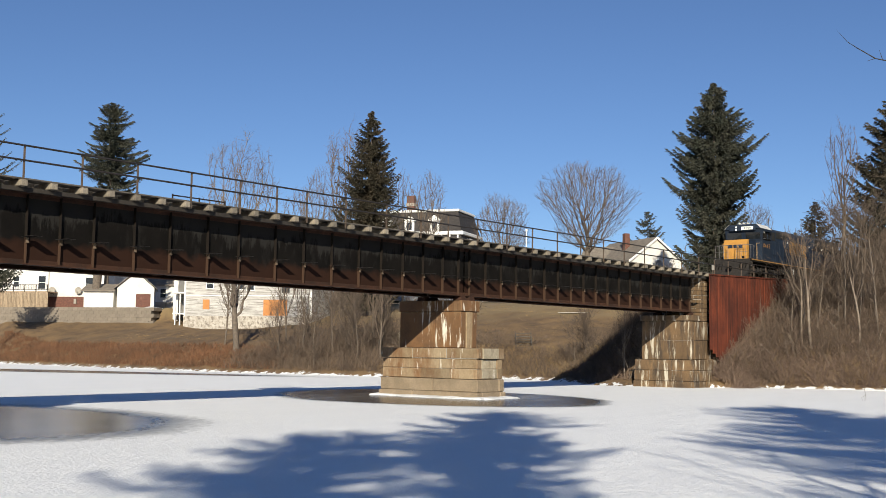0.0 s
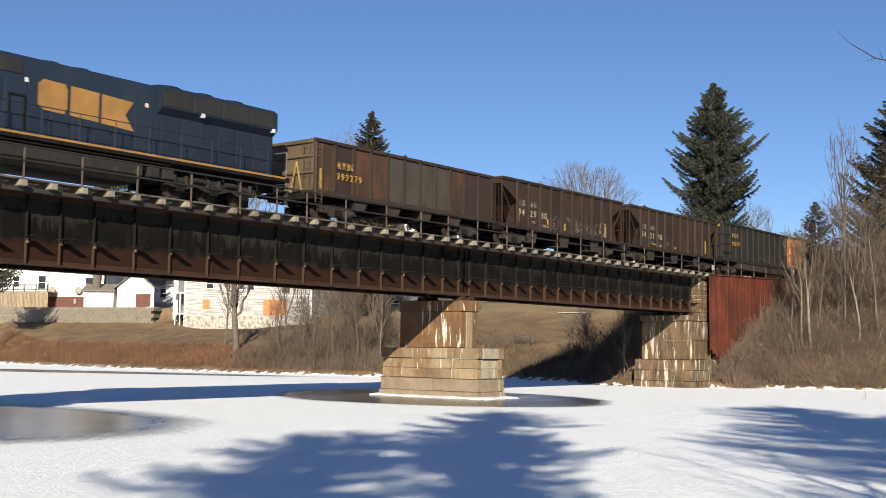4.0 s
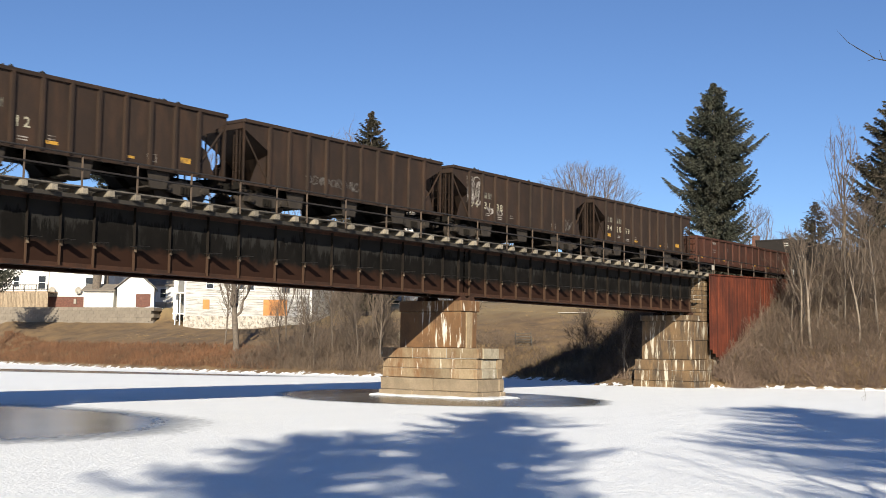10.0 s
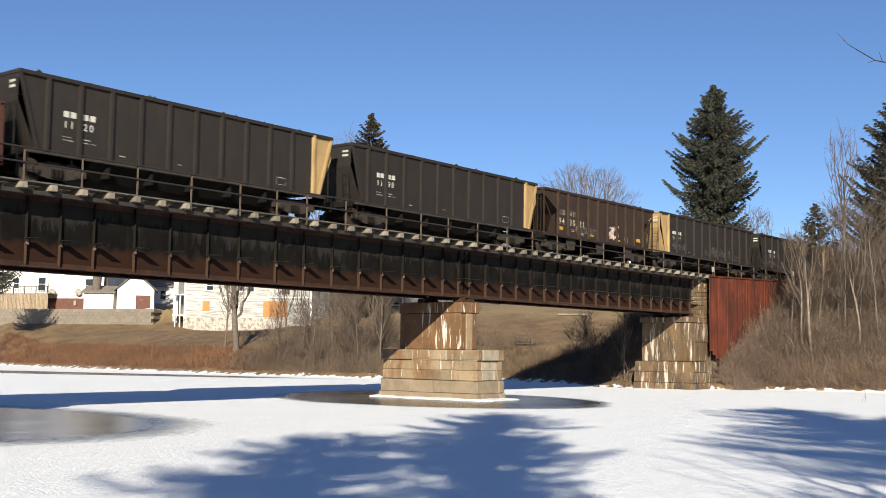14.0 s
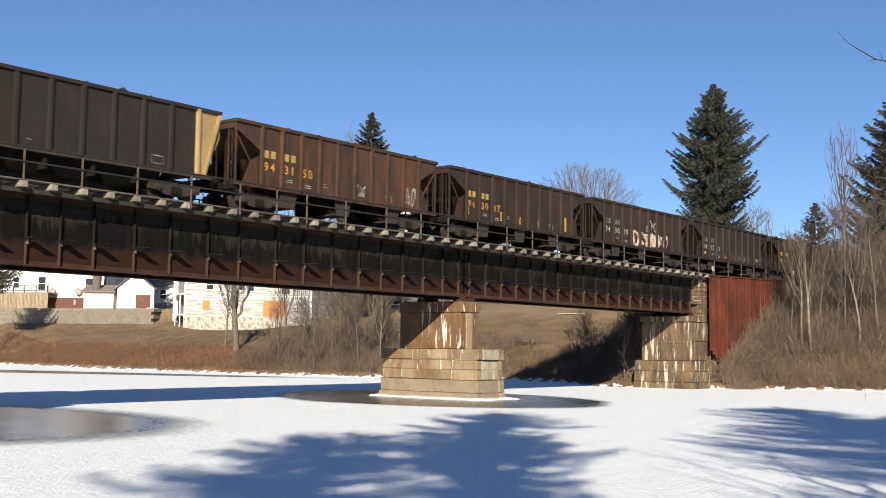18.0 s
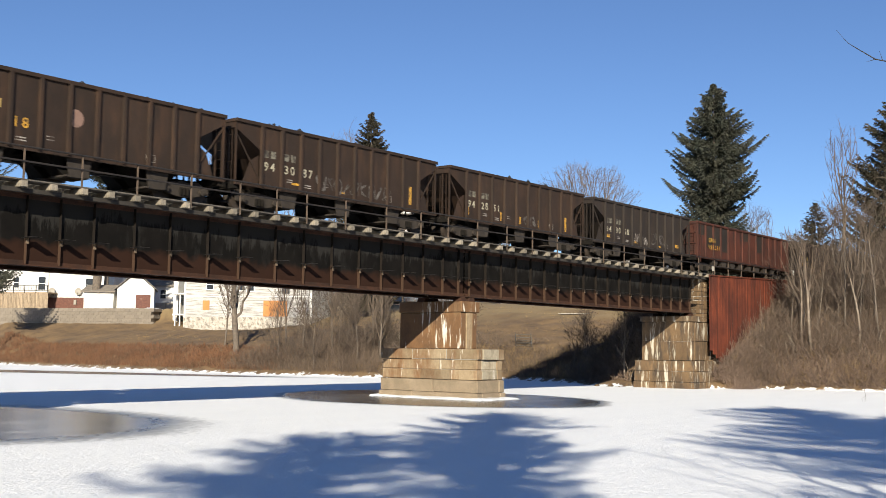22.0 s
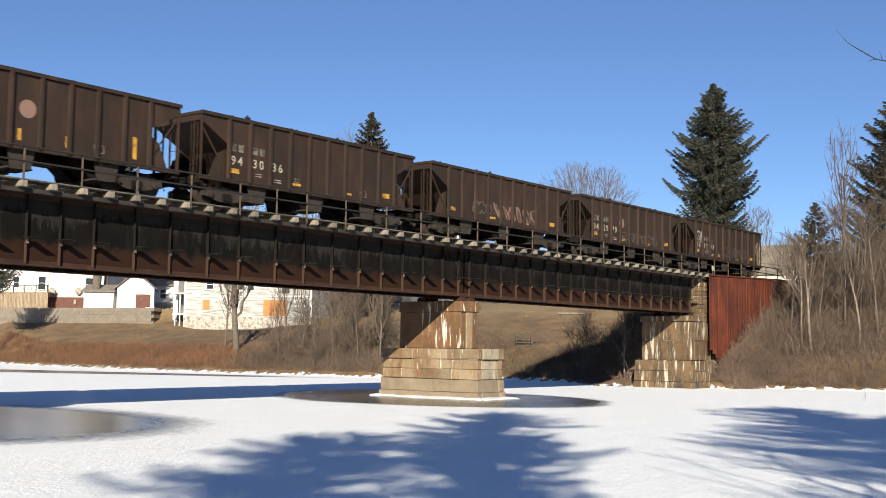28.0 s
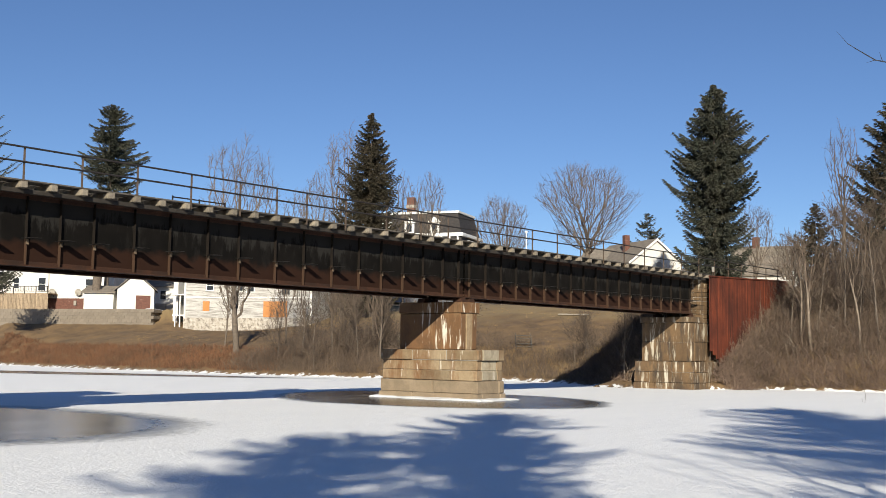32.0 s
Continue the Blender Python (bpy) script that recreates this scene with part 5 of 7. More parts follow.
    for z in (4.12, 4.33):
        part("headlight", Geo().prism([(0.5 + 0.065 * math.cos(a * 0.7854), z + 0.065 * math.sin(a * 0.7854)) for a in range(8)], "x", 2.06, 2.105), M["headlight"], hb, "lit headlight")
    part("number_board", Geo().slab(2.07, 2.1, -0.95, 0.05, 4.1, 4.36, 0.03), M["board"], hb, "lit white number board")
    part("board_figures", bars(Geo(), [(-0.75 + k * 0.16, 4.17, 0.09, 0.12) for k in range(4)], 0), B, hb, at=pose(2.066, 0, 0, 0, 0, 90))
    part("road_number", digits(Geo(), "8665", 2.72, 2.66, 0.50, -1.556, 0.37), Yw, cab)
    # hood
    hood = part("hood", Geo().prism([(-1.0, 1.58), (-1.0, 4.3), (-0.75, 4.5), (0.75, 4.5), (1.0, 4.3), (1.0, 1.58)], "x", 4.45, 15.0), B, en, "long dark blue engine hood")
    part("rear_hood", Geo().prism([(-1.0, 1.58), (-1.0, 3.35), (-1.3, 3.6), (-1.3, 4.36), (-1.05, 4.52), (1.05, 4.52), (1.3, 4.36), (1.3, 3.6), (1.0, 3.35), (1.0, 1.58)], "x", 15.0, 21.2), B, en)
    for s in (-1, 1):
        y0, y1 = sorted((s * 1.301, s * 1.325))
        for i in range(4):
            part("radiator_grille", Geo().slab(15.1 + i * 1.5, 16.52 + i * 1.5, y0, y1, 3.66, 4.3, 0.01), G, en, "dusty grey radiator grille")
        part("inertial_grille", Geo().slab(6.8, 9.1, *sorted((s * 1.001, s * 1.03)), 3.75, 4.26, 0.01), G, hood, "dusty grey air filter grille")
        for i in range(11):
            x = 4.75 + i * 0.92
            d = part("hood_door", Geo().slab(x, x + 0.84, *sorted((s * 1.001, s * 1.022)), 1.75, 2.55 if i % 4 == 1 else 3.5, 0.008), B, hood)
            if s < 0:
                part("latch", Geo().box(x + 0.74, x + 0.78, -1.035, -1.022, 2.1, 2.3), K, d)
        for i in range(6):
            x = 15.2 + i * 0.98
            part("hood_door", Geo().slab(x, x + 0.9, *sorted((s * 1.001, s * 1.02)), 1.75, 3.3, 0.008), B, en)
    for i, x in enumerate((16.0, 17.7, 19.4)):
        part("roof_fan", Geo().tube((x, 0, 4.5), (x, 0, 4.68), 0.72, n=20), B, en)
    for x in (10.6, 11.9):
        part("dynamic_brake_fan", Geo().tube((x, 0, 4.48), (x, 0, 4.6), 0.55, n=18), B, en)
    part("exhaust_stack", Geo().slab(9.4, 10.0, -0.25, 0.25, 4.48, 4.62, 0.02), K, en)
    for x, y in ((3.0, -0.3), (3.0, 0.05), (3.0, 0.4)):
        part("horn", Geo().tube((x, y, 4.66), (x - 0.45, y, 4.68), 0.03, 0.08, n=8), M["cabwhite"], en)
    for s in (-1, 1):
        # flat dark plate on the hood paints the shadow of the recess
        part("equipment_recess", Geo().slab(4.5, 5.35, *sorted((s * 1.023, s * 1.03)), 1.8, 3.75, 0.003), K, en, "flat dark plate painting the shade of the recess behind the cab")
        part("step_ladder", Geo().box(8.6, 8.66, *sorted((s * 1.025, s * 1.06)), 1.8, 3.0).box(9.2, 9.26, *sorted((s * 1.025, s * 1.06)), 1.8, 3.0).box(8.6, 9.26, *sorted((s * 1.025, s * 1.06)), 2.95, 3.02), K, en)
        part("car_body_vent", Geo().slab(5.5, 6.6, *sorted((s * 1.001, s * 1.028)), 3.5, 4.2, 0.006), G, en)
    # owner's big yellow emblem, as plain blocks
    y = -1.026
    lg = Geo()
    lg.prism([(9.75, 2.8), (9.75, 3.55), (9.95, 3.75), (10.85, 3.72), (10.95, 3.5), (10.95, 2.85), (10.85, 2.6), (9.95, 2.62)], "y", y, y + 0.003)
    lg.prism([(11.08, 2.6), (11.08, 3.71), (12.3, 3.66), (12.3, 2.54)], "y", y, y + 0.003)
    lg.prism([(12.42, 2.53), (12.42, 3.65), (13.85, 3.58), (13.5, 3.02), (13.9, 2.45)], "y", y, y + 0.003)
    part("hood_emblem", lg, Yw, en, "large yellow owner's emblem")
    for x in (9.2, 14.4, 17.0, 20.9):
        part("reflector_dot", Geo().box(x, x + 0.14, -1.036 if x < 15 else -1.33, -1.023, 3.5, 3.66), M["cabwhite"], en)
    part("fuel_tank", Geo().prism([(-1.4, 1.2), (-1.4, 0.75), (-1.1, 0.45), (1.1, 0.45), (1.4, 0.75), (1.4, 1.2)], "x", 8.1, 14.1), M["loco_truck"], en, "grimy dark fuel tank")
    for i, (x, ln) in enumerate(((7.3, 0.6), (14.3, 0.7))):
        part("air_reservoir", Geo().tube((x, -1.1, 1.05), (x + ln, -1.1, 1.05), 0.2, n=10), K, en)

    def bogie():
        g = Geo()
        for s in (-1, 1):
            g.prism([(-2.35, 0.55), (-2.3, 0.85), (-1.2, 0.95), (-0.5, 0.8), (0.5, 0.8), (1.2, 0.95), (2.3, 0.85), (2.35, 0.55), (2.0, 0.5), (1.4, 0.45), (0.9, 0.62), (0.35, 0.45),
                     (-0.35, 0.45), (-0.9, 0.62), (-1.4, 0.45), (-2.0, 0.5)], "y", *sorted((s * 1.05, s * 1.28)))
        for x in (-1.7, 0.0, 1.7):
            g.box(x + 0.15, x + 0.85, -0.62, 0.62, 0.18, 0.8)
        g.box(-2.3, 2.3, -0.95, 0.95, 0.7, 0.93)
        return g.box(-0.5, 0.5, -1.04, 1.04, 0.55, 1.0)
    for xc in (4.1, 17.7):
        t = part("truck", shared("bogie", bogie, "loco_truck"), None, en, at=pose(xc, 0, 0))
        for dx in (-1.7, 0.0, 1.7):
            WHEELS.append((part("wheel_set", shared("big_wheel", lambda: Geo().disc((0, 0), 0.51, -0.82, -0.68, 22).disc((0, 0), 0.51, 0.68, 0.82, 22).tube((0, -0.7, 0), (0, 0.7, 0), 0.1, n=8)
                           .disc((0.3, 0), 0.06, -0.83, -0.82, 6).disc((-0.15, 0.26), 0.06, -0.83, -0.82, 6), "wheel"), None, t, at=pose(dx, 0, 0.51)), dx, 0.51))
            part("journal_box", shared("journal_box", lambda: Geo().slab(-0.2, 0.2, -1.38, -1.285, 0.32, 0.72, 0.02), "under"), None, t, at=pose(dx, 0, 0))
        for dx in (-0.85, 0.85):
            part("brake_cylinder", shared("brake_cylinder", lambda: Geo().tube((-0.25, -1.36, 0.86), (0.25, -1.36, 0.86), 0.1, n=8), "loco_truck"), None, t, at=pose(dx, 0, 0))
    for xc in (4.1, 17.7):
        for i, dx in enumerate((-2.3, -1.25, -0.45, 0.45, 1.25, 2.3)):
            part("sand_hose", Geo().tube((xc + dx, -1.3, 1.34), (xc + dx + 0.1, -1.34, 0.8), 0.025, n=5).tube((xc + dx + 0.1, -1.34, 0.8), (xc + dx * 0.97, -1.1, 0.25), 0.022, n=5), K, en)
        for dx in (-1.7, 0.0, 1.7):
            part("coil_spring", Geo().tube((xc + dx - 0.3, -1.3, 0.62), (xc + dx - 0.3, -1.3, 0.98), 0.08, n=8).tube((xc + dx + 0.3, -1.3, 0.62), (xc + dx + 0.3, -1.3, 0.98), 0.08, n=8), M["loco_truck"], en)
    part("cable_run", Geo().tube((6.4, -1.45, 1.26), (15.4, -1.45, 1.26), 0.035, n=6).tube((6.4, -1.38, 1.1), (8.1, -1.38, 1.1), 0.04, n=6), K, en)
    for x in (6.75, 7.4, 14.4, 15.1):
        part("equipment_box", Geo().slab(x, x + 0.5, -1.42, -0.9, 0.72, 1.2, 0.02), M["loco_truck"], en)
    for s in (-1, 1):
        for i in range(11):
            x = 5.0 + i * 1.55
            part("railing_post", Geo().tube((x, s * 1.5, 1.58), (x, s * 1.5, 2.62), 0.017, n=5), B, en)
        part("railing", Geo().tube((4.9, s * 1.5, 2.62), (20.6, s * 1.5, 2.62), 0.019, n=5), B, en)
        for x in (0.3, L - 0.2):
            part("corner_grab", Geo().tube((x, s * 1.5, 1.0), (x, s * 1.5, 2.7), 0.02, n=5).tube((x, s * 1.5, 2.7), (x, s * 0.5, 2.7), 0.02, n=5).tube((x, s * 0.5, 2.7), (x, s * 0.5, 1.58), 0.02, n=5), M["bracket_grey"], en)
        for y in (0.35, 0.75, 1.1):
            part("pilot_railing_post", Geo().tube((0.16, s * y, 1.57), (0.16, s * y, 2.68), 0.018, n=5), M["bracket_grey"], en)
        part("pilot_railing", Geo().tube((0.16, s * 0.35, 2.68), (0.16, s * 1.45, 2.68), 0.018, n=5).tube((0.16, s * 0.35, 2.15), (0.16, s * 1.45, 2.15), 0.014, n=5), M["bracket_grey"], en)
        part("side_railing_post", Geo().tube((0.95, s * 1.48, 1.57), (0.95, s * 1.48, 2.7), 0.018, n=5).tube((0.95, s * 1.48, 2.7), (0.3, s * 1.48, 2.7), 0.016, n=5), M["bracket_grey"], en)
        part("cab_mirror", Geo().slab(2.62, 2.68, *sorted((s * 1.58, s * 1.78)), 3.42, 3.8, 0.01), K, en)
        part("grab_iron", Geo().tube((1.55, s * 1.48, 1.55), (1.55, s * 1.48, 2.9), 0.025, n=6).tube((1.55, s * 1.48, 2.9), (2.1, s * 1.48, 2.95), 0.025, n=6), M["tan"], en)
    for s, x in ((-1, 0.0), (1, L)):
        part("coupler", shared("coupler", coupler(1), "under"), None, en, at=pose(x + s * 0.3, 0, 0, 0, 0, 0 if s > 0 else 180))
    return en, U


CARS.append(locomotive(112.1))


import collections

# ---- trees ----
M["bark"] = surf("grey_brown_bark", (0.16, 0.125, 0.095), (0.10, 0.08, 0.062), 4, 0.9, bump=0.5, stain_map=(6, 6, 1), stain=(0.065, 0.052, 0.042))
M["bark_pale"] = surf("pale_sapling_bark", (0.24, 0.19, 0.14), (0.12, 0.092, 0.07), 2, 0.9, bump=0.4)
M["twig"] = surf("winter_twigs", (0.105, 0.075, 0.053), (0.068, 0.050, 0.037), 0.6, 0.9, bump=0, island=0.3)
M["twig_far"] = surf("grey_winter_twigs", (0.145, 0.112, 0.085), (0.090, 0.070, 0.055), 0.3, 0.9, bump=0, island=0.3)
M["needle"] = surf("dark_spruce_needles", (0.050, 0.057, 0.044), (0.082, 0.078, 0.058), 0.5, 0.9, bump=0, island=0.25, spec=0.1)
M["needle_brown"] = surf("bronzed_spruce_needles", (0.050, 0.047, 0.033), (0.080, 0.064, 0.044), 0.5, 0.9, bump=0, island=0.25, spec=0.1)
M["brush"] = surf("red_brown_brush", (0.195, 0.092, 0.044), (0.125, 0.066, 0.036), 0.25, 0.95, bump=0, island=0.4)
M["straw"] = surf("tan_winter_straw", (0.27, 0.18, 0.085), (0.20, 0.13, 0.062), 0.25, 0.95, bump=0, island=0.35)
M["brush_grey"] = surf("grey_brown_brush", (0.145, 0.103, 0.072), (0.095, 0.067, 0.048), 0.25, 0.95, bump=0, island=0.4)


def bare_tree(x, y, h, seed, spread=0.32, r0=None, bark="bark", twig="twig", name="bare_tree", label="leafless grey-brown deciduous tree in winter", fork=0.2, lean=(0, 0), dense=1.0, depth=3, sink=0.15, bole=0.5, fine=0.014):
    """A trunk that breaks up into rising limbs, branches and twigs. bole: the trunk's share of the height."""
    r = random.Random(seed)
    r0 = r0 or h * 0.014
    tree = thing(name, label, "tree", at=pose(x, y, ground_z(x, y) - sink))
    trunk, crown = Geo(), Geo()

    def grow(p, d, ln, rad, level, geo):
        segs = (5, 4, 3, 2, 2)[level]
        pts = [(p, rad)]
        for i in range(segs):
            up = (0.02, 0.07, 0.06, 0.03, 0.0)[level]
            d = (d + Vector((r.uniform(-1, 1), r.uniform(-1, 1), r.uniform(-.6, 1))) * (0.03, 0.15, 0.2, 0.25, 0.25)[level] + Vector((0, 0, up))).normalized()
            q = p + d * (ln / segs)
            rr = max(rad * (1 - (i + 1) / segs * (0.5 if level == 0 else 0.75)), fine * 0.7)
            geo.tube(p, q, pts[-1][1], rr, (8, 5, 3, 3, 3)[level], caps=False)
            p = q
            pts.append((p, rr))
        if level >= depth:
            return
        n = max(2, int((9, 8, 7, 6)[level] * dense * r.uniform(0.85, 1.15)))
        for i in range(n):
            t = (fork + (1 - fork) * (i + r.random()) / n) if level == 0 else (0.15 + 0.85 * (i + r.random()) / n)
            if level == 0 and i >= n - 3:
                t = 0.97
            k = min(segs - 1, int(t * segs))
            a = pts[k][0].lerp(pts[k + 1][0], t * segs - k)
            side = Vector((r.uniform(-1, 1), r.uniform(-1, 1), 0)).normalized()
            ang = (r.uniform(0.1, 0.65) if t > 0.9 else r.uniform(0.55, 1.15)) if level == 0 else r.uniform(0.35, 0.95)
            base = (pts[k + 1][0] - pts[k][0]).normalized()
            nd = (base * math.cos(ang) + (side - base * side.dot(base)).normalized() * math.sin(ang)).normalized()
            if level == 0:
                cl = h * (1 - bole * t) * (0.86 if t > 0.9 else spread * 1.75 * r.uniform(0.7, 1.0))
            else:
                cl = ln * r.uniform(0.36, 0.66)
            grow(a, nd, cl, max(fine, pts[k][1] * (0.6 if level == 0 else 0.55)), level + 1, crown)

    grow(Vector((0, 0, 0)), Vector((lean[0], lean[1], 1)).normalized(), h * bole, r0, 0, trunk)
    part("trunk", trunk, M[bark], tree, smooth=True)
    part("crown", crown, M[twig], tree, "bare branching twigs")
    return tree


def crown_tree(x, y, h, rx, low, seed, points=900, r0=None, bark="bark", twig="twig_far", name="bare_tree", label="leafless grey-brown deciduous tree in winter", bend=0.85, fine=0.010, vase=0.0, shift=(0, 0), sprigs=5, sink=0.15, lean=0.02):
    """A leafless tree grown towards points spread through its crown. low: the crown's lower end; vase: how far the crown narrows downwards."""
    r = np.random.default_rng(seed)
    rz, zc = (h - low) / 2, (h + low) / 2
    pts = []
    while len(pts) < points:
        p = r.uniform(-1, 1, 3)
        q = np.linalg.norm(p)
        lump = 0.86 + 0.28 * noise.noise((p[0] * 2.2 + seed, p[1] * 2.2, p[2] * 2.2))
        if q > lump or (q < 0.55 and r.random() > 0.45):
            continue
        k = 1 - vase * max(0.0, -p[2] + 0.3) / 1.3
        pts.append((p[0] * rx * k + shift[0], p[1] * rx * k + shift[1], zc + p[2] * rz))
    stem_top = low + (h - low) * 0.22
    n0 = max(4, int(stem_top / 0.9))
    way = r.uniform(-1, 1, 2) * lean
    stem = [(way[0] * h * (i / n0) ** 1.4 + lean * 2.5 * math.sin(i * 0.9 + seed), way[1] * h * (i / n0) ** 1.4, stem_top * i / n0) for i in range(n0 + 1)]
    P = np.array(stem + pts)
    n = len(P)
    parent = np.full(n, -1)
    path = np.zeros(n)
    cost = np.full(n, 1e9)
    near = np.zeros(n, int)
    for i in range(n0 + 1):
        parent[i] = i - 1
        path[i] = P[i][2]
    done = np.zeros(n, bool)
    start = int(n0 * 0.62)

    def join(i):
        d = np.linalg.norm(P - P[i], axis=1) * (1 + 0.9 * (P[:, 2] < P[i][2] - 0.1))
        c = d * (1 + 0.02 * d) + bend * path[i]
        m = (c < cost) & ~done
        cost[m] = c[m]
        near[m] = i

    done[:n0 + 1] = True
    for i in range(start, n0 + 1):
        join(i)
    order = list(range(n0 + 1))
    for _ in range(n - n0 - 1):
        i = int(np.argmin(np.where(done, 1e12, cost)))
        parent[i] = near[i]
        path[i] = path[near[i]] + np.linalg.norm(P[i] - P[near[i]])
        done[i] = True
        order.append(i)
        join(i)
    kids = collections.defaultdict(list)
    for i in order:
        kids[parent[i]].append(i)
    for _ in range(3):                             # draw the limbs out into smooth lines
        Q = P.copy()
        for i in order[n0 + 1:]:
            if kids[i]:
                big = max(kids[i], key=lambda k: path[k])
                Q[i] = P[i] * 0.4 + (P[parent[i]] + P[big]) * 0.3
        P = Q
    e = 2.15
    area = np.full(n, fine ** e)
    for i in reversed(order):
        if parent[i] >= 0:
            area[parent[i]] += area[i]
    rad = area ** (1 / e)
    if r0:
        g0 = rad[0]
        rad = np.where(rad > fine * 2, fine * 2 + (rad - fine * 2) * (r0 - fine * 2) / max(1e-6, g0 - fine * 2), rad)
    tree = thing(name, label, "tree", at=pose(x, y, ground_z(x, y) - sink))
    trunk, crown = Geo(), Geo()
    for i in order:
        if parent[i] < 0:
            continue
        a, b = Vector(P[parent[i]]), Vector(P[i])
        if i <= n0:
            trunk.tube(a, b, rad[parent[i]] * (1.25 if i == 1 else 1), rad[i], 9, False)
            continue
        ra = min(rad[parent[i]], rad[i] * 1.25)
        m = a.lerp(b, 0.5) + Vector(r.uniform(-1, 1, 3)) * (b - a).length * 0.05
        k = 6 if rad[i] > 0.06 else 3
        crown.tube(a, m, ra, (ra + rad[i]) / 2, k, False).tube(m, b, (ra + rad[i]) / 2, rad[i], k, False)
        if rad[i] < fine * 2.6:
            d = (b - a).normalized()
            for s in range(sprigs):
                t = (d * 0.9 + Vector(r.uniform(-1, 1, 3)) * 0.8 + Vector((0, 0, 0.25))).normalized()
                q = a.lerp(b, r.uniform(0.3, 1.0))
                c = t.cross(Vector(r.uniform(-1, 1, 3))).normalized() * fine * 0.7
                crown.add([q - c, q + c, q + t * r.uniform(0.3, 1.1) * min(1.0, rx / 3)], [(0, 1, 2)])
    part("trunk", trunk, M[bark], tree, smooth=True)
    part("crown", crown, M[twig], tree, "bare branching twigs")
    return tree


def spruce(x, y, h, rad, seed, profile, mat="needle", name="spruce_tree", label="tall dark green spruce tree", sparse=1.0, z=None, lift=0.5, gap=0.74, lumpy=0.45, needles=13, fluff=1.0):
    """profile: pairs of height share and radius share. Boughs sag and then sweep up at their tips, longer on some sides than on others."""
    r = random.Random(seed)
    g0 = ground_z(x, y) if z is None else z
    tree = thing(name, label, "tree", at=pose(x, y, g0 - 0.1))
    trunk, crown = Geo(), Geo()
    trunk.tube((0, 0, 0), (0, 0, h * 0.6), h * 0.012, h * 0.006, 8, False).tube((0, 0, h * 0.6), (0, 0, h), h * 0.006, 0.01, 6, False)
    zz = h * profile[0][0]
    vs, fs = [], []
    uni = r.uniform
    while zz < h * 0.995:
        t = zz / h
        R = rad * between(profile, t)
        nb = 8 if R > 1 else 6
        for b in range(nb):
            az = uni(0, 2 * math.pi)
            side = 1 + lumpy * 1.3 * noise.noise((math.cos(az) * 1.3 + seed, math.sin(az) * 1.3, zz * 0.42))
            side = min(1.22, max(0.6, side))
            ln = max(0.14, R * side * r.choice((0.6, 0.8, 0.9, 1.0)) * uni(0.88, 1.08))
            if r.random() > sparse:
                continue
            d = Vector((math.cos(az), math.sin(az), 0))
            rise = (0.25 * ln if t > 0.9 else 0.06 * ln)
            dro = (0.16 + 0.22 * (1 - t)) * ln
            n = max(3, int(ln / 0.24))
            prev = Vector((0, 0, zz))
            for i in range(1, n + 1):
                u = i / n
                q = d * (ln * u) + Vector((0, 0, zz + rise * u - dro * 4 * u * (1 - u) * 0.6 + lift * ln * max(0, u - 0.62) ** 1.2))
                if i % 2 == 0 or i == n:
                    crown.tube(prev, q, 0.012 + 0.02 * (1 - u), 0.012, 3, False)
                    prev = q
                w = (0.2 + 0.34 * math.sin(math.pi * min(1.0, 0.25 + u * 0.75)) * min(1.0, 0.35 + ln / 4)) * fluff
                w *= min(1.0, 0.4 + R / 1.6)
                for k in range(needles):
                    a = uni(-1.0, 1.0)
                    f = uni(0.1, 0.9) + 0.6 * u * u
                    dn = uni(-1.25, 0.3) + 0.4 * u
                    c, e = d.x, d.y
                    L_ = w * uni(0.5, 1.15)
                    dx, dy, dz = (c * f - e * a) * L_, (e * f + c * a) * L_, dn * L_
                    px, py, pz = q.x + uni(-.1, .1), q.y + uni(-.1, .1), q.z + uni(-.06, .06)
                    wx, wy, wz = uni(-1, 1), uni(-1, 1), uni(-1, 1)
                    cx, cy, cz = dy * wz - dz * wy, dz * wx - dx * wz, dx * wy - dy * wx
                    m = uni(0.03, 0.065) * fluff / max(1e-4, math.sqrt(cx * cx + cy * cy + cz * cz))
                    v = len(vs)
                    vs += [(px - cx * m, py - cy * m, pz - cz * m), (px + cx * m, py + cy * m, pz + cz * m), (px + dx, py + dy, pz + dz)]
                    fs.append((v, v + 1, v + 2))
        zz += (0.40 if R > 2 else 0.30 if R > 0.8 else 0.2) * gap * uni(0.6, 1.4)
    v = len(crown.v)
    crown.v += vs
    crown.f += [(a + v, b + v, c + v) for a, b, c in fs]
    part("trunk", trunk, M["bark"], tree)
    part("crown", crown, M[mat], tree, "layered drooping needle boughs")
    return tree


NORWAY = [(0.05, 0.55), (0.15, 0.66), (0.30, 0.70), (0.46, 0.76), (0.54, 0.95), (0.62, 1.0), (0.70, 0.98), (0.77, 0.80), (0.83, 0.56), (0.92, 0.27), (0.97, 0.08), (1.0, 0.01)]
CONE = [(0.06, 0.9), (0.25, 1.0), (0.45, 1.0), (0.6, 0.93), (0.75, 0.74), (0.86, 0.46), (0.94, 0.22), (1.0, 0.02)]
OVAL = [(0.3, 0.8), (0.5, 0.95), (0.72, 1.0), (0.82, 0.86), (0.90, 0.62), (0.95, 0.38), (0.98, 0.16), (1.0, 0.04)]
PINE = [(0.25, 0.5), (0.4, 0.9), (0.55, 1.0), (0.7, 0.85), (0.85, 0.6), (0.95, 0.3), (1.0, 0.05)]
HIGH = [(0.58, 0.6), (0.62, 1.0), (0.75, 0.9), (0.9, 0.5), (1.0, 0.05)]
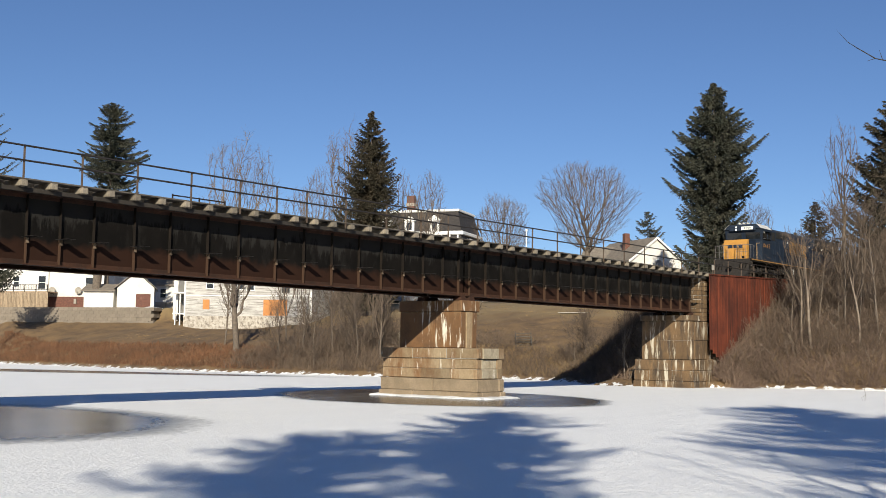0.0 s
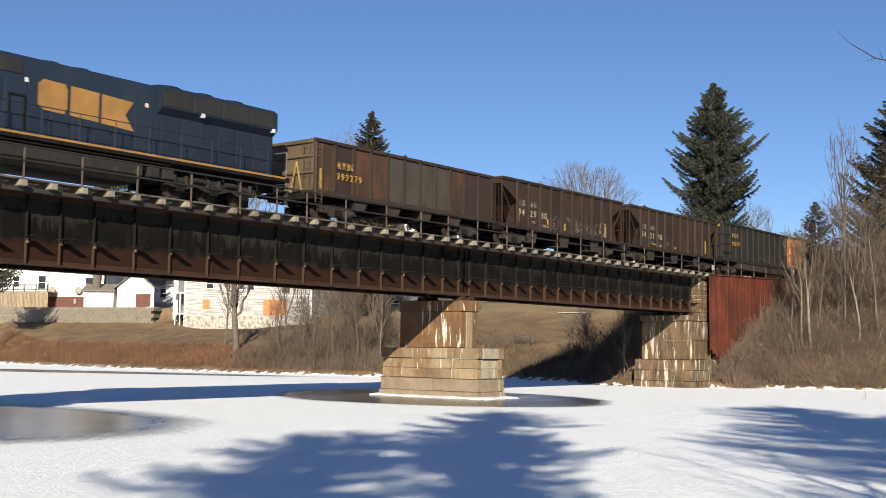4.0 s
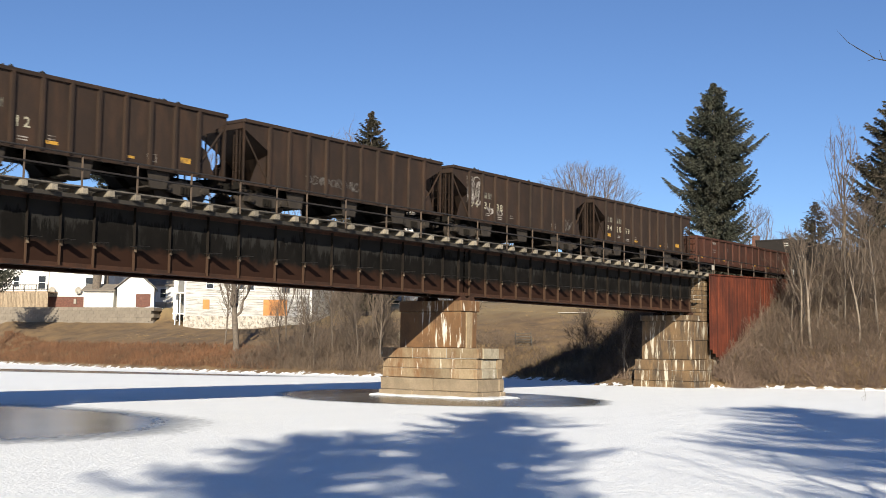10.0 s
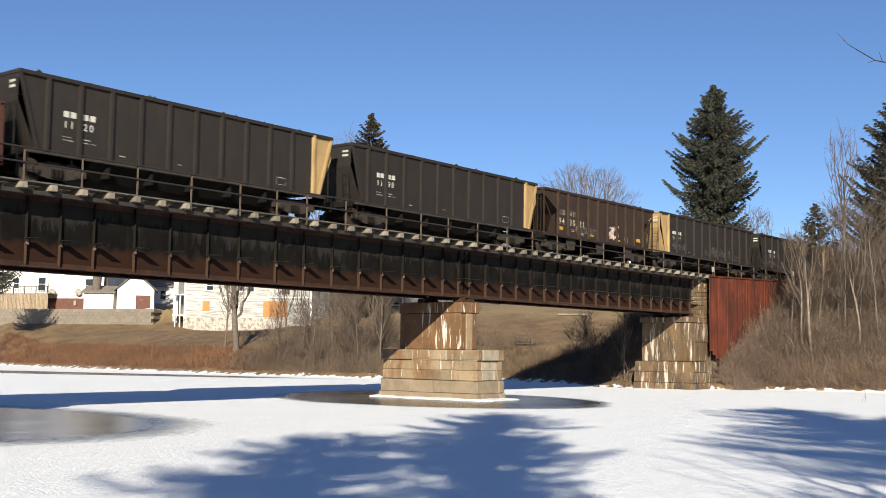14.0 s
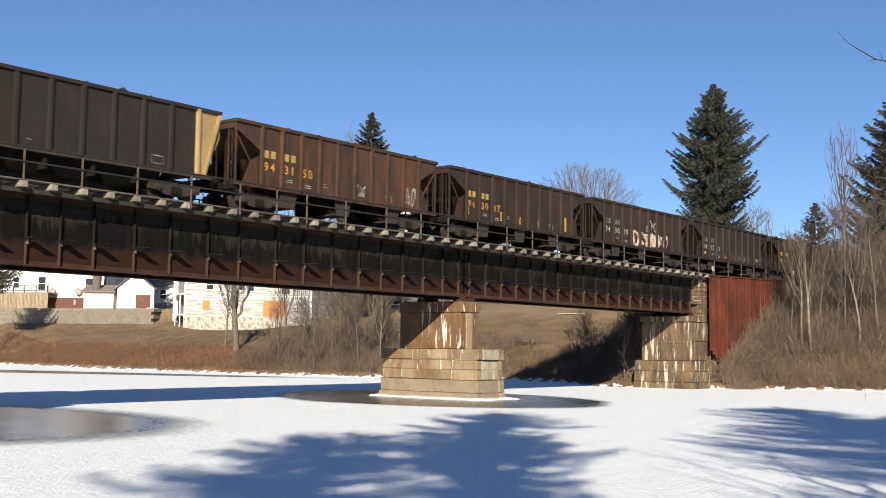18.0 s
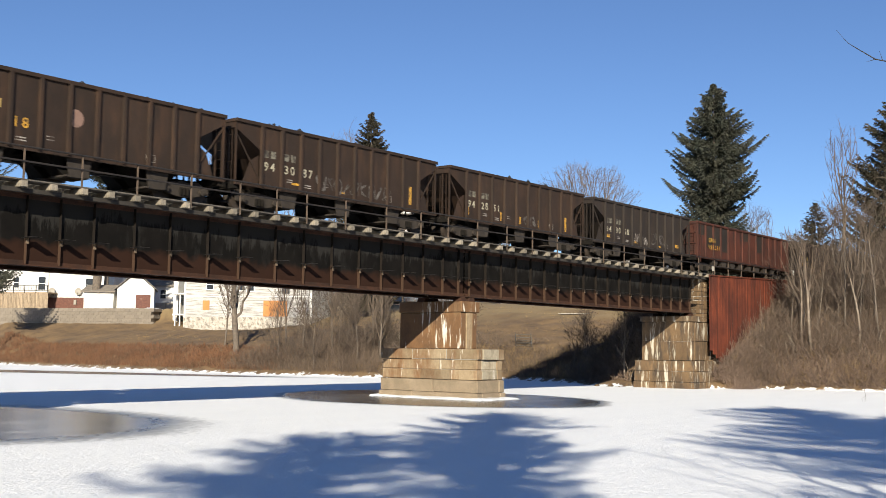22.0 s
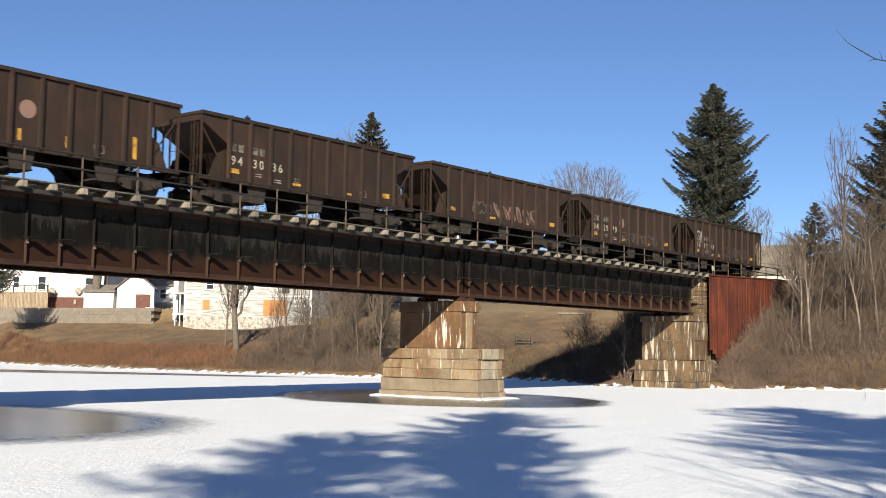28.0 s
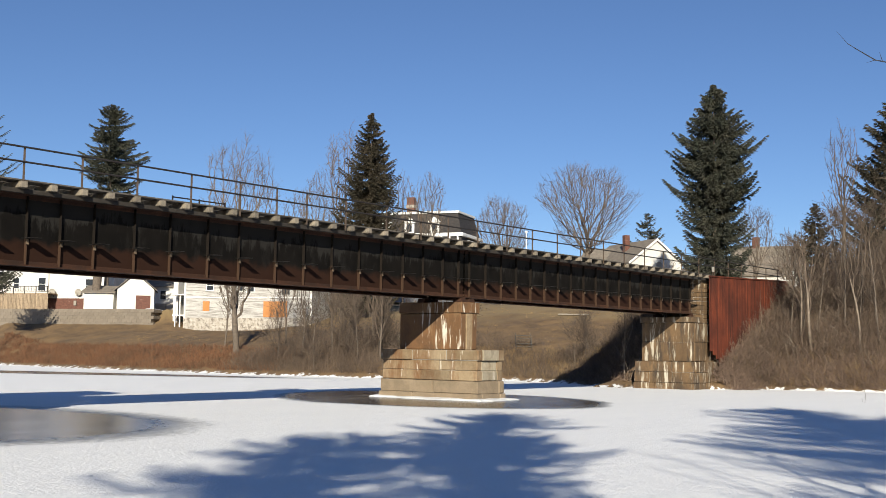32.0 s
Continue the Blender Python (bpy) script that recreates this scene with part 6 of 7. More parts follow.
spruce(117.9, 53.6, 25.6, 5.0, 21, NORWAY, lumpy=0.75, lift=0.3, gap=0.72, fluff=1.35)
spruce(110.3, 99.0, 27.4, 4.7, 22, CONE, "needle_brown", label="tall bronzed green spruce tree behind bare maples", gap=0.8, lift=0.35, fluff=1.15)
spruce(97.7, 138.8, 30.6, 4.6, 23, OVAL, sparse=0.62, lumpy=0.6, lift=0.05, fluff=1.35, label="open-crowned dark spruce tree above the yards")
spruce(76.6, 133.0, 16.0, 3.4, 24, HIGH, sparse=0.7, name="pine_tree", label="low white pine tree by the water")
spruce(95.8, 173.1, 41.6 - ground_z(95.8, 173.1), 8.8, 20, PINE, sparse=0.34, name="pine_tree", label="tall thin-crowned white pine tree behind the yards", lift=0.4, gap=0.9)
spruce(160.8, 84.6, 14.0, 3.6, 25, CONE, sparse=0.42, lumpy=0.5, name="fir_tree", label="small dark fir tree behind a house")
spruce(110.2, 30.3, 18.9, 6.2, 26, CONE, "needle_brown", gap=0.7, lift=0.3, fluff=1.3, label="broad bronzed spruce tree on the embankment side")
spruce(114.4, 40.9, 10.2, 2.0, 27, CONE, "needle_brown", label="dark spruce tree beyond the railway bank", sparse=0.6)

for x, y, top, rx, low, seed, n, r0, vase, label in (
        (126.8, 75.5, 28.4, 7.3, 6.5, 31, 2300, 0.36, 0.35, "round-crowned leafless maple tree"),
        (77.1, 87.2, 25.6, 4.6, 2.6, 32, 1500, 0.30, 0.5, "open leafless tree with grey trunk on the bank"),
        (109.6, 103.1, 33.4, 3.4, 9.0, 33, 900, 0.24, 0.3, ""), (106.3, 105.0, 26.8, 3.0, 6.0, 34, 900, 0.2, 0.5, ""), (108.1, 111.1, 25.4, 2.2, 6.0, 36, 500, 0.16, 0.5, ""),
        (117.3, 99.0, 28.1, 1.6, 8.0, 35, 420, 0.16, 0.3, ""), (121.8, 98.1, 28.4, 2.9, 7.0, 37, 800, 0.2, 0.4, ""), (134.0, 94.3, 26.0, 4.7, 4.5, 38, 1700, 0.26, 0.3, "round-crowned leafless tree above the field"),
        (131.3, 54.4, 21.9, 2.6, 3.0, 45, 620, 0.15, 0.4, ""), (137.0, 52.4, 18.4, 3.0, 2.0, 46, 900, 0.16, 0.2, ""), (141.0, 48.0, 17.4, 3.2, 2.0, 47, 900, 0.16, 0.2, ""), (148.0, 48.5, 18.6, 3.2, 2.0, 48, 800, 0.16, 0.2, "")):
    g0 = ground_z(x, y)
    crown_tree(x, y, top - g0, rx, low, seed, n, r0, vase=vase, bend=0.7, fine=0.010, lean=0.025, sprigs=7, **({"label": label} if label else {}))
g0 = ground_z(97.4, 32.4)
crown_tree(97.4, 32.4, 23.4 - g0, 1.9, 6.5, 39, 330, 0.15, bark="bark_pale", twig="twig", label="tall slender leafless tree with pale bark", vase=0.5)
for i, (x, y, top, r0) in enumerate(((82.5, 29.9, 14.2, 0.16), (83.1, 30.8, 12.7, 0.12), (83.8, 26.7, 14.1, 0.13), (86.5, 26.5, 13.4, 0.10), (88.8, 29.8, 15.6, 0.12))):
    crown_tree(x, y, top - ground_z(x, y), 1.3, 4.0, 160 + i, 80, r0 * 0.62, bark="bark_pale", twig="twig", name="sapling", label="slender pale-barked leafless tree in a thicket", vase=0.2, fine=0.010, sprigs=3, sink=0.3, lean=0.09, shift=((-1) ** i * 0.6, 0.4))
# thicket of pale saplings on the bank by the embankment
rs = random.Random(50)
kinds = []
for i, (x, y, h, ln) in enumerate(((83.2, 31.8, 7.0, (0.16, -0.02)), (84.0, 31.0, 8.0, (0.05, 0.02)), (84.3, 30.2, 7.5, (0.2, -0.05)), (85.2, 28.3, 10.0, (0.02, 0.03)), (86.4, 27.6, 9.5, (0.14, 0.0)),
                                    (85.0, 25.8, 11.0, (0.0, 0.08)), (88.8, 29.6, 8.5, (-0.08, 0.0)), (91.5, 30.6, 7.5, (0.0, 0.06)))):
    kinds.append(bare_tree(x, y, h, 60 + i, 0.16, 0.03 + h * 0.004, bark="bark", name="sapling", label="slender brown-barked leafless sapling in a thicket", lean=ln, fork=0.3, bole=0.72))
for i in range(22):
    y = rs.uniform(23.0, 34.0)
    x = between(SHORE, y) + rs.uniform(3, 24)
    if y > 32.5 and x < 92:
        continue
    k = rs.uniform(0.4, 0.85) * (1.15 - 0.05 * max(0.0, y - 26))
    copy_thing(kinds[i % 8], pose(x, y, ground_z(x, y) - 0.2, rs.uniform(-10, 10), rs.uniform(-10, 10), rs.uniform(0, 360)) @ Matrix.Diagonal((k, k, k, 1)))
low = []
for i in range(6):
    y = rs.uniform(60, 80)
    x = between(SHORE, y) + rs.uniform(2.5, 9)
    low.append(bare_tree(x, y, rs.uniform(5, 8), 90 + i, 0.3, 0.06, name="sapling", label="slender grey-brown leafless sapling on the bank", lean=(rs.uniform(-.1, .1), rs.uniform(-.1, .1)), fork=0.15))
for i in range(34):
    y = rs.uniform(62, 84) if i < 26 else rs.uniform(40.5, 50)
    x = between(SHORE, y) + rs.uniform(1.0, 11 if i < 26 else 7)
    k = rs.uniform(0.45, 1.0) * (1 if i < 26 else 0.7)
    copy_thing(low[i % 6], pose(x, y, ground_z(x, y) - 0.15, rs.uniform(-8, 8), rs.uniform(-8, 8), rs.uniform(0, 360)) @ Matrix.Diagonal((k, k, k, 1)))
bare_tree(74.2, 40.7, 4.2, 120, 0.5, 0.05, bark="bark_pale", twig="bark_pale", name="shrub", label="leaning pale leafless shrub beside the abutment", lean=(0.25, -0.45), fork=0.1, dense=0.6, depth=2)
bare_tree(74.6, 41.2, 4.6, 121, 0.5, 0.05, bark="bark_pale", twig="bark_pale", name="shrub", label="leaning pale leafless shrub beside the abutment", lean=(0.1, 0.05), fork=0.1, dense=0.6, depth=2)
rq = random.Random(181)
for i in range(16):
    x, y, k = 72.0 + rq.uniform(0, 5), rq.uniform(39.7, 43.5), rq.uniform(0.12, 0.34)
    pts = [Vector((rq.uniform(.7, 1.1) * k * a, rq.uniform(.7, 1.1) * k * b, rq.uniform(.4, .7) * k * e)) for a, b, e in ((1, .3, 0), (.3, 1, 0), (-.7, .8, 0), (-1, -.3, 0), (-.2, -1, 0), (.8, -.7, 0), (.3, .3, 1), (-.4, 0, .9), (.2, -.4, .8))]
    solid("rubble_stone", Geo().add(pts, [(0, 1, 6), (1, 2, 7, 6), (2, 3, 7), (3, 4, 8, 7), (4, 5, 8), (5, 0, 6, 8), (6, 7, 8)]), M["stone_ab"], "loose brown stone at the foot of the bridge abutment", "stone", "rubble at the abutment", at=pose(x, y, max(0.0, ground_z(x, y)) - 0.03))
for x, y, top, rx, sd in ((79.5, 91.6, 17.0, 1.8, 150), (81.5, 84.5, 15.0, 1.6, 151), (84.0, 80.5, 14.5, 1.5, 152), (79.0, 75.5, 13.0, 1.3, 153), (80.5, 71.5, 12.5, 1.3, 154), (77.5, 68.0, 10.5, 1.2, 155), (78.5, 79.0, 11.5, 1.3, 156), (83.0, 76.5, 13.5, 1.4, 157)):
    crown_tree(x, y, top - ground_z(x, y), rx, 2.0, sd, 150, 0.09, twig="twig", name="sapling", label="slender grey-brown leafless sapling on the bank", fine=0.012)
bare_tree(76.0, 60.6, 4.4, 122, 0.6, 0.07, name="shrub", label="many-stemmed leafless shrub at the waterline", fork=0.05, dense=1.3, bole=0.25)


def brush(name, label, mat, count, place, hmin, hmax, seed, stems=9, width=0.02, lean=0.35):
    """Low twiggy growth: many thin upright blades."""
    r = random.Random(seed)
    g = Geo()
    vs, fs = [], []
    for i in range(count):
        x, y = place(r)
        z = ground_z(x, y) - 0.05
        hh = r.uniform(hmin, hmax)
        for j in range(stems):
            a = r.uniform(0, 2 * math.pi)
            ln = hh * r.uniform(0.5, 1.0)
            dx, dy = math.cos(a) * lean * ln * r.uniform(0, 2), math.sin(a) * lean * ln * r.uniform(0, 2)
            ln *= r.choice((0.6, 0.8, 1.0))
            b = r.uniform(0, 0.25)
            bx, by = x + math.cos(a) * b, y + math.sin(a) * b
            w = width * r.uniform(0.6, 1.4)
            c, s = math.cos(a * 3.7) * w, math.sin(a * 3.7) * w
            n = len(vs)
            vs += [(bx - c, by - s, z), (bx + c, by + s, z), (bx + dx * 0.45 + c * 0.7, by + dy * 0.45 + s * 0.7, z + ln * 0.6), (bx + dx, by + dy, z + ln), (bx + dx * 0.45 - c * 0.7, by + dy * 0.45 - s * 0.7, z + ln * 0.6)]
            fs.append((n, n + 1, n + 2, n + 4))
            fs.append((n + 2, n + 3, n + 4))
            if j % 2 == 0:
                k = len(vs)
                px, py, pz = bx + dx * 0.4, by + dy * 0.4, z + ln * 0.5
                vs += [(px, py, pz), (px + s * 12 * ln, py - c * 12 * ln, pz + ln * 0.3), (px + c * 0.6, py + s * 0.6, pz + 0.03)]
                fs.append((k, k + 1, k + 2))
    g.v, g.f = vs, fs
    return solid(name, g, M[mat], label, "brush", kind="stuff")


def along(y0, y1, d0, d1):
    def place(r):
        y = r.uniform(y0, y1)
        return between(SHORE, y) + d0 + (d1 - d0) * r.random() ** 1.3, y
    return place


brush("reeds", "red-brown dry reeds and brush along the shore", "brush", 5200, along(78, 140, 0.5, 6.5), 0.3, 1.0, 71, stems=8, width=0.018, lean=0.45)
brush("riverbank_brush", "grey-brown leafless brush on the river bank", "brush_grey", 1700, along(64, 84, 0.5, 12), 0.4, 1.8, 72, stems=9, width=0.014, lean=0.6)
brush("riverbank_brush", "low tan brush below the field", "straw", 900, along(46, 66, 0.4, 8), 0.3, 1.0, 78, stems=8, width=0.014, lean=0.6)
brush("riverbank_brush", "grey-brown leafless brush below the bridge", "brush_grey", 1100, along(39.5, 58, 0.4, 7), 0.4, 1.5, 73, stems=8, width=0.014, lean=0.6)


def thicket(label, mat, count, place, hmin, hmax, seed, stems=7, width=0.011, name="thicket", twigs=7):
    """Tangled leafless growth: arching stems that wander, with side twigs at all angles."""
    r = random.Random(seed)
    vs, fs = [], []
    for i in range(count):
        x, y = place(r)
        p0 = Vector((x, y, ground_z(x, y) - 0.05))
        hh = hmin + (hmax - hmin) * r.random() ** 1.6
        for j in range(stems):
            p = p0 + Vector((r.uniform(-.3, .3), r.uniform(-.3, .3), 0))
            d = Vector((r.uniform(-1, 1), r.uniform(-1, 1), r.uniform(0.5, 1.8))).normalized()
            ln = hh * r.uniform(0.5, 1.15) / 4
            w = width * r.uniform(0.6, 1.7)
            for k in range(4):
                d = (d + Vector((r.uniform(-.4, .4), r.uniform(-.4, .4), r.uniform(-.32, .2)))).normalized()
                q = p + d * ln
                c = d.cross(Vector((r.uniform(-1, 1), r.uniform(-1, 1), r.uniform(-1, 1)))).normalized()
                a, b = w * (1 - k * 0.2), w * (0.8 - k * 0.2) + 0.002
                n = len(vs)
                vs += [p - c * a, p + c * a, q + c * b, q - c * b]
                fs.append((n, n + 1, n + 2, n + 3))
                for s in range(twigs // 4 + (1 if r.random() < twigs % 4 / 4 else 0)):
                    m = p.lerp(q, r.random())
                    e = (d + Vector((r.uniform(-1, 1), r.uniform(-1, 1), r.uniform(-.7, .9)))).normalized()
                    n = len(vs)
                    vs += [m - c * b, m + c * b, m + e * (hh * r.uniform(0.12, 0.32))]
                    fs.append((n, n + 1, n + 2))
                p = q
    g = Geo()
    g.v, g.f = vs, fs
    return solid(name, g, M[mat], label, "brush", kind="stuff")


M["brush_mauve"] = surf("mauve_brown_brush", (0.195, 0.132, 0.094), (0.125, 0.085, 0.062), 0.25, 0.95, bump=0, island=0.45)
thicket("tangled mauve-brown leafless brush at the foot of the railway bank", "brush_mauve", 1500, along(21, 34.3, 0.2, 7), 0.6, 2.4, 74)
thicket("tangled grey-brown leafless thicket on the railway bank", "brush_grey", 1900, along(21, 34.3, 3, 22), 0.8, 3.4, 75)
thicket("tall grey-brown leafless thicket high on the railway bank", "brush_grey", 1000, along(20, 32.6, 9, 28), 2.0, 7.0, 85, stems=6, width=0.012, twigs=11)
thicket("pale tan brush at the foot of the railway bank", "straw", 520, along(21, 34.3, 0.2, 9), 0.4, 1.6, 87, width=0.009)
thicket("brown brush beside the bridge abutment", "brush_mauve", 260, lambda r: (r.uniform(74.3, 79.5), r.uniform(39.5, 44.5)), 0.4, 1.4, 86)
thicket("pale bleached stems tangled in the thicket", "bark_pale", 170, along(21, 33.0, 1.5, 16), 1.0, 4.0, 79, stems=2, width=0.018, twigs=6)
thicket("grey-brown leafless brush against the sheet pile wall", "brush_grey", 560, along(31.6, 34.35, 0.1, 13), 0.5, 1.8, 77)
thicket("mauve-brown brush round the bridge abutment", "brush_mauve", 420, lambda r: (r.uniform(75.2, 80.5), r.uniform(31.8, 34.42)), 0.5, 1.5, 80)
thicket("grey-brown leafless brush behind the bridge abutment", "brush_grey", 420, along(39.8, 47.0, -0.3, 5), 0.5, 2.0, 83)
thicket("tangled grey-brown thicket on the river bank", "brush_grey", 620, along(58, 84, 0.8, 13), 0.8, 3.0, 84)
brush("field_grass", "tufts of tan winter grass on the slope", "straw", 3200, along(44, 118, 9, 42), 0.08, 0.22, 76, stems=6, width=0.02)


def far_woods(name, label, spots, seed):
    """A distant bare wood: rough fans of thin stems and twigs."""
    r = random.Random(seed)
    g = Geo()
    for x, y, h in spots:
        z = ground_z(x, y) - 0.3
        for j in range(26):
            a, b = r.uniform(0, 6.283), r.uniform(0.1, 1.0)
            p = (x + math.cos(a) * b, y + math.sin(a) * b, z + h * r.uniform(0.0, 0.45))
            q = (x + math.cos(a) * b * h * 0.34, y + math.sin(a) * b * h * 0.34, z + h * r.uniform(0.6, 1.0))
            w = r.uniform(0.02, 0.06)
            g.add([(p[0] - w, p[1] + w, p[2]), (p[0] + w, p[1] - w, p[2]), q], [(0, 1, 2)])
            for s in range(4):
                t = r.uniform(0.4, 0.95)
                m = [p[i] + (q[i] - p[i]) * t for i in range(3)]
                e = (m[0] + r.uniform(-.14, .14) * h, m[1] + r.uniform(-.14, .14) * h, m[2] + r.uniform(0.0, 0.14) * h)
                g.add([(m[0] - 0.025, m[1] + 0.025, m[2]), (m[0] + 0.025, m[1] - 0.025, m[2]), e], [(0, 1, 2)])
    return solid(name, g, M["twig_far"], label, "woods", kind="stuff")


rw_ = random.Random(81)
far_woods("far_woods", "distant grey-brown leafless woods on the hill", [(between(SHORE, y) + rw_.uniform(95, 190), y, rw_.uniform(6, 10)) for y in [rw_.uniform(10, 330) for i in range(900)]], 82)
# trees on the near bank behind the eye
WIDE = [(0.3, 0.45), (0.5, 0.7), (0.6, 0.85), (0.7, 1.0), (0.8, 1.0), (0.9, 0.9), (0.96, 0.7), (1.0, 0.3)]
FLAT = [(0.42, 0.22), (0.52, 0.40), (0.6, 0.62), (0.7, 0.92), (0.8, 1.0), (0.9, 0.95), (0.96, 0.8), (1.0, 0.4)]
LOW = [(0.3, 1.05), (0.5, 1.1), (0.7, 1.0), (0.85, 0.72), (0.95, 0.42), (1.0, 0.12)]
spruce(-12.4, -9.0, 24.6, 3.1, 28, FLAT, gap=0.8, sparse=0.78, name="pine_tree", label="tall white pine tree on the near bank", z=1.2, lumpy=0.7, needles=10, fluff=1.15, lift=0.2)
spruce(-19.0, -8.4, 21.2, 3.3, 30, WIDE, gap=0.8, sparse=0.78, name="pine_tree", label="tall white pine tree on the near bank", z=1.6, lumpy=0.7, needles=10, fluff=1.15, lift=0.2)
spruce(-11.6, -24.5, 30.8, 6.5, 29, LOW, gap=0.75, sparse=0.85, name="pine_tree", label="tall white pine tree on the near bank", z=1.6, lumpy=0.6, needles=10, fluff=1.3, lift=0.2)
crown_tree(3.8, -6.2, 14.0, 4.6, 6.0, 170, 170, 0.2, twig="twig", label="leafless tree on the near bank", bend=0.5, fine=0.012, sprigs=3)

# ---- houses ----
M["siding"] = surf("white_painted_clapboard", (0.66, 0.64, 0.60), (0.58, 0.555, 0.51), 0.8, 0.7, stain=(0.42, 0.38, 0.32), stain_at=(0.6, 0.85), stain_map=(0.5, 0.5, 9), stain_scale=1.0, bump=0.1)
M["siding_worn"] = surf("peeling_white_clapboard", (0.54, 0.52, 0.485), (0.43, 0.41, 0.385), 0.8, 0.8, stain=(0.23, 0.215, 0.195), stain_at=(0.46, 0.6), stain_map=(0.45, 0.45, 9), stain_scale=0.9, bump=0.2)
M["trim"] = surf("white_trim_paint", (0.78, 0.77, 0.74), (0.70, 0.69, 0.66), 2, 0.6, bump=0)
M["shingle"] = surf("grey_brown_asphalt_shingle", (0.225, 0.19, 0.15), (0.165, 0.14, 0.115), 1.5, 0.95, stain_map=(1, 1, 8), stain=(0.09, 0.08, 0.075), bump=0.4)
M["slate"] = surf("dark_slate", (0.036, 0.030, 0.028), (0.024, 0.021, 0.020), 2, 0.8, stain_map=(1, 1, 8), stain=(0.085, 0.07, 0.065), bump=0.3)
M["brickm"] = surf("red_brick", (0.150, 0.062, 0.043), (0.105, 0.047, 0.035), 4, 0.9, stain_map=(1, 1, 10), stain=(0.24, 0.16, 0.125), stain_at=(0.6, 0.7), bump=0.4)
M["rubble"] = surf("whitewashed_rubble_stone", (0.50, 0.46, 0.40), (0.34, 0.30, 0.25), 2.2, 0.95, stain=(0.20, 0.17, 0.14), stain_at=(0.5, 0.6), stain_scale=2.0, bump=0.8, fine=8)
M["ply"] = surf("orange_plywood", (0.52, 0.215, 0.058), (0.43, 0.175, 0.05), 1.2, 0.7, bump=0.1)
M["pane"] = surf("dark_window_glass", (0.02, 0.022, 0.025), (0.035, 0.037, 0.04), 1, 0.1, bump=0)
M["fence"] = surf("weathered_fence_board", (0.33, 0.25, 0.165), (0.25, 0.185, 0.125), 3, 0.9, bump=0.3, spread=0.2)
M["block"] = surf("pale_retaining_block", (0.21, 0.175, 0.135), (0.155, 0.128, 0.10), 1.0, 0.95, bump=0.4, spread=0.1)
M["bluegrey"] = surf("blue_grey_siding", (0.22, 0.25, 0.29), (0.18, 0.205, 0.24), 1.0, 0.8, stain_map=(0.5, 0.5, 9), stain=(0.15, 0.17, 0.20), bump=0.1)
M["snowm"] = surf("lying_snow", (0.80, 0.81, 0.83), (0.74, 0.76, 0.79), 1.0, 0.9, bump=0.5, fine=5)


def facing(p, q, z):
    """A frame at p whose x runs to q, y away from the eye."""
    return pose(p[0], p[1], z, 0, 0, math.degrees(math.atan2(q[1] - p[1], q[0] - p[0])))


def window(owner, u, z, w, h, v=0.0, name="window"):
    f = Geo().box(u - 0.1, u, v - 0.06, v - 0.004, z - 0.1, z + h + 0.12).box(u + w, u + w + 0.1, v - 0.06, v - 0.004, z - 0.1, z + h + 0.12)
    f.box(u, u + w, v - 0.06, v - 0.004, z + h, z + h + 0.12).box(u, u + w, v - 0.05, v - 0.004, z + h * 0.48, z + h * 0.48 + 0.06)
    fr = part(name, f, M["trim"], owner)
    part("pane", Geo().box(u, u + w, v - 0.02, v - 0.004, z, z + h), M["pane"], fr)
    part("sill", Geo().box(u - 0.14, u + w + 0.14, v - 0.12, v - 0.004, z - 0.14, z - 0.02), M["trim"], fr)


def gable_house(at, W, Dp, z0, zf, ze, zr, wall, roof, found, name, label, along_x=True):
    """Foundation to zf, walls to the eaves ze, ridge at zr."""
    hs = thing(name, label, "house", at=at)
    part("foundation", Geo().box(-0.06, W + 0.06, -0.06, Dp + 0.06, z0, zf), M[found], hs)
    if along_x:
        part("wall", Geo().prism([(0, zf + 0.001), (0, ze), (Dp / 2, zr - 0.15), (Dp, ze), (Dp, zf + 0.001)], "x", 0, W), M[wall], hs)
        for a, b in (((-0.4, ze - 0.25), (Dp / 2, zr)), ((Dp + 0.4, ze - 0.25), (Dp / 2, zr))):
            part("roof", Geo().prism([a, b, (b[0], b[1] + 0.15), (a[0], a[1] + 0.15)], "x", -0.35, W + 0.35), M[roof], hs)
    else:
        part("wall", Geo().prism([(0, zf + 0.001), (0, ze), (W / 2, zr - 0.15), (W, ze), (W, zf + 0.001)], "y", 0, Dp), M[wall], hs)
        for a, b in (((-0.4, ze - 0.25), (W / 2, zr)), ((W + 0.4, ze - 0.25), (W / 2, zr))):
            part("roof", Geo().prism([a, b, (b[0], b[1] + 0.15), (a[0], a[1] + 0.15)], "y", -0.35, Dp + 0.35), M[roof], hs)
    return hs


# boarded-up white house above the shore
bh = gable_house(facing((96.9, 120.1), (104.7, 103.7), 0), 18.0, 8.5, 3.0, 6.4, 11.6, 14.6, "siding_worn", "shingle", "rubble", "boarded_house", "peeling white clapboard house with boarded windows")
part("plywood_sheet", Geo().slab(11.3, 14.6, -0.06, -0.004, 6.5, 8.6, 0.008), M["ply"], bh, "orange plywood over an opening")
part("plywood_sheet", Geo().slab(2.7, 3.65, -0.06, -0.004, 7.3, 8.6, 0.008), M["ply"], bh, "orange plywood over a window")
part("corner_board", Geo().box(-0.03, 0.2, -0.05, -0.004, 6.4, 11.5), M["trim"], bh)
part("corner_board", Geo().box(17.8, 18.03, -0.05, -0.004, 6.4, 11.5), M["trim"], bh)
part("band_board", Geo().box(0.2, 17.8, -0.05, -0.004, 9.05, 9.2), M["trim"], bh)
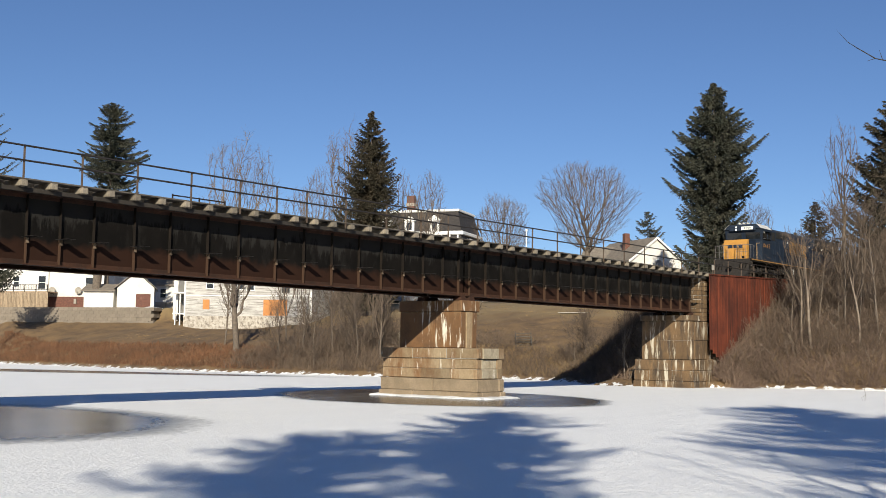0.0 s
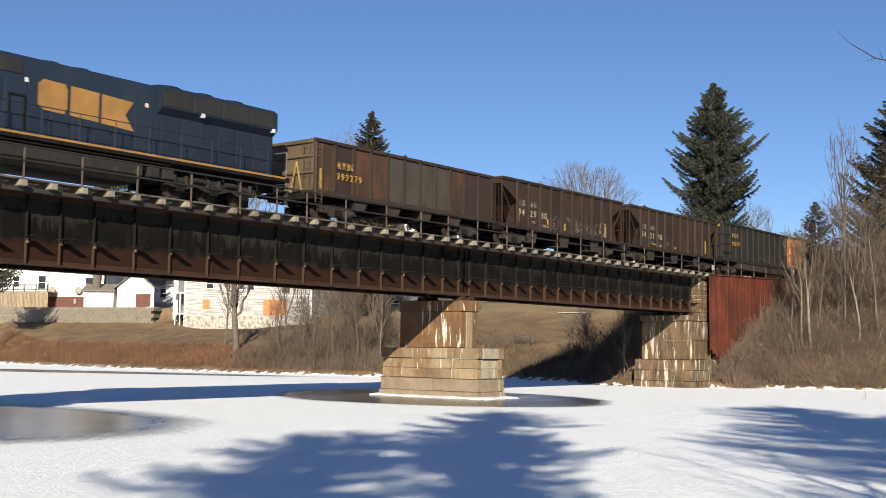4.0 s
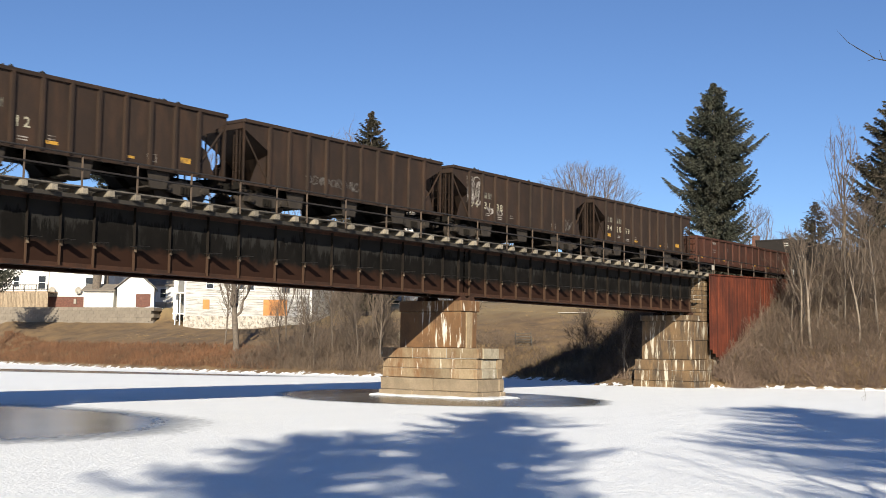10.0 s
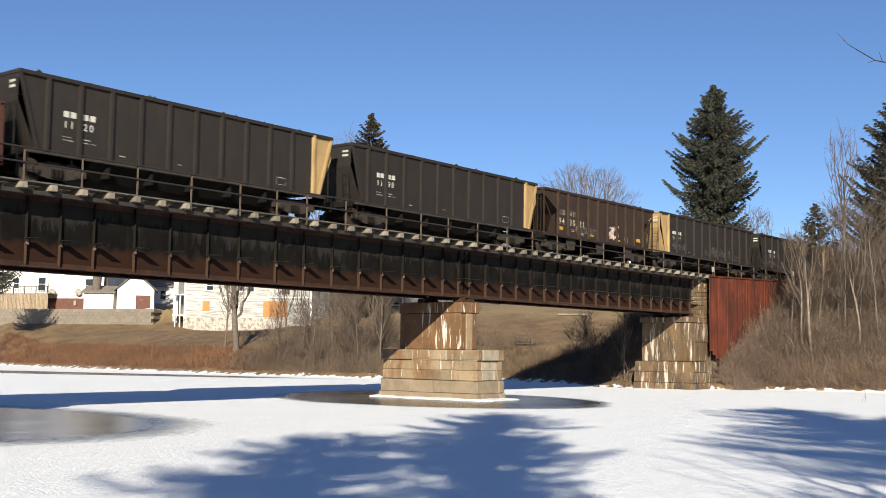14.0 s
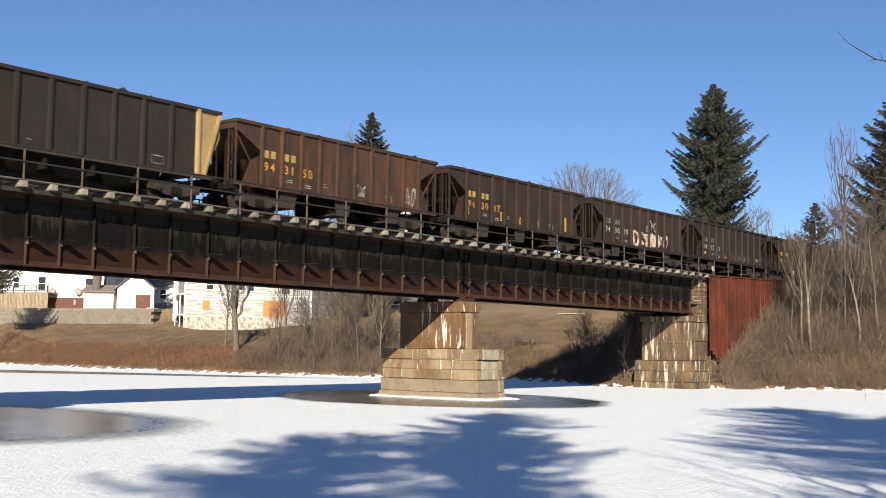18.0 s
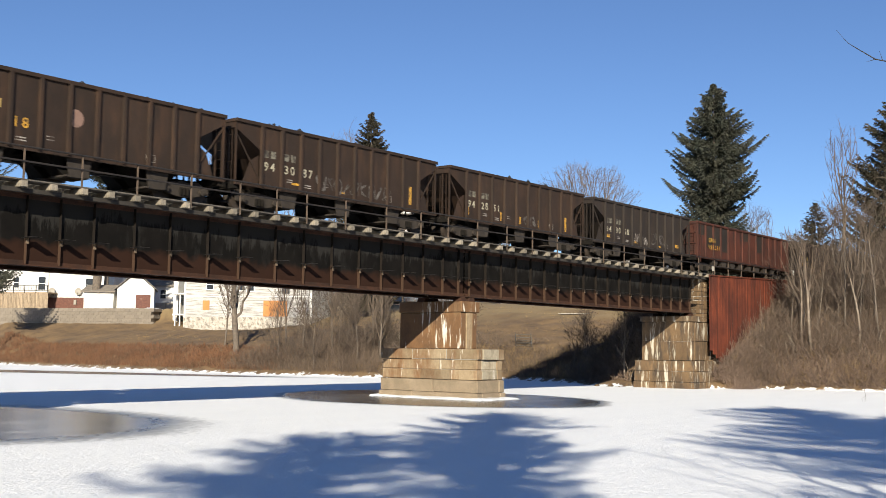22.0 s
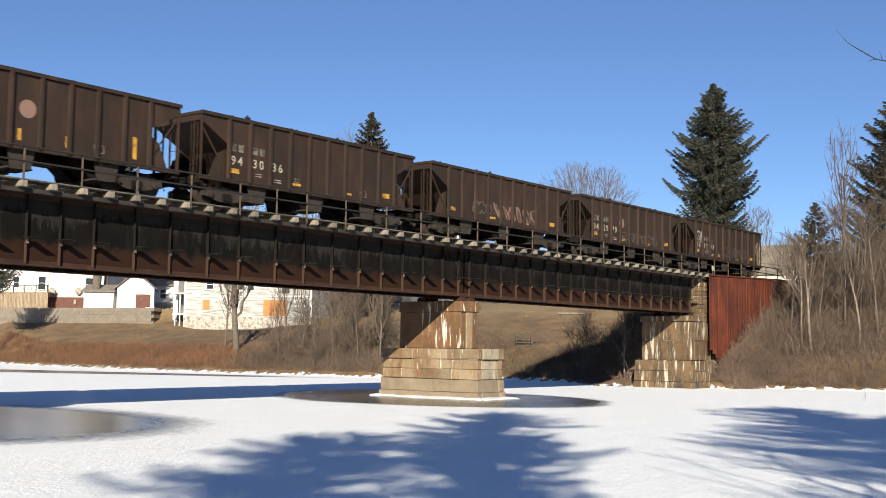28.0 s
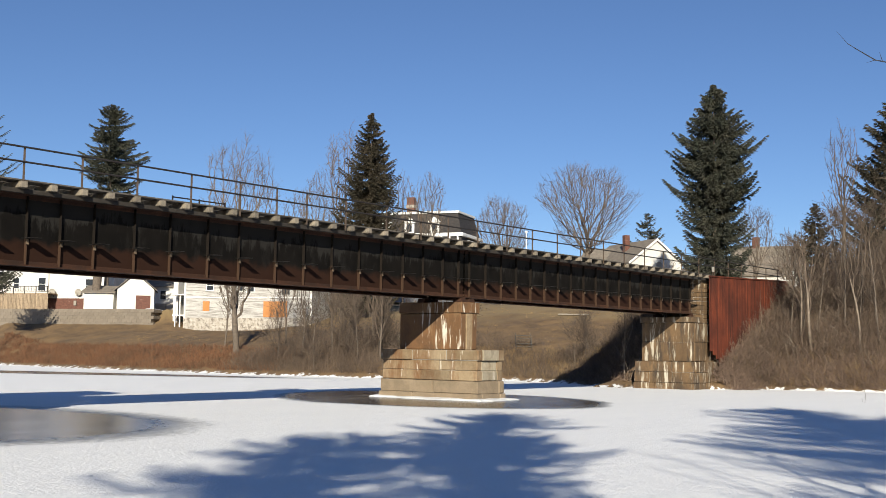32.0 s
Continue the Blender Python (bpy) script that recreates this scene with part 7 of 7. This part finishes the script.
for u, z, w, h in ((3.2, 10.1, 0.9, 1.2), (7.7, 10.0, 0.9, 1.2), (9.0, 9.9, 0.9, 1.2)):
    window(bh, u, z, w, h)
part("dark_opening", Geo().box(13.8, 14.9, -0.03, -0.004, 9.5, 10.9), M["pane"], bh)
# porch wing on its side
for i in range(3):
    part("porch_post", Geo().box(-1.6 + i * 0.7, -1.45 + i * 0.7, 0.4, 0.55, 5.0, 9.4), M["trim"], bh)
part("porch_roof", Geo().slab(-2.0, 0, 0.2, 6.0, 9.4, 9.6, 0.02), M["trim"], bh)
part("porch_wall", Geo().box(-2.6, -1.9, 2.0, 6.0, 4.8, 12.0), M["siding"], bh)
part("porch_floor", Geo().slab(-1.9, 0, 0.3, 6.0, 6.6, 6.8, 0.02), M["trim"], bh)

wh = gable_house(facing((89.4, 158.9), (100.4, 140.6), 0), 21.3, 9.0, 6.5, 9.45, 15.0, 18.5, "siding", "shingle", "brickm", "white_house", "white clapboard house on a red brick foundation")
for u, z, w, h in ((5.6, 10.9, 0.8, 1.5), (9.5, 10.6, 1.1, 1.9), (16.9, 10.4, 1.1, 1.9)):
    window(wh, u, z, w, h)
part("downspout", Geo().tube((11.1, -0.08, 7.5), (11.1, -0.08, 14.8), 0.05, n=6), M["conc"], wh)
part("meter_box", Geo().slab(15.2, 15.6, -0.25, -0.004, 8.4, 9.1, 0.02), M["conc"], wh)
for u, z in ((11.9, 10.35), (16.0, 10.35)):
    dish = tagged(new("satellite_dish"), "grey satellite dish on a house wall", "satellite dish", "satellite dishes")
    dish.matrix_basis = facing((89.4, 158.9), (100.4, 140.6), 0) @ pose(u, -0.55, z)
    rim = Geo()
    for i in range(16):
        a, b = 2 * math.pi * i / 16, 2 * math.pi * (i + 1) / 16
        for r0, r1, y0, y1 in ((0.0, 0.28, 0.12, 0.09), (0.28, 0.52, 0.09, 0.0)):
            rim.add([(r0 * math.cos(a), y0, r0 * math.sin(a)), (r1 * math.cos(a), y1, r1 * math.sin(a)), (r1 * math.cos(b), y1, r1 * math.sin(b)), (r0 * math.cos(b), y0, r0 * math.sin(b))], [(0, 1, 2, 3)])
            rim.add([(r0 * math.cos(a), y0 + 0.02, r0 * math.sin(a)), (r1 * math.cos(a), y1 + 0.02, r1 * math.sin(a)), (r1 * math.cos(b), y1 + 0.02, r1 * math.sin(b)), (r0 * math.cos(b), y0 + 0.02, r0 * math.sin(b))], [(0, 1, 2, 3)])
    part("reflector", rim, M["conc"], dish)
    part("arm", Geo().tube((0, 0.0, -0.5), (0, -0.45, -0.1), 0.02, n=5), M["handrail"], dish)
    part("mast", Geo().tube((0, 0.12, 0), (0, 0.5, -0.2), 0.03, n=6).tube((0, 0.5, -0.2), (0, 0.5, -0.7), 0.03, n=6), M["handrail"], dish)
# deck with fence in front of the white house
at_wh = facing((89.4, 158.9), (100.4, 140.6), 0)
dk = thing("wooden_deck", "weathered wooden deck with dark railing", "deck", at=at_wh)
part("floor", Geo().slab(0.0, 12.6, -3.0, -0.1, 9.95, 10.1, 0.02), M["fence"], dk)
for i in range(60):
    u = 0.1 + i * 0.208
    part("fence_board", Geo().slab(u, u + 0.19, -3.06, -3.02, 7.3, 9.95, 0.006), M["fence"], dk)
for i in range(8):
    part("rail_post", Geo().box(0.1 + i * 1.75, 0.2 + i * 1.75, -3.05, -2.95, 9.95, 11.1), M["handrail"], dk)
for z in (11.0, 10.3):
    part("rail", Geo().box(0.0, 12.6, -3.04, -2.97, z, z + 0.07), M["handrail"], dk)
for i in range(50):
    part("baluster", Geo().box(0.2 + i * 0.25, 0.23 + i * 0.25, -3.02, -2.99, 10.3, 11.0), M["handrail"], dk)
gr = gable_house(facing((96.6, 134.6), (100.6, 131.4), 0), 5.1, 7.5, 6.8, 7.6, 10.6, 12.9, "siding", "shingle", "conc", "garage", "white garage with gabled shingle roof", along_x=False)
part("door", Geo().slab(2.6, 4.6, -0.05, -0.004, 7.65, 9.7, 0.01), M["brickm"], gr)
sh = gable_house(facing((93.9, 138.6), (96.5, 134.9), 0), 4.3, 5.0, 6.8, 7.5, 10.2, 11.0, "siding", "shingle", "conc", "shed", "small white shed beside a garage")
bn = gable_house(facing((110, 158), (119.0, 146.5), 0), 14, 8, 8.0, 9.5, 12.4, 15.5, "siding", "shingle", "conc", "far_house", "white house with dark roof behind the yards")
for u in (5.5, 8.0, 10.0):
    window(bn, u, 10.2, 0.9, 1.4)
rw = thing("retaining_wall", "pale segmental block retaining wall below the yards", "retaining wall")
n = 0
for c in range(9):
    for i in range(34):
        a = (i + (0.5 if c % 2 else 0)) / 34
        if a > 0.985:
            continue
        x, y = 85.6 + (95.4 - 85.6) * a, 147.6 + (124.6 - 147.6) * a
        zb = 3.4 + c * 0.46
        if n == 0:
            blockm = Geo().slab(0, 0.725, 0, 2.2, 0, 0.456, 0.012).mesh("wall_block", M["block"])
        n += 1
        part("wall_block", blockm, None, rw, at=pose(x, y, zb, 0, 0, -66.9))
for x, y, w in ((97.5, 131.0, 2.2), (98.6, 128.6, 1.7), (96.6, 126.9, 1.3), (95.4, 136.9, 1.2)):
    r = random.Random(int(x * 10))
    ring = [(w * r.uniform(0.7, 1.2) * math.cos(i * 0.5236), w * 0.8 * r.uniform(0.7, 1.2) * math.sin(i * 0.5236), 0) for i in range(12)]
    vs = ring + [(p[0] * 0.6, p[1] * 0.6, 0.22) for p in ring] + [(0, 0, 0.3)]
    fs = [(i, (i + 1) % 12, 12 + (i + 1) % 12, 12 + i) for i in range(12)] + [(12 + i, 12 + (i + 1) % 12, 24) for i in range(12)]
    solid("snow_patch", Geo().add(vs, fs), M["snowm"], "thin patch of old snow on the grass", "snow", "snow patches", smooth=True, at=pose(x, y, ground_z(x, y) - 0.03))

# mansard house on the hill
mh = thing("mansard_house", "house with dark slate mansard roof and white dormers", "house", at=facing((141.15, 127.9), (146.95, 111.3), 0.4))
part("wall", Geo().box(0.5, 17.1, 0.5, 11, 10, 19.9), M["bluegrey"], mh)
part("cornice", Geo().slab(0.0, 17.6, 0.0, 11.5, 20.9, 21.5, 0.08), M["trim"], mh, "white bracketed cornice")
part("frieze", Geo().box(0.4, 17.2, 0.4, 11.1, 19.9, 20.9), M["slate"], mh)
for i in range(12):
    part("cornice_bracket", Geo().slab(0.7 + i * 1.44, 0.95 + i * 1.44, 0.1, 0.39, 20.2, 20.89, 0.02), M["trim"], mh)
part("roof", Geo().add([(0.4, 0.4, 21.5), (17.2, 0.4, 21.5), (17.2, 11.1, 21.5), (0.4, 11.1, 21.5), (1.2, 1.3, 24.9), (16.3, 1.3, 24.9), (16.3, 10.2, 24.9), (1.2, 10.2, 24.9)],
                       [(0, 1, 5, 4), (1, 2, 6, 5), (2, 3, 7, 6), (3, 0, 4, 7), (4, 5, 6, 7)]), M["slate"], mh, "dark slate mansard slope")
part("roof_curb", Geo().slab(1.0, 16.5, 1.1, 10.4, 24.9, 25.3, 0.05), M["trim"], mh)
for u in (2.8, 7.15, 11.6):
    dm = part("dormer", Geo().box(u, u + 1.7, 0.35, 1.6, 21.6, 23.5), M["trim"], mh, "white hooded dormer")
    part("hood", Geo().prism([(u - 0.25, 23.4), (u + 0.85, 24.25), (u + 1.95, 23.4), (u + 1.75, 23.25), (u - 0.05, 23.25)], "y", 0.1, 1.5), M["trim"], dm)
    part("pane", Geo().box(u + 0.4, u + 1.3, 0.32, 0.346, 21.8, 23.1), M["pane"], dm)
ch = part("chimney", Geo().slab(6.1, 7.4, 4.0, 5.2, 24.8, 28.2, 0.03), M["brickm"], mh, "red brick chimney")
part("cap", Geo().slab(6.0, 7.5, 3.9, 5.3, 26.4, 26.9, 0.03), M["conc"], ch)
part("porch_roof", Geo().slab(8.0, 20.0, -3.0, 0.4, 18.4, 18.9, 0.05), M["trim"], mh)
part("porch_fascia", Geo().slab(8.2, 19.8, -2.8, 0.4, 19.5, 19.8, 0.05), M["trim"], mh)

# gabled house and its neighbour along the street
gh = gable_house(facing((144.0, 78.6), (151.6, 74.2), 0), 8.8, 13.0, 9.5, 11.0, 15.6, 19.0, "siding", "shingle", "conc", "gabled_house", "white gabled house with grey-brown shingle roof", along_x=False)
dish = tagged(new("satellite_dish"), "grey satellite dish on a house wall", "satellite dish", "satellite dishes")
dish.matrix_basis = facing((144.0, 78.6), (151.6, 74.2), 0) @ pose(4.6, -0.5, 15.2)
part("reflector", rim, M["conc"], dish)
part("mast", Geo().tube((0, 0.12, 0), (0, 0.5, -0.2), 0.03, n=6).tube((0, 0.5, -0.2), (0, 0.5, -0.7), 0.03, n=6), M["handrail"], dish)
for s in ((-0.45, 15.3, 4.4, 18.95), (9.25, 15.3, 4.4, 18.95)):
    part("rake_board", Geo().prism([(s[0], s[1] - 0.15), (s[2], s[3] - 0.15), (s[2], s[3] + 0.2), (s[0], s[1] + 0.2)], "y", -0.42, -0.36), M["trim"], gh)
part("chimney", Geo().slab(2.2, 3.0, 5.0, 5.8, 16.5, 20.0, 0.02), M["brickm"], gh, "red brick chimney")
gl = gable_house(facing((146.5, 88.5), (148.2, 83.5), 0), 6.0, 9.0, 9.5, 11.0, 15.2, 18.3, "siding", "shingle", "conc", "low_house", "house with broad grey-brown shingle roof")
h2 = gable_house(facing((150.0, 66.0), (152.5, 57.0), 0), 9.6, 9.0, 9.5, 11.0, 13.6, 17.8, "siding", "shingle", "conc", "shingled_house", "house with steep grey shingle roof behind the trees")
part("chimney", Geo().slab(2.6, 3.6, 4.2, 5.2, 16.6, 19.3, 0.02), M["brickm"], h2, "red brick chimney")
ut = thing("utility_cabinet", "small grey railway signal cabinet beside the track", "signal cabinet", at=pose(104.5, 40.2, ground_z(104.5, 40.2)))
part("body", Geo().slab(-0.6, 0.6, -0.4, 0.4, 0.1, 1.9, 0.03), M["conc"], ut)
part("roof", Geo().slab(-0.7, 0.7, -0.5, 0.5, 1.9, 2.0, 0.02), M["trim"], ut)
st = thing("wooden_steps", "weathered plank steps set in the grassy slope", "steps", at=facing((85.2, 58.2), (86.1, 57.0), ground_z(85.9, 57.9) - 0.1))
for i in range(6):
    part("tread", Geo().slab(0, 1.4, i * 0.42, i * 0.42 + 0.34, i * 0.26, i * 0.26 + 0.07, 0.01), M["plank"], st)
for u in (-0.06, 1.4):
    part("stringer", Geo().prism([(0, -0.3), (0, 0.05), (2.5, 1.6), (2.5, 0.6)], "x", u, u + 0.06), M["plank"], st)

# bare twigs of a near tree that reach into view
# near-black colour paints the twig as an unlit silhouette
M["dark_twig"] = surf("dark_silhouette_twig", (0.028, 0.023, 0.019), (0.018, 0.015, 0.013), 8, 0.85, bump=0)
tw = thing("overhanging_branch", "thin bare twig hanging into view", "branch", at=pose(6.64, 1.718, 4.239))
way = [((0.25, -0.3, -0.08), 0.0045), ((0, 0, 0), 0.004), ((-0.113, 0.138, 0.043), 0.0036), ((-0.186, 0.228, 0.064), 0.0032), ((-0.257, 0.309, 0.124), 0.0024), ((-0.291, 0.348, 0.155), 0.0015), ((-0.336, 0.396, 0.225), 0.0006)]
stem = Geo()
for (p, ra), (q, rb_) in zip(way, way[1:]):
    stem.tube(p, q, ra, rb_, 6)
part("stem", stem, M["dark_twig"], tw)
part("shoot", Geo().tube((-0.186, 0.228, 0.064), (-0.253, 0.256, 0.038), 0.0024, 0.0006, 5), M["dark_twig"], tw)
part("shoot", Geo().tube((-0.16, 0.195, 0.056), (-0.16, 0.213, 0.117), 0.0022, 0.0006, 5), M["dark_twig"], tw)
reed = thing("reed_stalk", "bent brown reed stalk standing in the snow", "reed", at=pose(62.5, 19.8, 0))
part("stem", Geo().tube((0, 0, -0.05), (0.03, -0.03, 0.35), 0.012, 0.01, 5).tube((0.03, -0.03, 0.35), (0.0, 0.02, 0.8), 0.01, 0.006, 5), M["bark"], reed)
part("blade", Geo().tube((0.02, -0.02, 0.3), (-0.08, 0.14, 0.18), 0.008, 0.006, 4).tube((-0.08, 0.14, 0.18), (-0.03, 0.1, 0.02), 0.006, 0.003, 4), M["bark"], reed)

crown_tree(95.4, 137.8, 15.0, 4.0, 8.0, 140, 500, 0.62, label="thick-trunked leafless tree beside the white house")
pole = thing("white_pole", "thin white flag pole beyond the field", "pole", at=pose(126.0, 84.6, ground_z(126.0, 84.6)))
part("shaft", Geo().tube((0, 0, 0), (0, 0, 18.6 - ground_z(126.0, 84.6)), 0.085, 0.07, n=8), M["trim"], pole)
part("cap", Geo().disc((0, 18.6 - ground_z(126.0, 84.6)), 0.16, -0.12, 0.12, 8), M["trim"], pole)
sg = thing("bridge_sign", "small white sign plate at the end of the bridge", "sign", at=pose(75.6, 34.55, 8.12))
part("stake", Geo().box(-0.03, 0.03, -0.01, 0.03, 0, 0.6), M["post"], sg)
part("plate", Geo().slab(-0.22, 0.22, -0.03, -0.012, 0.3, 0.66, 0.006), M["conc"], sg)
sg = thing("track_sign", "small white marker sign on a thin stake by the track", "sign", at=pose(90.2, 34.2, ground_z(90.2, 34.2)))
part("stake", Geo().box(-0.03, 0.03, -0.01, 0.03, 0, 9.3 - ground_z(90.2, 34.2)), M["post"], sg)
part("plate", Geo().slab(-0.3, 0.3, -0.03, -0.012, 8.95 - ground_z(90.2, 34.2), 9.35 - ground_z(90.2, 34.2), 0.006), M["trim"], sg)
solid("white_board", Geo().slab(-0.1, 0.1, -1.7, 1.7, 0, 0.10, 0.01), M["conc"], "long pale board lying on the field", "board", at=pose(105.7, 64.7, ground_z(105.7, 64.7) + 0.1, 0, 0, 24.3))
rb = random.Random(141)
ring = [Vector((rb.uniform(.45, .62) * math.cos(a) * math.cos(e), rb.uniform(.45, .62) * math.sin(a) * math.cos(e), 0.55 + 0.6 * math.sin(e))) for e in (-0.9, -0.2, 0.5, 1.1) for a in [i * math.pi / 4 for i in range(8)]]
fs = [(k * 8 + i, k * 8 + (i + 1) % 8, k * 8 + 8 + (i + 1) % 8, k * 8 + 8 + i) for k in range(3) for i in range(8)] + [tuple(range(24, 32)), tuple(range(7, -1, -1))]
solid("boulder", Geo().add(ring, fs), M["stone_pale"], "pale boulder on the river bank", "boulder", at=pose(84.0, 71.1, ground_z(84.0, 71.1) - 0.1))
rf = thing("refuge_platform", "refuge platform with pipe railing on the far side of the bridge", "platform")
part("floor", Geo().slab(31.2, 34.4, YC + 1.52, YC + 2.9, TIE_TOP - 0.02, TIE_TOP + 0.04, 0.01), M["plank"], rf)
for x in (31.3, 32.8, 34.3):
    part("post", Geo().box(x - 0.03, x + 0.03, YC + 2.84, YC + 2.88, TIE_TOP + 0.041, 9.25), M["handrail"], rf)
    part("beam", Geo().slab(x - 0.1, x + 0.1, YC - 0.4, YC + 2.85, TIE_TOP - 0.25, TIE_TOP - 0.022, 0.01), M["timber"], rf)
for z in (9.2, 8.7):
    part("rail", Geo().tube((31.3, YC + 2.9, z), (34.3, YC + 2.9, z), 0.03, n=6), M["handrail"], rf)
wr = thing("overhead_wires", "thin dark wires sagging through the trees", "wires")
for y, z in ((41.5, 10.2), (41.9, 10.9)):
    g = Geo()
    line = [(84 + 36 * i / 12, y - 14 * i / 12, z - 3.2 * i / 12 * (1 - i / 12)) for i in range(13)]
    g.add([(p[0] + a, p[1] + a, p[2] + b) for p in line for a, b in ((-0.012, -0.01), (0.012, -0.01), (0.0, 0.014))],
          [(i * 3 + k, i * 3 + (k + 1) % 3, i * 3 + 3 + (k + 1) % 3, i * 3 + 3 + k) for i in range(12) for k in range(3)])
    part("wire", g, M["handrail"], wr)


SPEED = 18.005


def motions():
    """The train runs along the bridge at one speed, its wheels rolling; the twig sways a little."""
    for car, u in CARS:
        walk(car, [(t, pose(u - 27.7 - SPEED * t, YC, RAIL)) for t in (0.0, 16.0, 32.0)])
    first = {}
    for w, dx, rad in WHEELS:
        if (dx, rad) not in first:
            first[(dx, rad)] = w
            walk(w, [(k / 30, pose(dx, 0, rad, 0, -math.degrees(SPEED * k / 30 / rad), 0)) for k in range(961)])
        else:
            lead = first[(dx, rad)]
            w.rotation_mode = "QUATERNION"
            w.animation_data_create()
            w.animation_data.action = lead.animation_data.action
            w.animation_data.action_slot = lead.animation_data.action_slot
    walk(tw, [(t, pose(6.64, 1.718, 4.239 + 0.004 * k, 0, 0, k)) for t, k in ((0, 0), (6, 0.3), (13, -0.2), (19, 0.4), (25.5, 0), (32, 0.2))])


motions()
